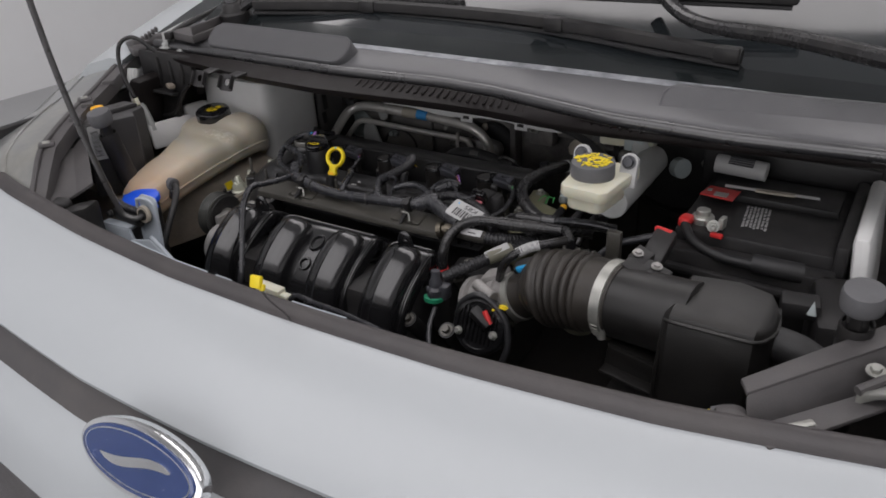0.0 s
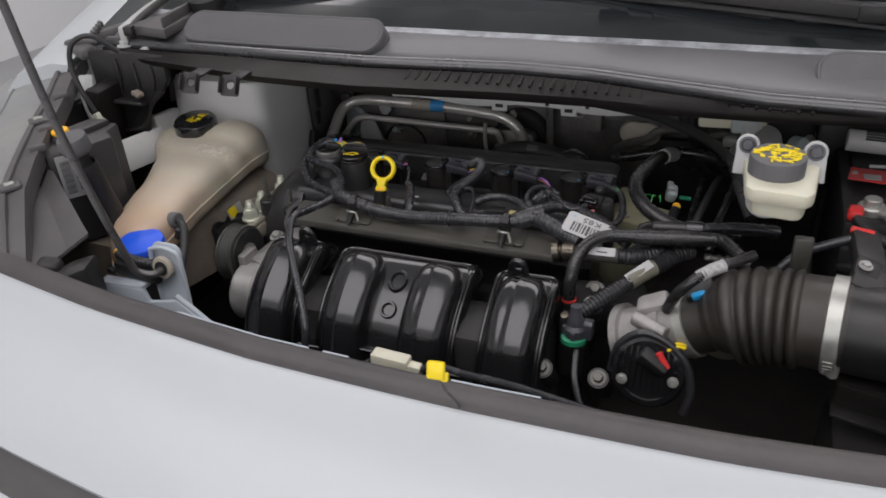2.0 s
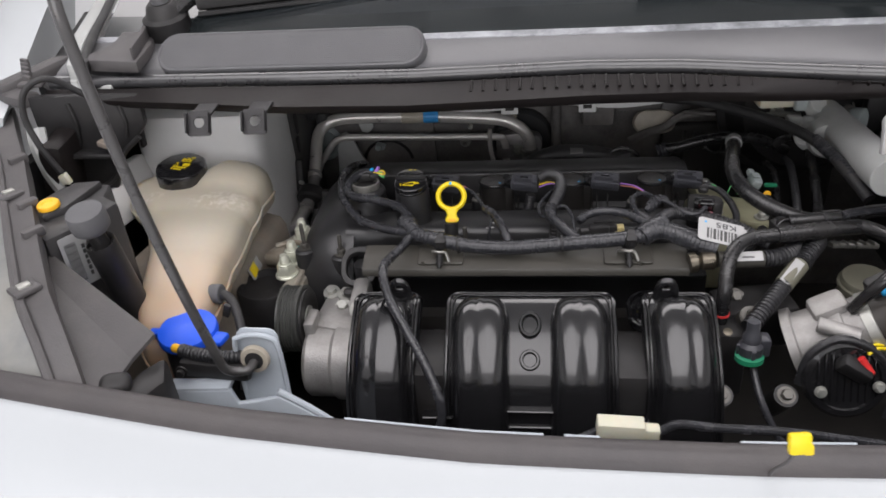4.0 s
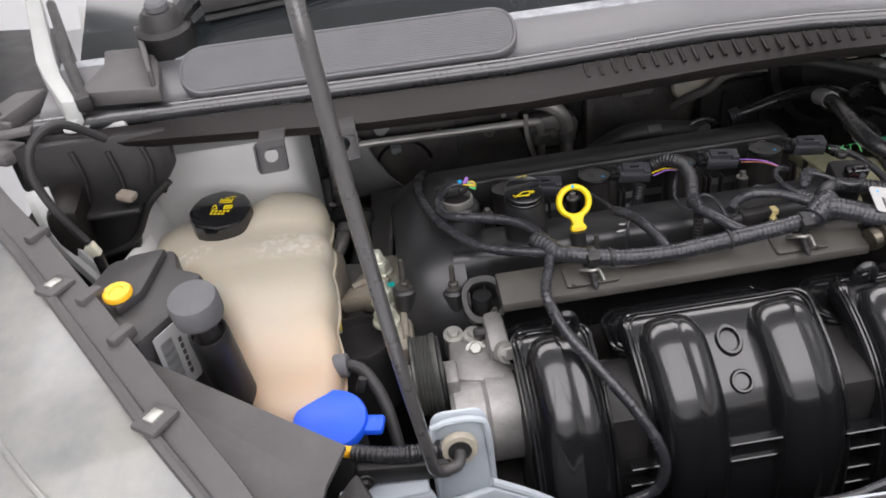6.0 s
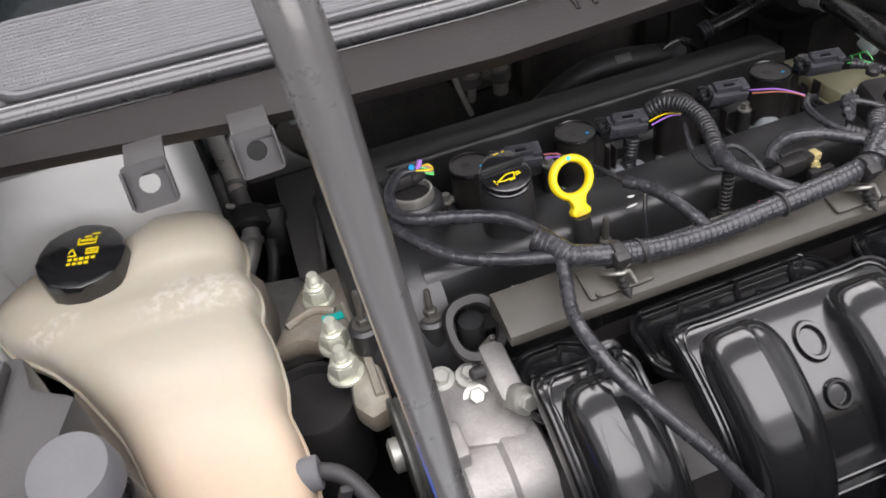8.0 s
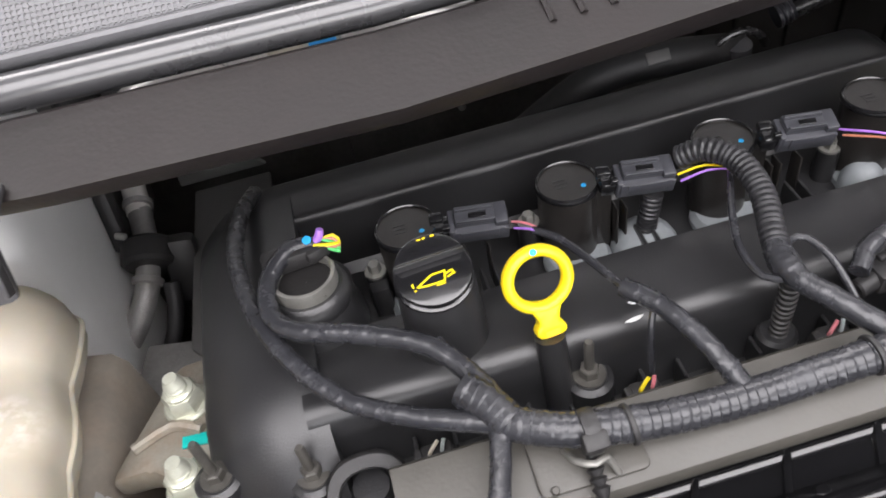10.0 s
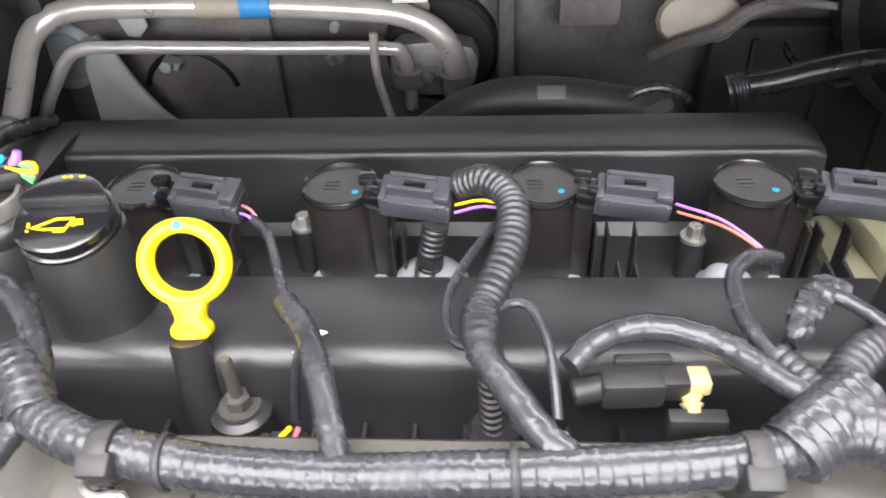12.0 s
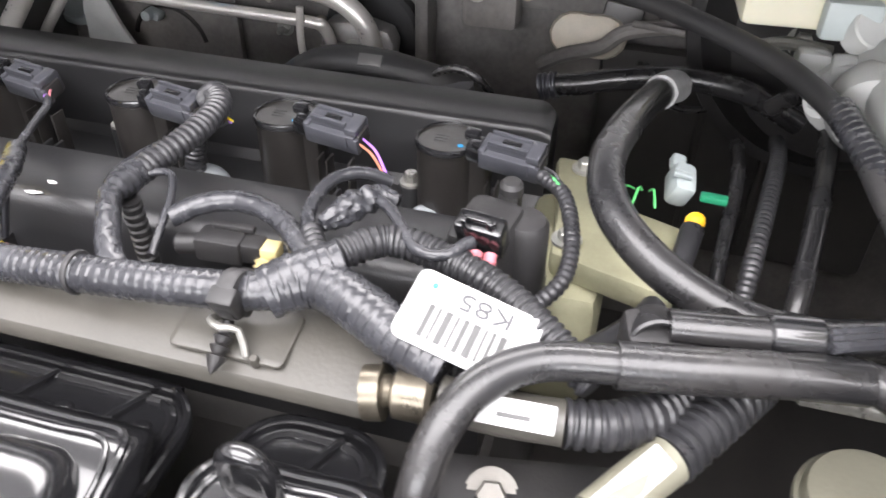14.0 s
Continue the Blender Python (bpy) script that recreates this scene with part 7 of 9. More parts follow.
for k, h in ((1.0, -0.004), (1.0, 0.003), (0.96, 0.0045), (0.74, 0.0045), (0.70, 0.003), (0.70, -0.004), (1.0, -0.004)):
    rings.append([(0.0215 * k * math.copysign(abs(math.cos(a)) ** 0.8, math.cos(a)), 0.0245 * (k - (1 - k) * 0.1) * math.copysign(abs(math.sin(a)) ** 0.8, math.sin(a)), h) for a in span(0, 2 * math.pi, 41)[:-1]])
loft(t, rings, cap=False)
bmesh.ops.remove_doubles(t, verts=t.verts, dist=1e-6)
merged(bm, t, EYE)
box(bm, (-0.063, -0.152, 0.886), (0.026, 0.010, 0.022), (35, 0, 0), 0.004)
s_eye = solo("lifting_eye", bm, M["black"], "black open lifting eye at the corner of the engine", "lifting eye", smooth=45)
bm = bmesh.new()
lathe(bm, [(0.0105, -0.05), (0.0100, 0.0), (0.0092, 0.003), (0.0002, 0.0032)], (-0.060, -0.120, 0.904), (0, -0.1, 1), 24)
part("stem", bm, M["cover"], s_eye)
bm = bmesh.new()
box(bm, (-0.054, -0.135, 0.894), (0.004, 0.004, 0.02), (20, 25, 0), 0.001)
part("retaining_clip", bm, M["nickel"], s_eye, "bright spring clip")

# heater pipes left of the engine
hp = thing("heater_pipe", (-0.205, 0.15, 0.86), "grey metal pipe through a black clamp behind the tank", "pipe")
bm = bmesh.new()
tube(bm, [(-0.204, 0.192, 0.8655), (-0.202, 0.172, 0.859), (-0.2015, 0.150, 0.853), (-0.2035, 0.1316, 0.8467), (-0.2085, 0.119, 0.839), (-0.221, 0.106, 0.826), (-0.245, 0.092, 0.806), (-0.27, 0.082, 0.786)], 0.0092, 18)
part("pipe", bm, M["cast"], hp)
bm = bmesh.new()
tube(bm, [(-0.186, 0.125, 0.845), (-0.189, 0.112, 0.829), (-0.199, 0.098, 0.810), (-0.22, 0.085, 0.788)], 0.0062, 14)
part("second_pipe", bm, M["rubber"], hp, "thin black pipe")
for p, ax in (((-0.2045, 0.198, 0.868), (0.02, 0.9, 0.36)), ((-0.2035, 0.131, 0.8465), (0.25, 0.85, 0.45))):
    bm = bmesh.new()
    lathe(bm, [(0.0092, -0.003), (0.0118, -0.002), (0.0118, 0.002), (0.0092, 0.003)], p, ax, 24)
    part("collar", bm, M["cast"], hp)
bm = bmesh.new()
lathe(bm, [(0.010, -0.014), (0.018, -0.013), (0.021, -0.010), (0.021, 0.005), (0.018, 0.008), (0.010, 0.008)], (-0.199, 0.153, 0.856), (0.1, 0.9, 0.4), 28)
box(bm, (-0.2175, 0.172, 0.880), (0.012, 0.020, 0.050), (-22, 0, 0), 0.004)
box(bm, (-0.178, 0.145, 0.838), (0.026, 0.020, 0.055), (-20, 8, 0), 0.007)
part("clamp_block", bm, M["black"], hp, "black rubber clamp")
bm = bmesh.new()
cyl(bm, (-0.217, 0.158, 0.876), (-0.209, 0.155, 0.874), 0.0028, n=12)
part("clamp_pin", bm, M["zinc"], hp, "pale pin")

# ---- air conditioning pipes at the bulkhead ----
ac = thing("refrigerant_pipes", (0.0, 0.29, 0.9), "bare aluminium refrigerant pipes along the bulkhead", "pipes")
bm = bmesh.new()
tube(bm, [(-0.2045, 0.190, 0.8648), (-0.205, 0.205, 0.872), (-0.2075, 0.230, 0.886), (-0.210, 0.255, 0.9005), (-0.207, 0.271, 0.911), (-0.195, 0.281, 0.919), (-0.175, 0.285, 0.924), (-0.14, 0.287, 0.925), (-0.03, 0.292, 0.921), (0.05, 0.290, 0.917), (0.09, 0.288, 0.912), (0.117, 0.287, 0.896), (0.128, 0.287, 0.872), (0.128, 0.29, 0.83)], 0.0095, 16)
part("large_pipe", bm, M["steel"], ac)
bm = bmesh.new()
tube(bm, [(-0.235, 0.25, 0.80), (-0.217, 0.264, 0.847), (-0.204, 0.270, 0.868), (-0.189, 0.273, 0.887), (-0.176, 0.274, 0.8945), (-0.15, 0.275, 0.896), (-0.03, 0.275, 0.893), (0.07, 0.277, 0.890), (0.086, 0.279, 0.884), (0.090, 0.285, 0.86), (0.09, 0.29, 0.83)], 0.0055, 14)
part("small_pipe", bm, M["steel"], ac)
bm = bmesh.new()
box(bm, (-0.213, 0.292, 0.940), (0.040, 0.022, 0.034), (0, 0, 6), 0.006)
box(bm, (-0.204, 0.282, 0.927), (0.018, 0.016, 0.022), (0, 0, 6), 0.004)
part("pipe_grommet", bm, M["rubber"], ac, "black rubber grommet")
bm = bmesh.new()
tube(bm, [(0.066, 0.272, 0.905), (0.066, 0.268, 0.875), (0.072, 0.262, 0.85), (0.078, 0.26, 0.83)], 0.0035, 10)
part("thin_pipe", bm, M["steel"], ac)
bm = bmesh.new()
prism(bm, [(0.074, 0.845), (0.074, 0.878), (0.082, 0.886), (0.118, 0.888), (0.142, 0.882), (0.148, 0.870), (0.144, 0.848), (0.12, 0.838), (0.09, 0.838)], -0.012, 0.012, 0.004, pose(0, 0.304, 0, 90, 0, 0))
vb = part("valve_block", bm, M["cast"], ac, "alloy valve block")
bm = bmesh.new()
hexbolt(bm, (0.108, 0.292, 0.862), (0, -1, 0.1), 0.007, 0.009, 0.010, 0.008)
part("block_bolt", bm, M["zinc"], vb)
for x, z in ((0.128, 0.858), (0.090, 0.862)):
    bm = bmesh.new()
    lathe(bm, [(0.0115, -0.010), (0.013, -0.008), (0.013, 0.004), (0.011, 0.006)], (x, 0.288, z), (0, 0, 1), 20)
    part("pipe_collar", bm, M["cast"], vb)
bm = bmesh.new()
lathe(bm, [(0.050, 0), (0.049, 0.010), (0.045, 0.014), (0.0002, 0.014)], (0.115, 0.335, 0.865), (0, -1, 0), 28)
part("gasket", bm, M["rubber"], ac)
for x0, x1, mt_ in ((-0.075, -0.040, "foil"), (-0.040, -0.016, "bluetape")):
    b = bmesh.new()
    tube(b, [(x0, 0.2905, 0.9222), (0.5 * (x0 + x1), 0.2912, 0.9219), (x1, 0.2917, 0.9216)], 0.0103, 16)
    part("tape_band", b, M[mt_], ac, "blue tape" if mt_ == "bluetape" else "masking tape")
bm = bmesh.new()
lathe(bm, [(0.004, 0), (0.004, 0.006), (0.003, 0.008)], (0.035, 0.281, 0.908), (0, -1, 0), 12)
part("pin", bm, M["zinc"], ac)
# black bulkhead hardware behind the cover
bh = thing("coolant_hose", (0.2, 0.13, 0.92), "dark coolant hose behind the engine cover", "hose")
bm = bmesh.new()
tube(bm, [(0.10, 0.14, 0.88), (0.135, 0.128, 0.912), (0.165, 0.125, 0.926), (0.20, 0.122, 0.928), (0.235, 0.122, 0.922), (0.262, 0.125, 0.915)], 0.013, 16)
part("hose", bm, M["rubber"], bh)
bm = bmesh.new()
box(bm, (0.194, 0.1135, 0.9366), (0.017, 0.0085, 0.002), (45, 0, 0), 0.0006)
part("printed_label", bm, M["dullgrey"], bh, "small pale printed label")
bm = bmesh.new()
tube(bm, [(0.232, 0.118, 0.915), (0.240, 0.116, 0.932), (0.255, 0.115, 0.938), (0.270, 0.116, 0.932), (0.280, 0.12, 0.918)], 0.0028, 10)
part("wire_clamp", bm, M["hose"], bh)
bm = bmesh.new()
lathe(bm, [(0.011, 0), (0.010, 0.012), (0.0002, 0.013)], (0.256, 0.118, 0.915), (0, -0.1, 1), 18)
part("end_cap", bm, M["capgrey"], bh)
for p, s in (((0.17, 0.32, 0.90), (0.015, 0.03, 0.20)), ((0.235, 0.31, 0.92), (0.05, 0.03, 0.05)), ((0.30, 0.325, 0.94), (0.16, 0.02, 0.06)), ((0.06, 0.33, 0.96), (0.5, 0.01, 0.02))):
    b = bmesh.new()
    box(b, p, s, bevel=0.006)
    solo("bulkhead_bracket", b, M["bulkhead"], "dark bracket on the bulkhead", "bracket", "bulkhead brackets")
for p in ((-0.055, 0.33, 0.875), (0.225, 0.29, 0.93), (0.02, 0.33, 0.86)):
    b = bmesh.new()
    hexbolt(b, p, (0, -1, 0), 0.006, 0.006, 0.009, 0.008)
    solo("bulkhead_stud", b, M["zinc"], "small zinc stud on the bulkhead", "stud", "bulkhead studs")
b = bmesh.new()
prism(b, [(-0.196, 0.80), (-0.191, 0.868), (-0.182, 0.892), (-0.172, 0.896), (-0.164, 0.886), (-0.150, 0.852), (-0.135, 0.825), (-0.112, 0.80)], -0.003, 0.003, 0.002, pose(0, 0.300, 0, 90, 0, 0))
solo("bulkhead_plate", b, M["hingegrey"], "pale grey bent metal plate behind the pipes", "plate")
b = bmesh.new()
lathe(b, [(0.031, 0), (0.030, 0.008), (0.027, 0.011), (0.022, 0.012), (0.020, 0.009), (0.0002, 0.009)], (-0.218, 0.325, 0.868), (0.15, -1, 0.1), 28)
solo("round_grommet", b, M["palegrey"], "pale grey round grommet behind the pipes", "grommet")
b = bmesh.new()
prism(b, [(-0.152, 0.912), (-0.128, 0.916), (-0.126, 0.902), (-0.136, 0.892), (-0.146, 0.894)], -0.0015, 0.0015, 0.001, pose(0, 0.302, 0, 90, 0, 0))
solo("pipe_tab", b, M["hingegrey"], "small pale metal tab below the pipe", "tab")
b = bmesh.new()
tube(b, [(-0.112 + 0.042 * math.cos(a), 0.326, 0.826 + 0.042 * math.sin(a)) for a in span(0.2, 2.9, 14)], 0.0035, 8)
solo("pressed_ring", b, M["lip"], "dark pressed ring in the bulkhead", "ring")
b = bmesh.new()
box(b, (-0.122, 0.318, 0.861), (0.016, 0.014, 0.008), (0, 20, 0), 0.002)
lathe(b, [(0.0055, 0), (0.005, 0.008), (0.0002, 0.009)], (-0.124, 0.312, 0.862), (0, -1, 0.1), 12)
solo("harness_clip", b, M["palegrey"], "small pale clip on the bulkhead", "clip")
b = bmesh.new()
lathe(b, [(0.026, 0), (0.024, 0.006), (0.017, 0.008), (0.0002, 0.009)], (0.322, 0.305, 0.897), (0, -1, 0.25), 24, lambda a: 1 + 0.3 * math.cos(2 * a))
solo("oval_grommet", b, M["foil"], "pale oval grommet in the bulkhead", "grommet")
b = bmesh.new()
box(b, (0.47, 0.315, 0.79), (0.27, 0.02, 0.20), bevel=0.01)
shd = solo("servo_shield", b, M["undertray"], "black shield on the bulkhead behind the hoses", "shield")
for x in (0.37, 0.43, 0.49, 0.55):
    b = bmesh.new()
    box(b, (x, 0.303, 0.79), (0.006, 0.006, 0.18), bevel=0.002)
    part("rib", b, M["undertray"], shd)
b = bmesh.new()
box(b, (0.348, 0.318, 0.912), (0.034, 0.02, 0.028), (0, 8, 0), 0.004)
solo("sensor_block", b, M["dullgrey"], "dull grey block on the bulkhead", "block")
for nm, pts, r, mt_ in (("arched_pipe", [(0.285, 0.29, 0.872), (0.306, 0.285, 0.886), (0.335, 0.282, 0.897), (0.352, 0.28, 0.912), (0.375, 0.278, 0.920), (0.42, 0.275, 0.928)], 0.0065, "bulkhead"),
                        ("bulkhead_wire", [(0.36, 0.27, 0.925), (0.394, 0.25, 0.929), (0.42, 0.248, 0.927), (0.447, 0.25, 0.936), (0.47, 0.26, 0.94)], 0.0028, "bulkhead"),
                        ("bulkhead_wire", [(0.375, 0.262, 0.895), (0.388, 0.245, 0.88), (0.405, 0.24, 0.872), (0.43, 0.24, 0.876), (0.45, 0.25, 0.89)], 0.003, "hose")):
    b = bmesh.new()
    tube(b, pts, r, 10)
    solo(nm, b, M[mt_], "thin dusty line along the bulkhead", "pipe", "bulkhead lines")
for p in ((0.10, 0.325, 0.905), (0.06, 0.33, 0.868), (0.265, 0.318, 0.925)):
    b = bmesh.new()
    lathe(b, [(0.008, 0), (0.007, 0.006), (0.004, 0.008), (0.0002, 0.0085)], p, (0, -1, 0.1), 16)
    solo("trim_plug", b, M["foil"], "small pale plug in the bulkhead insulation", "plug", "bulkhead plugs")

# shiny black pipe behind the cover's end
bp = thing("crankcase_pipe", (0.35, 0.15, 0.925), "shiny black breather pipe with a ribbed end", "pipe")
bm = bmesh.new()
tube(bm, [(0.316, 0.151, 0.919), (0.335, 0.150, 0.923), (0.36, 0.150, 0.930), (0.395, 0.152, 0.935), (0.44, 0.155, 0.93), (0.48, 0.16, 0.91)], 0.0078, 16)
part("pipe", bm, M["hose"], bp)
bm = bmesh.new()
tube(bm, [(0.306, 0.151, 0.916), (0.318, 0.151, 0.9195)], 0.0088, 16, 0.001, ribbed(0.004, 0.16))
part("ribbed_end", bm, M["conn"], bp)

# big hose in front of the bulkhead, with printed sleeve
hs = thing("heater_hose", (0.39, 0.0, 0.96), "thick shiny black heater hose with a pale printed end", "hose")
HA = [(0.3865, 0.072, 0.9605), (0.3825, 0.055, 0.964), (0.3725, 0.015, 0.968), (0.366, -0.022, 0.968), (0.369, -0.050, 0.964), (0.381, -0.070, 0.958), (0.402, -0.086, 0.951), (0.430, -0.095, 0.944), (0.460, -0.093, 0.940), (0.49, -0.08, 0.935)]
bm = bmesh.new()
tube(bm, HA, 0.0087, 18)
part("hose", bm, M["hose"], hs)
bm = bmesh.new()
tube(bm, [(0.3945, 0.104, 0.950), (0.3920, 0.094, 0.9545), (0.3885, 0.080, 0.9588), (0.3855, 0.066, 0.9622)], 0.0098, 18, 0.0015, lambda q, a: 1 + 0.04 * noise.noise((q * 300, math.cos(a) * 3, math.sin(a) * 3)))
part("printed_sleeve", bm, M["braid"], hs, "pale printed sleeve")

# fuel line pair with quick couplings
fl = thing("fuel_lines", (0.40, -0.15, 0.955), "black fuel lines held by a double clip", "fuel lines")
bm = bmesh.new()
tube(bm, [(0.325, -0.205, 0.890), (0.3265, -0.203, 0.925), (0.330, -0.188, 0.945), (0.340, -0.170, 0.955), (0.358, -0.156, 0.958), (0.386, -0.149, 0.958), (0.424, -0.140, 0.957), (0.47, -0.132, 0.957), (0.496, -0.17, 0.96)], 0.0072, 16)
part("lower_line", bm, M["hose"], fl)
bm = bmesh.new()
tube(bm, [(0.40, -0.128, 0.961), (0.43, -0.123, 0.961), (0.455, -0.119, 0.961), (0.49, -0.108, 0.961), (0.53, -0.10, 0.958)], 0.0070, 16)
part("upper_line", bm, M["hose"], fl)
bm = bmesh.new()
box(bm, (0.410, -0.124, 0.951), (0.052, 0.020, 0.020), (0, 0, 12), 0.004)
clip = part("clip_base", bm, M["black"], fl, "black double clip")
for i, x in enumerate((0.397, 0.4225)):
    b = bmesh.new()
    y = -0.131 + 0.006 * i
    lathe(b, [(0.0112, -0.010), (0.0118, 0.0), (0.0118, 0.006), (0.0108, 0.0068), (0.0098, 0.0062), (0.0094, 0.002), (0.0002, 0.002)], (x, y + 0.002, 0.9535), (0.2, -1, 0.35), 28)
    part("round_pad", b, M["hose"], clip, "round rubber pad")
bm = bmesh.new()
tube(bm, [(0.384, -0.1495, 0.958), (0.41, -0.1438, 0.9574), (0.437, -0.1375, 0.957)], 0.0086, 18)
part("coupling", bm, M["hose"], fl, "smooth black coupling")
bm = bmesh.new()
tube(bm, [(0.437, -0.1375, 0.957), (0.452, -0.135, 0.957), (0.468, -0.1325, 0.957)], 0.0081, 18)
part("coupling", bm, M["hose"], fl, "smooth black coupling")
bm = bmesh.new()
lathe(bm, [(0.0075, 0), (0.0085, 0.001), (0.0085, 0.018), (0.0075, 0.019)], (0.434, -0.122, 0.961), (1, 0.15, 0), 18)
part("dark_collar", bm, M["gloss"], fl, "glossy dark collar")
for dx in (0.0, 0.0035, 0.007):
    b = bmesh.new()
    tube(b, [(0.454, -0.121 - dx, 0.966), (0.475, -0.113 - dx, 0.966), (0.50, -0.105 - dx, 0.964), (0.53, -0.098 - dx, 0.96)], 0.0024, 8)
    part("wire_run", b, M["tape"], fl)
bm = bmesh.new()
lathe(bm, [(0.0075, 0), (0.0082, 0.0005), (0.0082, 0.003), (0.0075, 0.0035)], (0.3255, -0.204, 0.898), (0, 0, 1), 18)
part("red_ring", bm, M["red"], fl, "red ring")

# rail end fitting, corrugated tubes with stickers
rf = thing("rail_fitting", (0.31, -0.165, 0.94), "shiny steel fitting at the end of the rail", "fitting")
bm = bmesh.new()
tube(bm, [(0.297, -0.168, 0.936), (0.304, -0.167, 0.937)], 0.0105, 20)
lathe(bm, [(0.0055, 0), (0.0065, 0.004), (0.0055, 0.006), (0.0095, 0.008), (0.0098, 0.02), (0.008, 0.022)], (0.301, -0.167, 0.938), (1, 0.05, 0.02), 20)
part("fitting", bm, M["bronze"], rf)
cb = thing("corrugated_sleeve", (0.37, -0.166, 0.935), "black corrugated sleeve with a white sticker", "cable sleeve")
bm = bmesh.new()
tube(bm, [(0.325, -0.165, 0.939), (0.345, -0.165, 0.938), (0.370, -0.163, 0.938)], 0.0085, 16)
part("clear_sleeve", bm, M["plate"], cb, "brownish clear sleeve")
bm = bmesh.new()
prism(bm, rounded(0.031, 0.010, 0.0006, 2), 0.0, 0.0006, 0, frame_at((0.352, -0.1705, 0.9455), (1, 0.05, 0.0), (0, -0.7, 1)))
s = part("sticker", bm, M["white"], cb, "white sticker")
bm = bmesh.new()
prism(bm, rounded(0.012, 0.0016, 0.0003, 2, 0.001, -0.001), 0.0006, 0.0009, 0, frame_at((0.352, -0.1705, 0.9455), (1, 0.05, 0.0), (0, -0.7, 1)))
part("print_bar", bm, M["greyink"], s)
bm = bmesh.new()
tube(bm, [(0.370, -0.163, 0.938), (0.385, -0.159, 0.937), (0.400, -0.148, 0.935), (0.41, -0.13, 0.93)], 0.0085, 16, 0.0009, ribbed(0.0045, 0.16))
part("ribs", bm, M["corr"], cb)
c2 = thing("throttle_cable_sleeve", (0.40, -0.17, 0.925), "corrugated tube with a white printed sticker", "cable sleeve")
bm = bmesh.new()
tube(bm, [(0.345, -0.235, 0.905), (0.365, -0.213, 0.914), (0.388, -0.185, 0.922), (0.408, -0.160, 0.928)], 0.0082, 16, 0.0009, ribbed(0.0045, 0.14))
part("ribs", bm, M["corr"], c2)
bm = bmesh.new()
tube(bm, [(0.386, -0.187, 0.9215), (0.398, -0.172, 0.9255), (0.408, -0.160, 0.928)], 0.0094, 18)
part("sticker_sleeve", bm, M["sensorgrey"], c2)
bm = bmesh.new()
prism(bm, rounded(0.034, 0.010, 0.0006, 2), 0.0, 0.0006, 0, frame_at((0.3955, -0.1785, 0.9325), (0.62, 0.76, 0.25), (0.2, -0.5, 1)))
part("sticker", bm, M["white"], c2, "white sticker")
bm = bmesh.new()
tube(bm, [(0.408, -0.160, 0.928), (0.420, -0.143, 0.930), (0.430, -0.128, 0.930), (0.44, -0.11, 0.925)], 0.0095, 16, 0.0009, ribbed(0.0050, 0.18))
part("wide_ribs", bm, M["corr"], c2)
# dark plug with a green lock
gp = thing("solenoid_plug", (0.343, -0.252, 0.9), "dark blue-black plug with a green lock ring", "plug")
bm = bmesh.new()
lathe(bm, [(0.011, 0), (0.0115, 0.016), (0.0085, 0.020), (0.0085, 0.027), (0.0065, 0.030), (0.0060, 0.042)], (0.344, -0.254, 0.882), (0.0, 0.1, 1), 22)
for q in (0, 90, 180, 270):
    box(bm, (0.344 + 0.0112 * math.cos(math.radians(q)), -0.2532 + 0.0112 * math.sin(math.radians(q)), 0.892), (0.004, 0.004, 0.014), (0, 0, q), 0.0008)
box(bm, (0.355, -0.248, 0.895), (0.014, 0.016, 0.02), bevel=0.003)
part("plug_body", bm, M["conn"], gp)
bm = bmesh.new()
lathe(bm, [(0.011, 0), (0.0132, 0.001), (0.0132, 0.006), (0.011, 0.007)], (0.343, -0.256, 0.882), (0, 0.1, 1), 22)
part("lock_ring", bm, M["greenplug"], gp, "green lock ring")
bm = bmesh.new()
tube(bm, [(0.347, -0.26, 0.875), (0.352, -0.285, 0.855), (0.366, -0.305, 0.83), (0.39, -0.33, 0.80)], 0.0035, 10)
part("lead", bm, M["tape"], gp)
bm = bmesh.new()
lathe(bm, [(0.0042, 0), (0.0044, 0.002), (0.002, 0.0025), (0.0002, 0.0025)], (0.327, -0.230, 0.895), (0, -0.5, 1), 16)
solo("brass_plug", bm, M["bronze"], "small brass plug beside the manifold", "plug")
for p, ax in (((0.347, -0.168, 0.893), (0.1, -0.6, 0.8)), ((0.353, -0.21, 0.90), (0.1, -0.6, 0.8))):
    b = bmesh.new()
    lathe(b, [(0.011, -0.03), (0.011, 0)], p, ax, 20)
    hexbolt(b, p, ax, 0.0062, 0.007, 0.010)
    solo("bracket_bolt", b, M["darkzinc"], "zinc bolt beside the fuel rail", "bolt", "bracket bolts")
bm = bmesh.new()
box(bm, (0.365, -0.17, 0.87), (0.08, 0.05, 0.05), (0, 0, 10), 0.006)
box(bm, (0.335, -0.20, 0.85), (0.03, 0.06, 0.08), (0, 0, 0), 0.006)
solo("rail_bracket", bm, M["black"], "black bracket under the rail end", "bracket")

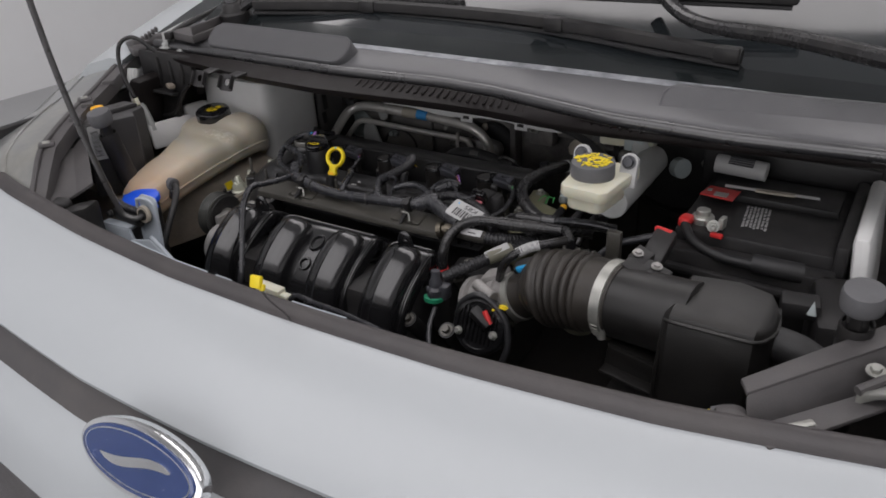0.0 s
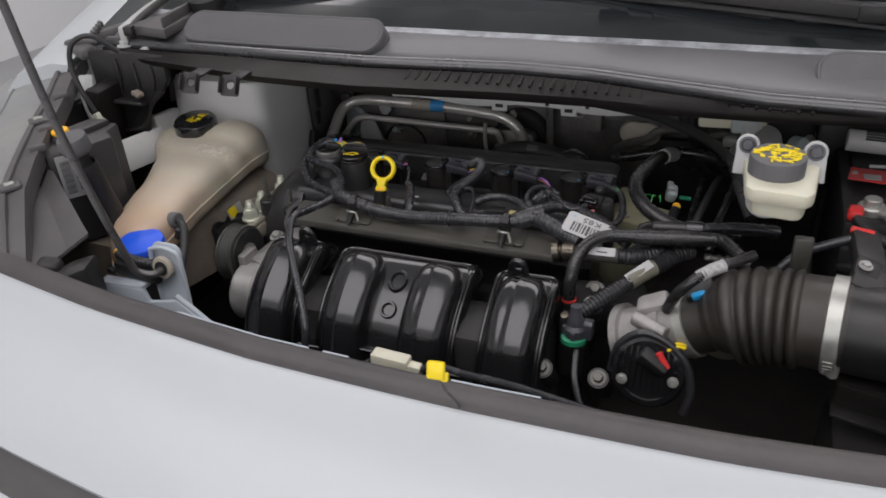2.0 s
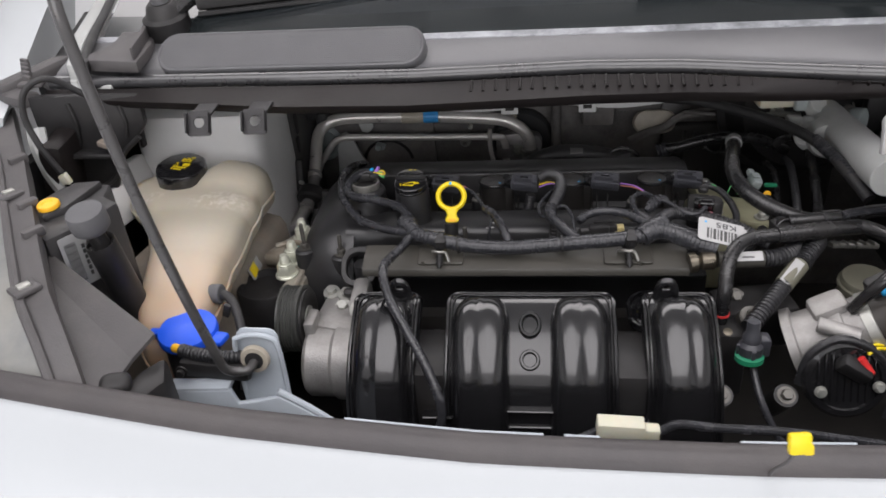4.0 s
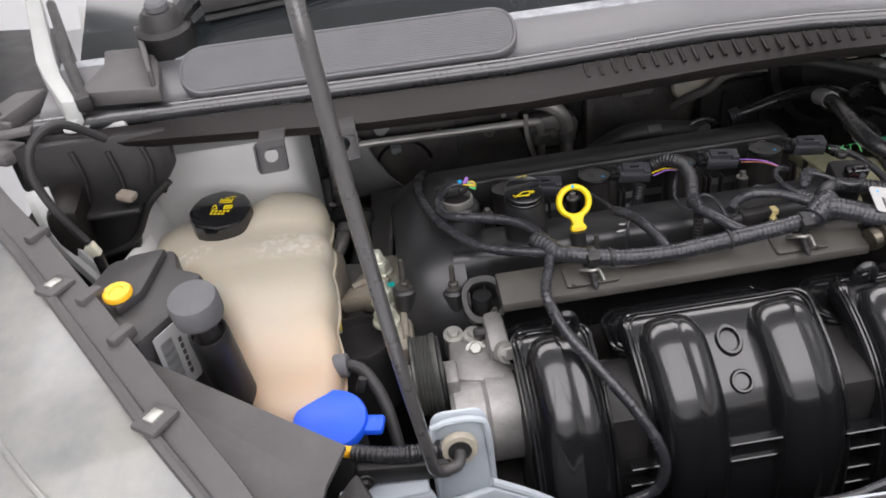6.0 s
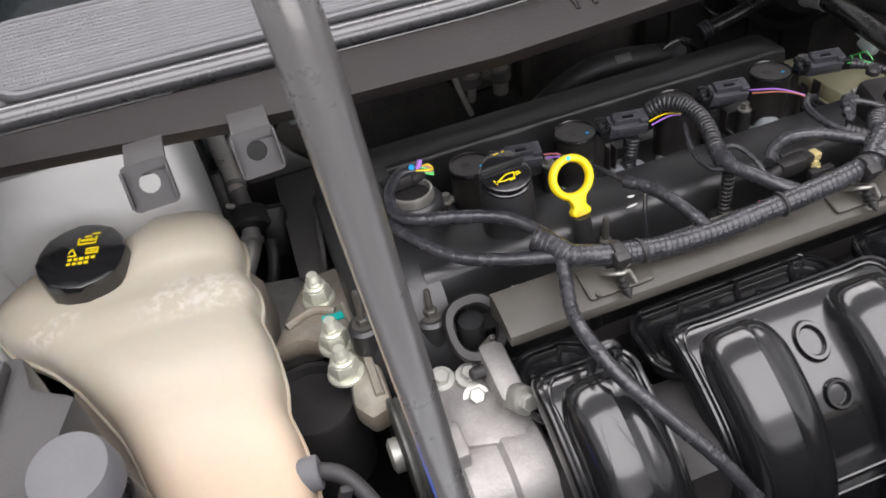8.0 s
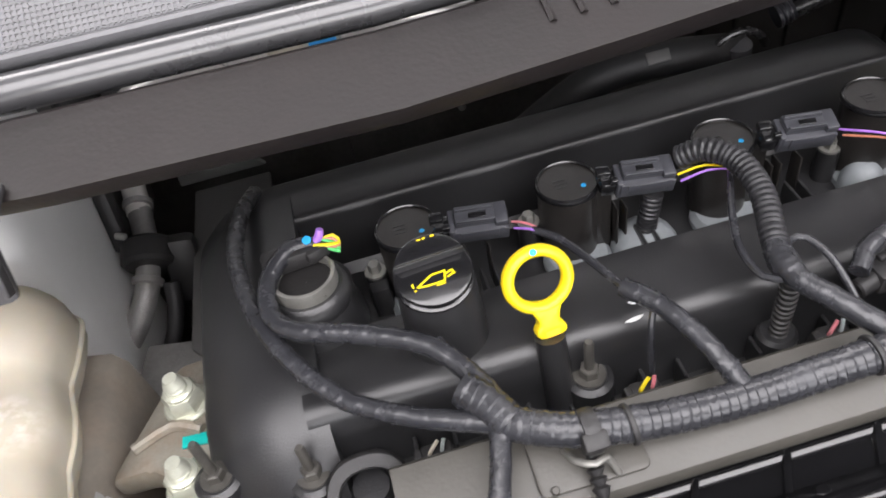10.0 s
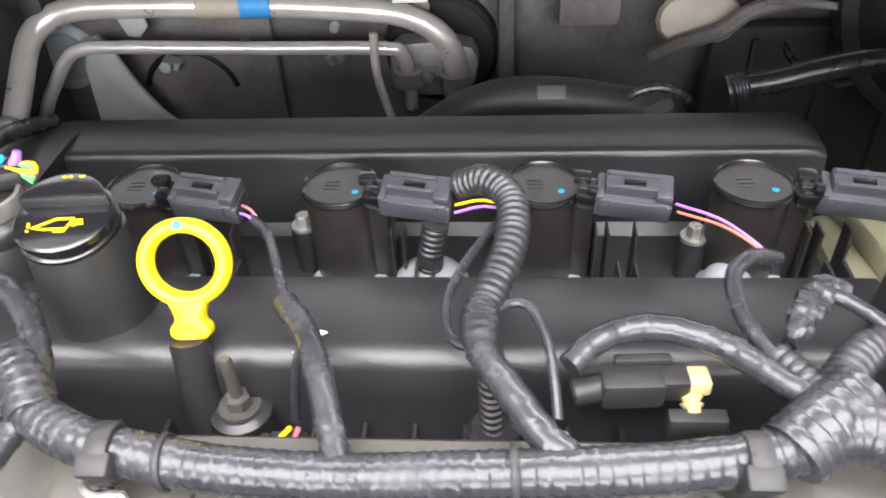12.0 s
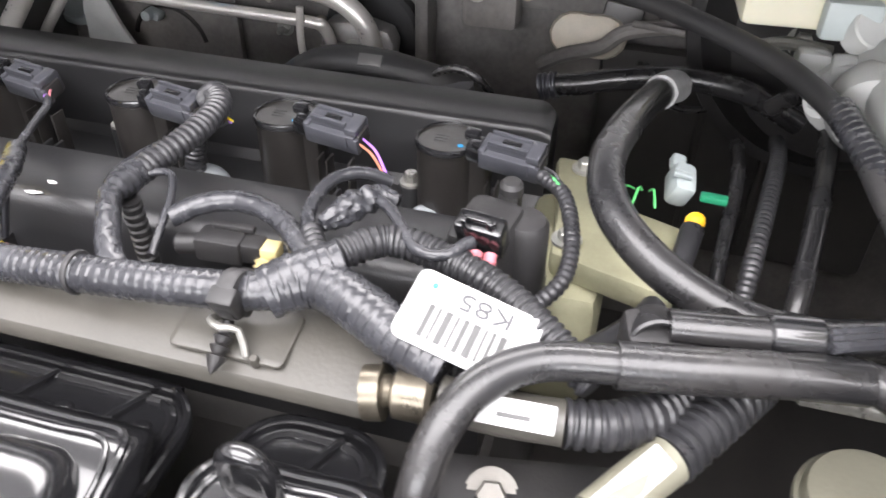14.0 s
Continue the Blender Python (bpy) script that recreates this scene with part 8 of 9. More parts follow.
# raw casting at the end of the head with a grey plug
cs = thing("coolant_outlet", (0.375, 0.0, 0.90), "olive raw aluminium coolant outlet casting", "casting")
bm = bmesh.new()
prism(bm, [(0.333, 0.062), (0.362, 0.060), (0.372, 0.02), (0.412, 0.005), (0.416, -0.018), (0.406, -0.055), (0.345, -0.036), (0.343, 0.0)], 0.90, 0.916, 0.004)
box(bm, (0.35, 0.0, 0.86), (0.05, 0.1, 0.08), bevel=0.01)
part("casting", bm, M["olive"], cs)
for p in ((0.352, -0.025, 0.9165), (0.40, -0.04, 0.9165), (0.352, 0.048, 0.9165)):
    bm = bmesh.new()
    hexbolt(bm, p, (0, 0, 1), 0.005, 0.005, 0.008)
    part("bolt", bm, M["zinc"], cs)
pg = thing("temperature_plug", (0.41, 0.02, 0.93), "pale grey temperature sensor plug with green and yellow wires", "plug")
bm = bmesh.new()
box(bm, (0.404, 0.022, 0.932), (0.013, 0.020, 0.017), (20, 15, 10), 0.004)
box(bm, (0.401, 0.032, 0.939), (0.008, 0.009, 0.007), (20, 15, 10), 0.002)
for k in range(3):
    box(bm, (0.404, 0.015 + 0.007 * k, 0.9415 - 0.0015 * k), (0.010, 0.002, 0.003), (20, 15, 10), 0.0006)
part("plug_body", bm, M["palegrey"], pg)
bm = bmesh.new()
lathe(bm, [(0.005, 0), (0.0055, 0.002), (0.004, 0.004), (0.0002, 0.005)], (0.413, -0.002, 0.926), (0.3, -1, 0.3), 14)
part("yellow_seal", bm, M["amber"], pg, "yellow seal")
bm = bmesh.new()
box(bm, (0.422, 0.016, 0.930), (0.014, 0.006, 0.004), (0, 0, -4), 0.001)
part("green_tab", bm, M["greenplug"], pg, "green tab")
for d in ((0.0, 0.0), (0.004, 0.002), (-0.004, 0.001)):
    wire("green_wire", [(0.385 + d[0], 0.02, 0.926), (0.383 + d[0] * 2, 0.012, 0.932), (0.381 + d[0] * 3, 0.004, 0.924 + d[1])], 0.0007, M["green"], "", 6, pg)
bm = bmesh.new()
tube(bm, [(0.413, -0.006, 0.924), (0.408, -0.03, 0.915), (0.395, -0.06, 0.905), (0.37, -0.09, 0.90)], 0.006, 12)
part("lead", bm, M["corr"], pg)
# thin hoses to the right
for pts, r, k in ((([(0.459, 0.10, 0.925), (0.455, 0.06, 0.935), (0.449, 0.02, 0.933), (0.441, -0.03, 0.925), (0.436, -0.06, 0.91)]), 0.0045, "corr"), (([(0.455, 0.135, 0.93), (0.470, 0.125, 0.945), (0.481, 0.09, 0.945), (0.475, 0.03, 0.935), (0.465, -0.03, 0.92), (0.46, -0.06, 0.90)]), 0.0056, "hose"), (([(0.437, 0.10, 0.92), (0.436, 0.05, 0.925), (0.432, 0.01, 0.905), (0.43, -0.03, 0.88)]), 0.0042, "hose")):
    b = bmesh.new()
    tube(b, pts, r, 12, 0.001 if k == "corr" else 0.005, ribbed(0.0036, 0.14) if k == "corr" else None)
    solo("small_hose", b, M[k], "thin black hose near the brake unit", "hose", "small hoses")
b = bmesh.new()
tube(b, [(0.26, 0.19, 0.985), (0.335, 0.158, 0.988), (0.372, 0.137, 0.988), (0.422, 0.098, 0.985), (0.452, 0.065, 0.982), (0.474, 0.02, 0.978), (0.486, -0.03, 0.97), (0.50, -0.07, 0.955)], 0.0064, 16)
s = solo("vacuum_hose", b, M["rubber"], "black vacuum hose curving past the brake unit", "hose")
b = bmesh.new()
tube(b, [(0.470, 0.035, 0.980), (0.481, -0.005, 0.975), (0.49, -0.04, 0.967)], 0.0072, 14, 0.001, ribbed(0.005, 0.06))
part("sleeve", b, M["tape"], s)

# brake unit
mc = thing("brake_cylinder", (0.50, 0.08, 0.97), "bare cast brake master cylinder", "brake cylinder")
bm = bmesh.new()
cyl(bm, (0.505, 0.12, 0.975), (0.513, -0.08, 0.985), 0.022)
lathe(bm, [(0.024, 0), (0.025, 0.004), (0.025, 0.02), (0.02, 0.03), (0.0002, 0.031)], (0.500, 0.08, 0.967), (-0.3, -1, 0.1), 28)
cyl(bm, (0.475, 0.10, 0.972), (0.50, 0.095, 0.975), 0.011)
cyl(bm, (0.485, 0.11, 0.99), (0.49, 0.10, 1.0), 0.012)
box(bm, (0.465, 0.105, 0.976), (0.02, 0.016, 0.014), bevel=0.005)
lathe(bm, [(0.018, 0), (0.021, 0.004), (0.021, 0.022), (0.016, 0.028), (0.0002, 0.029)], (0.492, 0.105, 0.955), (-0.5, -1, 0.5), 24)
hexbolt(bm, (0.470, 0.075, 0.965), (-0.6, -1, 0.6), 0.006, 0.007, 0.009)
part("casting", bm, M["hingegrey"], mc)
bm = bmesh.new()
tube(bm, [(0.475, 0.115, 0.978), (0.455, 0.13, 0.975), (0.44, 0.16, 0.96)], 0.004, 10)
part("brake_pipe", bm, M["zinc"], mc)
bm = bmesh.new()
box(bm, (0.462, 0.135, 1.005), (0.085, 0.05, 0.030), (0, 0, 4), 0.005)
cbx = solo("cream_box", bm, M["ivory"], "cream plastic box above the brake cylinder", "box")
bm = bmesh.new()
box(bm, (0.478, 0.107, 1.0), (0.03, 0.012, 0.022), (0, 0, 4), 0.003)
part("grey_plug", bm, M["palegrey"], cbx, "pale grey plug")
sv = bmesh.new()
lathe(sv, [(0.02, 0), (0.09, 0.01), (0.115, 0.04), (0.118, 0.07), (0.112, 0.09)], (0.52, 0.20, 0.95), (0, 1, 0), 40)
svo = solo("brake_servo", sv, M["black"], "large round black brake servo", "brake servo")
sv = bmesh.new()
lathe(sv, [(0.114, 0), (0.121, 0.002), (0.122, 0.006), (0.121, 0.010), (0.114, 0.012)], (0.52, 0.235, 0.95), (0, 1, 0), 40)
part("crimped_rim", sv, M["black"], svo)
for dx in (-0.045, 0.045):
    sv = bmesh.new()
    hexbolt(sv, (0.52 + dx, 0.206, 0.95), (0, -1, 0), 0.007, 0.007, 0.011, 0.008)
    part("stud_nut", sv, M["zinc"], svo, "zinc nut")
bz = bmesh.new()
cyl(bz, (0.541, 0.123, 0.968), (0.553, 0.113, 0.970), 0.015)
solo("servo_valve", bz, M["palegrey"], "pale round valve beside the brake servo", "valve")

rs = thing("brake_reservoir", (0.52, -0.16, 1.03), "ivory brake fluid reservoir with a yellow-marked black cap", "brake reservoir")
bm = bmesh.new()
prism(bm, [(0.494, -0.198), (0.542, -0.203), (0.549, -0.194), (0.557, -0.11), (0.552, -0.095), (0.486, -0.105), (0.483, -0.112), (0.488, -0.190)], 1.037, 1.052, 0.004)
prism(bm, [(0.500, -0.192), (0.537, -0.196), (0.543, -0.188), (0.549, -0.132), (0.494, -0.126), (0.494, -0.184)], 1.020, 1.039, 0.005)
part("reservoir_body", bm, M["ivory"], rs)
for x, y in ((0.4855, -0.1175), (0.5485, -0.1225)):
    b = bmesh.new()
    m = frame_at((x, y, 1.063), (1, 0, 0), (0, -1, 0.35))
    out = [(0.0112 * math.cos(a), 0.0112 * math.sin(a)) for a in span(radians(-20), radians(200), 16)] + [(-0.0115, -0.03), (0.0115, -0.03)]
    prism(b, out, -0.004, 0.004, 0.0015, m)
    e = part("ear", b, M["white"], rs, "white mounting ear")
    b = bmesh.new()
    t = bmesh.new()
    lathe(t, [(0.0085, 0.004), (0.0085, 0.0055), (0.006, 0.0055), (0.005, 0.009), (0.0002, 0.009)], n=20)
    merged(b, t, m)
    part("bolt", b, M["conn"], e, "dark bolt")
bm = bmesh.new()
lathe(bm, [(0.0252, 0), (0.0262, 0.001), (0.0262, 0.017), (0.0254, 0.019), (0.0235, 0.0195), (0.0002, 0.0195)], (0.514, -0.154, 1.0515), (0, -0.05, 1), 44)
cp = part("cap", bm, M["capgrey"], rs, "black screw cap")
bm = bmesh.new()
rg = random.Random(7)
CPM = axis_matrix((0.514, -0.154, 1.071), (0, -0.05, 1))
for i in range(70):
    a, r = rg.uniform(0, 6.28), 0.0195 * math.sqrt(rg.random())
    prism(bm, rounded(rg.uniform(0.004, 0.009), rg.uniform(0.0015, 0.0028), 0.0005, 2, 0, 0), 0.0001 + 0.00001 * i, 0.0007 + 0.00001 * i, 0, CPM @ pose(r * math.cos(a) * 1.1, r * math.sin(a), 0, 0, 0, rg.choice((0, 0, 90, 20, -25))))
part("warning_print", bm, M["yellow"], cp, "dense yellow warning print")
bm = bmesh.new()
box(bm, (0.55, -0.165, 0.965), (0.018, 0.01, 0.05), (0, 0, 0), 0.002)
solo("reservoir_strap", bm, M["plate"], "grey strap under the brake reservoir", "strap")

# ---- battery ----
bt = thing("battery", (0.69, 0.04, 0.80), "black car battery with red and printed labels", "battery")
bm = bmesh.new()
box(bm, (0.689, 0.045, 0.875), (0.19, 0.215, 0.175), bevel=0.006)
part("case", bm, M["black"], bt)
bm = bmesh.new()
box(bm, (0.69, 0.085, 0.966), (0.165, 0.075, 0.012), bevel=0.003)
part("vent_cover", bm, M["black"], bt)
bm = bmesh.new()
prism(bm, [(0.600, 0.028), (0.645, 0.022), (0.648, 0.058), (0.606, 0.062)], 0.9722, 0.9735, 0)
rl = part("red_label", bm, M["red"], bt, "red warning label")
bm = bmesh.new()
for x, y, w, h in ((0.627, 0.036, 0.018, 0.014), (0.609, 0.046, 0.006, 0.008)):
    prism(bm, rounded(w, h, 0.001, 2, x, y), 0.9735, 0.9742, 0)
part("print_patch", bm, M["white"], rl)
bm = bmesh.new()
rp_ = random.Random(12)
for i in range(7):
    y = 0.040 - 0.003 * rp_.random()
    while y > -0.028:
        w = rp_.uniform(0.003, 0.011)
        prism(bm, rounded(0.0028, w, 0.0003, 1, 0.664 + i * 0.0046 + 0.1 * (0.04 - y), y - w / 2), 0.9630, 0.9638, 0)
        y -= w + rp_.uniform(0.0015, 0.005)
tagged(part("white_print", bm, M["white"], bt, "rows of white print"), kind="stuff")
bm = bmesh.new()
tube(bm, [(0.625, 0.064, 0.976), (0.68, 0.068, 0.976), (0.745, 0.074, 0.975)], 0.0022, 8)
part("edge_scuff", bm, M["white"], bt, "pale scuffed edge")
bm = bmesh.new()
box(bm, (0.69, 0.066, 0.9765), (0.05, 0.010, 0.003), (0, 0, 4), 0.001)
part("sticker_edge", bm, M["foil"], bt, "torn sticker")
tm = thing("battery_terminal", (0.63, -0.05, 0.96), "pale metal battery clamp with a red boot", "battery clamp")
bm = bmesh.new()
cyl(bm, (0.622, -0.035, 0.955), (0.622, -0.035, 0.980), 0.009)
lathe(bm, [(0.014, 0.0), (0.0145, 0.002), (0.0145, 0.008), (0.013, 0.010), (0.0095, 0.010)], (0.622, -0.035, 0.962), (0, 0, 1), 24)
box(bm, (0.638, -0.047, 0.967), (0.026, 0.014, 0.009), (0, 0, -30), 0.003)
box(bm, (0.650, -0.050, 0.973), (0.007, 0.014, 0.016), (0, 0, -8), 0.002)
hexbolt(bm, (0.641, -0.058, 0.970), (0.2, -1, 0.3), 0.0055, 0.007, 0.008, 0.008)
part("clamp", bm, M["zinc"], tm, "pale metal clamp")
bm = bmesh.new()
box(bm, (0.605, -0.052, 0.968), (0.016, 0.022, 0.014), (0, 0, -8), 0.005)
part("red_boot", bm, M["red"], tm, "red plastic boot")
bm = bmesh.new()
box(bm, (0.648, -0.066, 0.962), (0.016, 0.008, 0.006), (0, 0, -8), 0.002)
part("red_tab", bm, M["red"], tm, "red tab")
bm = bmesh.new()
tube(bm, [(0.606, -0.06, 0.966), (0.625, -0.085, 0.958), (0.66, -0.10, 0.952), (0.70, -0.10, 0.95), (0.75, -0.095, 0.945)], 0.006, 12)
part("cable", bm, M["rubber"], tm)
bm = bmesh.new()
tube(bm, [(0.70, -0.098, 0.951), (0.725, -0.098, 0.951), (0.755, -0.092, 0.948)], 0.012, 14)
part("cable_boot", bm, M["rubber"], tm)
tr = thing("battery_tray", (0.69, 0.03, 0.85), "black plastic tray round the battery", "tray")
for nm, c_, s_, r_ in (("front_wall", (0.69, -0.085, 0.90), (0.20, 0.03, 0.10), 0), ("front_lip", (0.69, -0.106, 0.925), (0.2, 0.012, 0.012), -3), ("side_wall", (0.79, 0.04, 0.93), (0.015, 0.22, 0.10), 0), ("rear_wall", (0.69, 0.165, 0.965), (0.24, 0.02, 0.06), 0)):
    bm = bmesh.new()
    box(bm, c_, s_, (0, 0, r_), 0.005)
    part(nm, bm, M["black"], tr)
st = bmesh.new()
cyl(st, (0.600, 0.108, 0.990), (0.670, 0.106, 0.988), 0.0135, n=24)
s = solo("printed_roll", st, M["white"], "white printed roll label above the battery", "label roll")
b = bmesh.new()
for i in range(4):
    prism(b, rounded(0.034, 0.0022, 0.0003, 1, 0.002, -0.005 + 0.0036 * i), 0.0130, 0.0142, 0, frame_at((0.634, 0.107, 0.989), (1, -0.03, -0.03), (0, -0.75, 1)))
part("print_lines", b, M["ink"], s)
b = bmesh.new()
box(b, (0.815, 0.02, 0.93), (0.02, 0.2, 0.14), (0, -6, 0), 0.01)
solo("inner_wing", b, M["bay"], "white painted inner wing beside the battery", "inner wing", kind="structure")
b = bmesh.new()
box(b, (0.80, -0.14, 0.90), (0.05, 0.12, 0.10), (0, 0, 10), 0.01)
box(b, (0.765, -0.17, 0.95), (0.04, 0.03, 0.02), (0, 0, 10), 0.004)
solo("side_bracket", b, M["black"], "black bracket beside the air box", "bracket")
b = bmesh.new()
prism(b, [(-0.004, 0.0), (0.006, 0.0), (0.001, 0.016)], -0.002, 0.002, 0.001, frame_at((0.78, -0.22, 0.97), (1, 0, 0), (0, -1, 0.4)))
solo("warning_tab", b, M["palegrey"], "small pale triangular tab", "tab")

# ---- throttle, intake boot and air box ----
# centre line from the throttle through the boot to the air box
BC = spline([(0.385, -0.222, 0.868), (0.415, -0.226, 0.883), (0.44, -0.230, 0.898), (0.47, -0.234, 0.917), (0.495, -0.237, 0.932), (0.52, -0.239, 0.940), (0.545, -0.242, 0.944), (0.575, -0.246, 0.947), (0.61, -0.251, 0.949), (0.68, -0.258, 0.952)], 0.001)


def boot_at(x):
    i = min(range(1, len(BC) - 1), key=lambda k: abs(BC[k].x - x))
    return BC[i], (BC[i + 1] - BC[i - 1]).normalized()


def boot_run(bm, x0, x1, radius, n=44):
    """A round skin along the centre line between two places; radius(x) in metres."""
    C = [p for p in BC if x0 <= p.x <= x1]
    rings = []
    for k, p in enumerate(C):
        t = (C[min(k + 1, len(C) - 1)] - C[max(k - 1, 0)]).normalized()
        u = Vector((0, 0, 1))
        u = (u - t * u.dot(t)).normalized()
        v = t.cross(u)
        r = radius(p.x)
        rings.append([p + (u * math.cos(a) + v * math.sin(a)) * r for a in span(0, 2 * math.pi, n + 1)[:-1]])
    return loft(bm, rings)


tb = thing("throttle", (0.42, -0.225, 0.88), "cast aluminium throttle body with a black actuator", "throttle")
bm = bmesh.new()
boot_run(bm, 0.392, 0.455, lambda x: 0.039 if x < 0.400 else (0.033 if x < 0.440 else 0.0300), 36)
part("casting", bm, M["cast"], tb, "rough cast alloy")
bm = bmesh.new()
box(bm, (0.418, -0.222, 0.921), (0.034, 0.03, 0.016), (0, -25, 4), 0.006)
part("cast_lug", bm, M["cast"], tb)
bm = bmesh.new()
cyl(bm, (0.402, -0.246, 0.918), (0.436, -0.262, 0.916), 0.0075)
part("cast_spigot", bm, M["cast"], tb)
ax2 = Vector((-0.05, -1, 0.45))
pc = Vector((0.424, -0.268, 0.876))
m = axis_matrix(pc, ax2)
bm = bmesh.new()
lathe(bm, [(0.034, -0.02), (0.036, 0), (0.038, 0.004), (0.038, 0.010), (0.035, 0.014), (0.030, 0.015), (0.029, 0.012), (0.0002, 0.012)], pc, ax2, 36)
act = part("actuator_cover", bm, M["gloss"], tb, "ribbed black actuator cover")
for i in range(9):
    bm = bmesh.new()
    t = bmesh.new()
    box(t, (-0.024 + 0.006 * i, 0, 0.0135), (0.0015, 0.045, 0.003), bevel=0.0003)
    merged(bm, t, m)
    part("rib", bm, M["gloss"], act)
bm = bmesh.new()
box(bm, (0.428, -0.281, 0.894), (0.030, 0.014, 0.016), (20, 30, -10), 0.003)
part("actuator_plug", bm, M["black"], act)
bm = bmesh.new()
tube(bm, [(0.432, -0.279, 0.905), (0.437, -0.2815, 0.898), (0.442, -0.284, 0.891)], 0.0035, 10)
part("red_lock", bm, M["red"], act, "red locking tab")
for dy in (0.0, 0.005):
    bm = bmesh.new()
    tube(bm, [(0.440, -0.274 + dy, 0.905), (0.448, -0.270 + dy, 0.909), (0.456, -0.268 + dy, 0.907)], 0.0016, 8)
    part("yellow_wire", bm, M["yellow"], act, "yellow wire")
bm = bmesh.new()
tube(bm, [(0.386, -0.272, 0.868), (0.392, -0.268, 0.897), (0.412, -0.266, 0.915), (0.436, -0.268, 0.912), (0.458, -0.274, 0.894), (0.466, -0.284, 0.868), (0.462, -0.292, 0.845)], 0.0042, 10, 0.002, ribbed(0.005, 0.10))
part("lead_loop", bm, M["corr"], act)
for p in ((0.400, -0.289, 0.873), (0.449, -0.289, 0.880)):
    bm = bmesh.new()
    hexbolt(bm, p, ax2, 0.004, 0.004, 0.0055)
    part("screw", bm, M["zinc"], act, "bright screw")

bo = thing("intake_boot", (0.51, -0.238, 0.94), "dusty ribbed black rubber intake boot with a steel clamp band", "intake boot")


def bellows(x):
    if x < 0.476:
        return 0.0290
    if x < 0.494:
        return 0.0290 + 0.0120 * smooth_interp(x, [0.476, 0.485, 0.494], [0.0, 0.5, 1.0])
    if x < 0.555:
        u = ((x - 0.494) / 0.0102) % 1
        return 0.0410 + 0.0062 * max(0.0, math.sin(math.pi * u)) ** 0.6
    return 0.0435


bm = bmesh.new()
boot_run(bm, 0.448, 0.592, bellows)
part("bellows", bm, M["boot"], bo, "ribbed rubber bellows", 40)
c, ax = boot_at(0.582)
bm = bmesh.new()
lathe(bm, [(0.0440, -0.0065), (0.0460, -0.006), (0.0460, 0.006), (0.0440, 0.0065)], c, ax, 44)
band = part("clamp_band", bm, M["zinc"], bo, "bright worm-drive clamp band")
bm = bmesh.new()
box(bm, (0.583, -0.279, 0.938), (0.014, 0.012, 0.018), (40, -8, 0), 0.003)
part("screw_housing", bm, M["zinc"], band)
bm = bmesh.new()
cyl(bm, (0.583, -0.284, 0.953), (0.583, -0.283, 0.916), 0.0050)
part("clamp_screw", bm, M["zinc"], band)
mm = axis_matrix(c, ax)
for i in range(12):
    a = radians(195 + i * 7)
    t = bmesh.new()
    box(t, (0.0463 * math.cos(a), 0.0463 * math.sin(a), 0), (0.0012, 0.002, 0.008), (0, 0, math.degrees(a)), 0.0003, 1)
    part("thread_slot", merged(bmesh.new(), t, mm), M["zinc"], band)
c, ax = boot_at(0.4575)
bm = bmesh.new()
lathe(bm, [(0.0295, -0.005), (0.0315, -0.0045), (0.0315, 0.0045), (0.0295, 0.005)], c, ax, 44)
part("inner_band", bm, M["zinc"], bo, "narrow clamp band")
bm = bmesh.new()
box(bm, (0.462, -0.224, 0.947), (0.03, 0.022, 0.016), (10, -25, 10), 0.004)
ps = solo("boot_sensor", bm, M["black"], "small black sensor on the intake boot with a blue lock", "sensor")
bm = bmesh.new()
box(bm, (0.461, -0.236, 0.950), (0.014, 0.006, 0.009), (25, -25, 10), 0.002)
part("blue_lock", bm, M["dot"], ps, "blue lock tab")

ab = thing("air_box", (0.70, -0.27, 0.9), "dusty matt black plastic air filter box with an inlet duct", "air box")
bm = bmesh.new()
boot_run(bm, 0.588, 0.674, lambda x: 0.0420 + 0.001 * max(0, (x - 0.60) / 0.07))
part("duct", bm, M["airbox"], ab, "round inlet duct")
bm = bmesh.new()
rings = []
for x, yt, yb, zt in ((0.652, -0.222, -0.300, 0.978), (0.660, -0.214, -0.306, 0.986), (0.71, -0.210, -0.310, 0.988), (0.742, -0.217, -0.306, 0.986), (0.752, -0.232, -0.288, 0.980), (0.757, -0.240, -0.28, 0.972)):
    rings.append([(x, yt + 0.02, 0.80), (x, yt + 0.016, zt - 0.03), (x, yt, zt - 0.006), (x, yt - 0.006, zt), (x, yb + 0.012, zt - 0.001), (x, yb + 0.003, zt - 0.005), (x, yb - 0.001, zt - 0.014), (x, yb - 0.008, 0.90), (x, yb - 0.016, 0.80)])
loft(bm, rings)
lid = part("lid", bm, M["airbox"], ab, "matt black lid", 30)
rim = [(0.655, -0.300, 0.973), (0.664, -0.308, 0.977), (0.71, -0.311, 0.979), (0.742, -0.307, 0.977), (0.752, -0.290, 0.973), (0.757, -0.262, 0.970), (0.752, -0.230, 0.974)]
part("lid_rim", tube(bmesh.new(), rim, 0.0022, 8, 0.006), M["airbox"], lid)
part("lid_joint", tube(bmesh.new(), [(0.655, -0.300, 0.972), (0.6535, -0.306, 0.94), (0.653, -0.312, 0.90), (0.653, -0.318, 0.85)], 0.0022, 8, 0.006), M["airbox"], lid)
for nm, c_, s_ in (("ledge_top", (0.620, -0.268, 0.903), (0.062, 0.024, 0.005)), ("ledge_front", (0.620, -0.280, 0.890), (0.064, 0.006, 0.026)), ("ledge_foot", (0.620, -0.288, 0.878), (0.066, 0.022, 0.004))):
    bm = bmesh.new()
    box(bm, c_, s_, (0, 6, -6), 0.0018)
    part(nm, bm, M["airbox"], ab)
bm = bmesh.new()
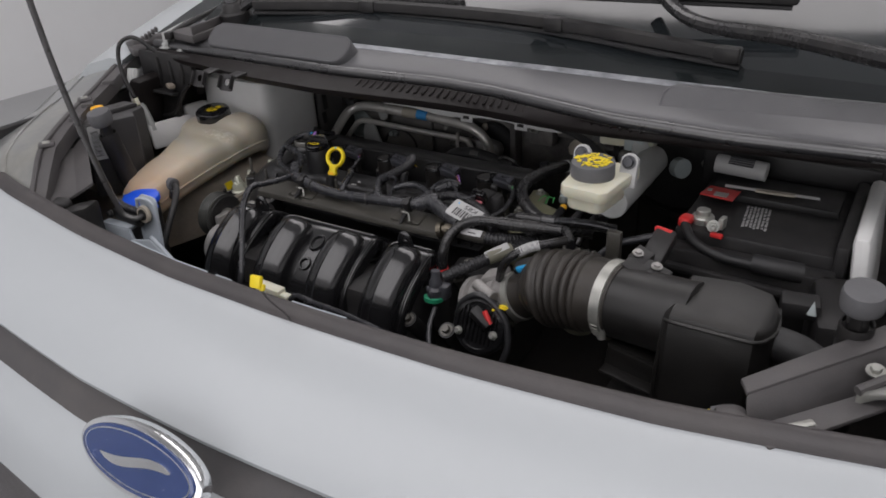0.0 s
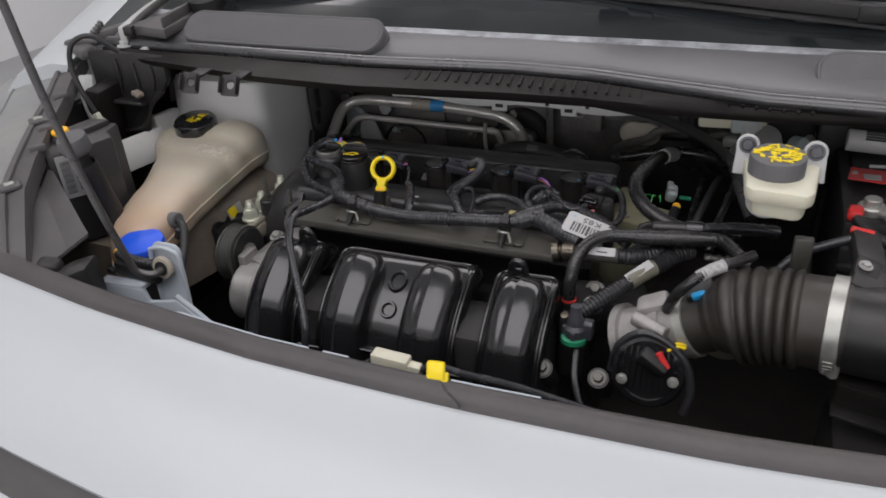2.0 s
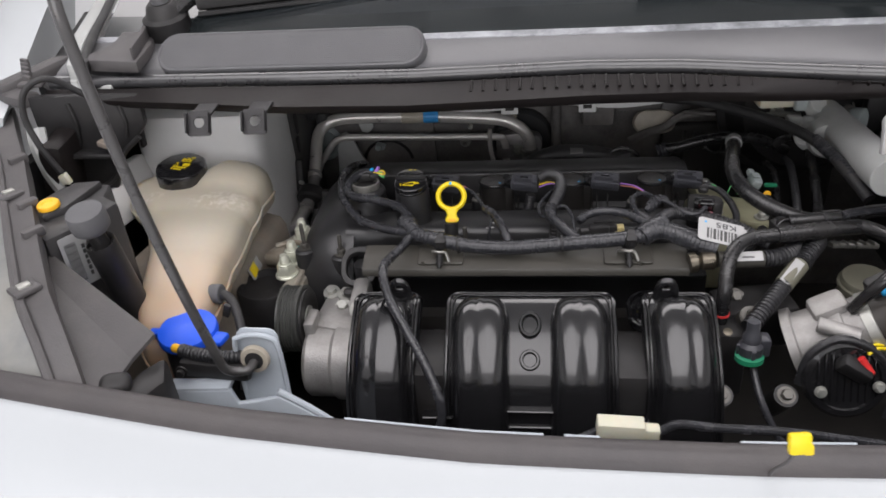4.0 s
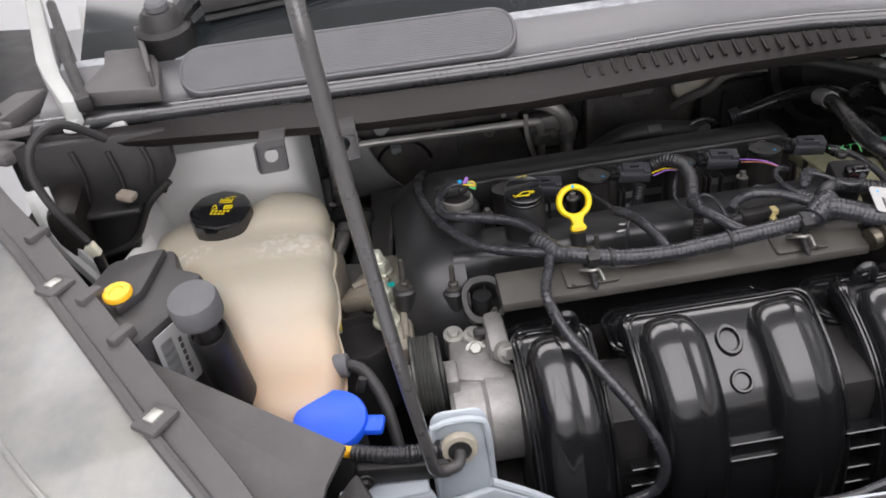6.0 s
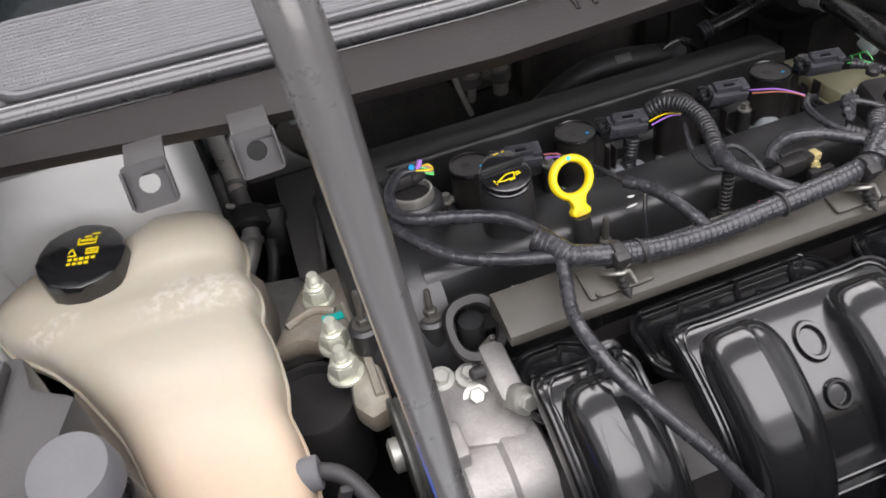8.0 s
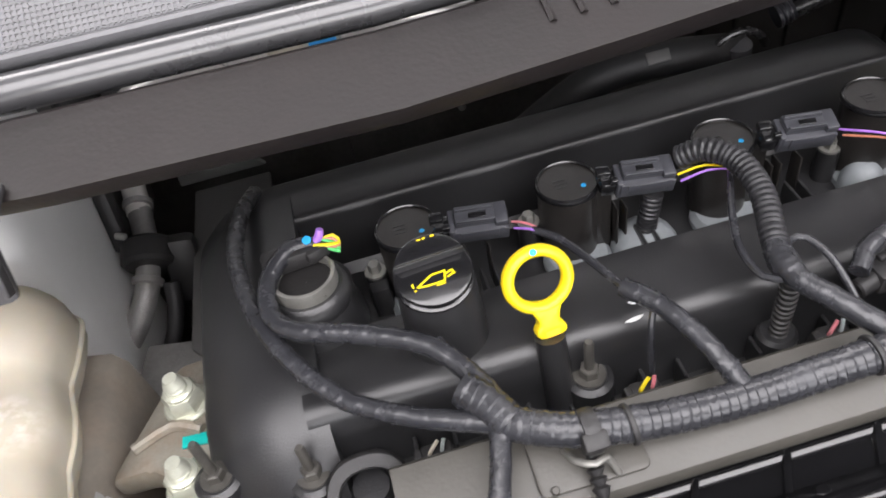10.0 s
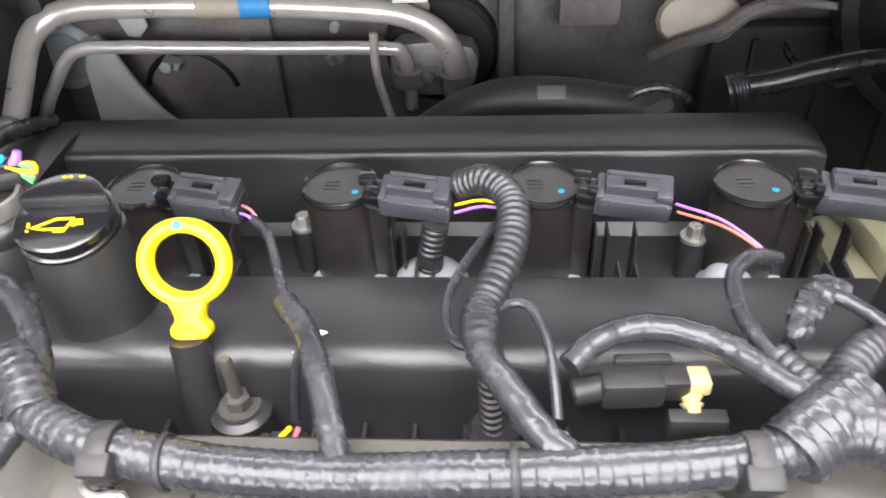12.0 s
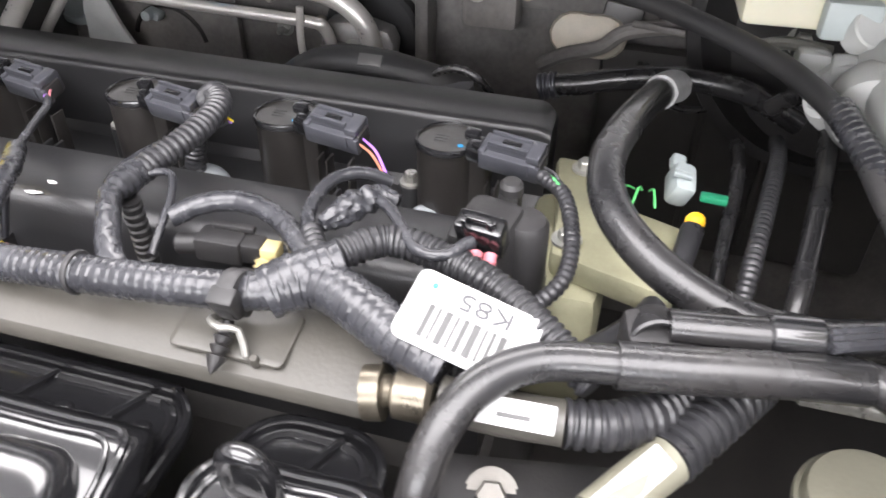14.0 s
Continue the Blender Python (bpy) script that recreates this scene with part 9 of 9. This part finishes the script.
box(bm, (0.69, -0.28, 0.78), (0.2, 0.13, 0.16), bevel=0.015)
part("lower_box", bm, M["airbox"], ab)
bm = bmesh.new()
tube(bm, [(0.752, -0.262, 0.955), (0.785, -0.262, 0.948), (0.83, -0.275, 0.925)], 0.018, 16)
part("side_hose", bm, M["rubber"], ab)
mf = thing("air_flow_sensor", (0.61, -0.225, 0.985), "black air flow sensor screwed on the duct with a red-locked plug", "sensor")
bm = bmesh.new()
box(bm, (0.611, -0.232, 0.980), (0.050, 0.030, 0.022), (12, 14, -10), 0.003)
box(bm, (0.600, -0.218, 0.990), (0.022, 0.026, 0.016), (12, 14, -10), 0.003)
part("sensor_body", bm, M["black"], mf)
bm = bmesh.new()
box(bm, (0.622, -0.246, 0.978), (0.020, 0.018, 0.024), (12, 10, -10), 0.003)
part("sensor_foot", bm, M["black"], mf)
for o in ((0.598, -0.223, 0.999), (0.622, -0.229, 0.991)):
    bm = bmesh.new()
    hexbolt(bm, o, (0.2, -0.2, 1), 0.0040, 0.003, 0.0062)
    part("screw", bm, M["cast"], mf, "bright screw")
bm = bmesh.new()
box(bm, (0.606, -0.175, 0.982), (0.026, 0.075, 0.020), (4, 6, 3), 0.004)
pg2 = part("plug", bm, M["black"], mf)
bm = bmesh.new()
box(bm, (0.602, -0.142, 0.992), (0.022, 0.008, 0.006), (0, 4, -10), 0.002)
part("red_lock", bm, M["red"], pg2, "red lock")
bm = bmesh.new()
tube(bm, [(0.596, -0.145, 0.985), (0.575, -0.150, 0.978), (0.548, -0.160, 0.968), (0.53, -0.17, 0.95)], 0.005, 12)
part("lead", bm, M["tape"], mf)

# hoses crossing in front of the brake reservoir
cr = thing("breather_hose", (0.44, -0.2, 0.97), "shiny black breather hose over the throttle with a braided sleeve", "hose")
tube_pts = [(0.505, -0.205, 0.985), (0.490, -0.222, 0.985), (0.470, -0.236, 0.981), (0.452, -0.247, 0.970), (0.440, -0.246, 0.952), (0.432, -0.24, 0.93)]
bm = bmesh.new()
tube(bm, tube_pts, 0.0055, 14)
part("rear_hose", bm, M["hose"], cr)
bm = bmesh.new()
tube(bm, [(0.480, -0.229, 0.9833), (0.470, -0.236, 0.981), (0.458, -0.243, 0.9745)], 0.0062, 14, 0.001, ribbed(0.003, 0.08))
part("braided_sleeve", bm, M["braid"], cr, "grey braided sleeve")

# white in-line plug with yellow tag at the front panel
# beige canister and pale ribbed bracket under the hose union
cn = thing("vent_canister", (0.48, -0.11, 0.87), "beige plastic vent canister below the hose clips", "canister")
bm = bmesh.new()
lathe(bm, [(0.024, -0.06), (0.025, 0.0), (0.025, 0.018), (0.0235, 0.021), (0.018, 0.022), (0.0002, 0.022)], (0.492, -0.122, 0.868), (0, -0.1, 1), 32)
part("canister", bm, M["sensorgrey"], cn)
bm = bmesh.new()
lathe(bm, [(0.0255, 0), (0.027, 0.001), (0.027, 0.005), (0.0255, 0.006)], (0.492, -0.1225, 0.876), (0, -0.1, 1), 32)
part("rim", bm, M["sensorgrey"], cn)
cb = thing("canister_bracket", (0.48, -0.09, 0.91), "pale ribbed metal bracket over the canister", "bracket")
bm = bmesh.new()
box(bm, (0.482, -0.098, 0.914), (0.05, 0.016, 0.006), (-20, 4, 4), 0.002)
part("plate", bm, M["nickel"], cb)
for i in range(5):
    bm = bmesh.new()
    box(bm, (0.464 + 0.009 * i, -0.100, 0.918), (0.003, 0.016, 0.004), (-20, 4, 4), 0.001)
    part("rib", bm, M["nickel"], cb)
wp = thing("front_plug", (0.21, -0.405, 0.94), "cream in-line plug with black wires behind the front panel", "plug")
bm = bmesh.new()
box(bm, (0.207, -0.408, 0.938), (0.036, 0.014, 0.017), (0, 3, 0), 0.0015)
box(bm, (0.230, -0.408, 0.935), (0.014, 0.010, 0.012), (0, 3, 0), 0.002)
part("plug_body", bm, M["ivory"], wp)
for pts in ([(0.238, -0.408, 0.936), (0.25, -0.408, 0.944), (0.28, -0.41, 0.943), (0.33, -0.415, 0.945), (0.40, -0.41, 0.93)], [(0.19, -0.408, 0.935), (0.17, -0.41, 0.925), (0.14, -0.41, 0.915), (0.10, -0.40, 0.90)]):
    bm = bmesh.new()
    tube(bm, pts, 0.0035, 10)
    part("lead", bm, M["tape"], wp)
bm = bmesh.new()
box(bm, (0.298, -0.508, 1.028), (0.0135, 0.006, 0.0135), (-20, 0, 6), 0.002)
box(bm, (0.304, -0.507, 1.0225), (0.006, 0.005, 0.007), (-20, 0, 6), 0.0015)
yt = solo("yellow_tag", bm, M["yellow"], "yellow plastic latch tag at the front panel", "latch tag")
bm = bmesh.new()
tube(bm, [(0.298, -0.506, 1.022), (0.2985, -0.496, 1.000), (0.299, -0.478, 0.974), (0.299, -0.470, 0.958)], 0.0012, 8)
part("stem", bm, M["strip"], yt, "dark grey stem")

# right headlamp bracket
rb = thing("headlamp_bracket", (0.80, -0.36, 1.0), "dark grey plastic headlamp bracket rail with a sloping web", "bracket")
for nm, q in (("rail", ((0.748, -0.392, 0.995), (0.845, -0.275, 1.012), (0.862, -0.292, 1.012), (0.757, -0.410, 0.995))), ("web", ((0.757, -0.410, 0.993), (0.862, -0.292, 1.010), (0.855, -0.318, 0.975), (0.765, -0.428, 0.96))), ("flange", ((0.765, -0.432, 0.978), (0.875, -0.322, 0.995), (0.882, -0.345, 0.995), (0.785, -0.45, 0.978)))):
    bm = bmesh.new()
    vs = [bm.verts.new(p) for p in q] + [bm.verts.new((p[0], p[1], p[2] - 0.005)) for p in q]
    for f in ((0, 1, 2, 3), (7, 6, 5, 4), (0, 4, 5, 1), (1, 5, 6, 2), (2, 6, 7, 3), (3, 7, 4, 0)):
        bm.faces.new([vs[k] for k in f])
    bmesh.ops.bevel(bm, geom=bm.edges[:], offset=0.0015, segments=2, affect='EDGES', profile=0.5)
    part(nm, bm, M["strip"], rb)
bm = bmesh.new()
box(bm, (0.75, -0.42, 0.955), (0.03, 0.03, 0.05), (0, 0, 30), 0.01)
part("foot", bm, M["strip"], rb)
bm = bmesh.new()
box(bm, (0.80, -0.418, 0.982), (0.03, 0.008, 0.006), (0, 0, 45), 0.002)
part("metal_clip", bm, M["zinc"], rb, "bright clip")
bm = bmesh.new()
hexbolt(bm, (0.845, -0.335, 0.999), (0, -0.3, 1), 0.005, 0.005, 0.008)
part("bolt", bm, M["zinc"], rb, "bright bolt")
RB = [(0.835, -0.372), (0.86, -0.345), (0.885, -0.312), (0.93, -0.25), (0.98, -0.17), (1.03, -0.09), (1.08, 0.0)]
headlamp([(x, y, 0.996 + 0.007 * i) for i, (x, y) in enumerate(RB)], [(0.06, -0.015, -0.03), (0.10, -0.03, -0.05), (0.15, -0.04, -0.07), (0.2, -0.05, -0.10), (0.24, -0.05, -0.12), (0.26, -0.04, -0.13), (0.26, -0.04, -0.13)], "glossy silvery grey headlamp lens")
lt = bmesh.new()
box(lt, (0.742, -0.41, 0.955), (0.03, 0.03, 0.03), (0, 0, 20), 0.012)
solo("rubber_block", lt, M["capgrey"], "dark grey rubber block at the front panel", "rubber block")

yw = thing("lamp_lead", (0.73, -0.40, 0.95), "corrugated black lamp lead with yellow wires", "cable")
lt = bmesh.new()
tube(lt, [(0.70, -0.425, 0.92), (0.712, -0.415, 0.935), (0.722, -0.402, 0.948)], 0.006, 12, 0.001, ribbed(0.004, 0.14))
part("conduit", lt, M["corr"], yw)
for d in (0.0, 0.005):
    lt = bmesh.new()
    tube(lt, [(0.722, -0.402 + d, 0.948), (0.729, -0.398 + d, 0.954), (0.737, -0.397 + d, 0.953)], 0.0016, 8)
    part("yellow_wire", lt, M["yellow"], yw, "yellow wire")
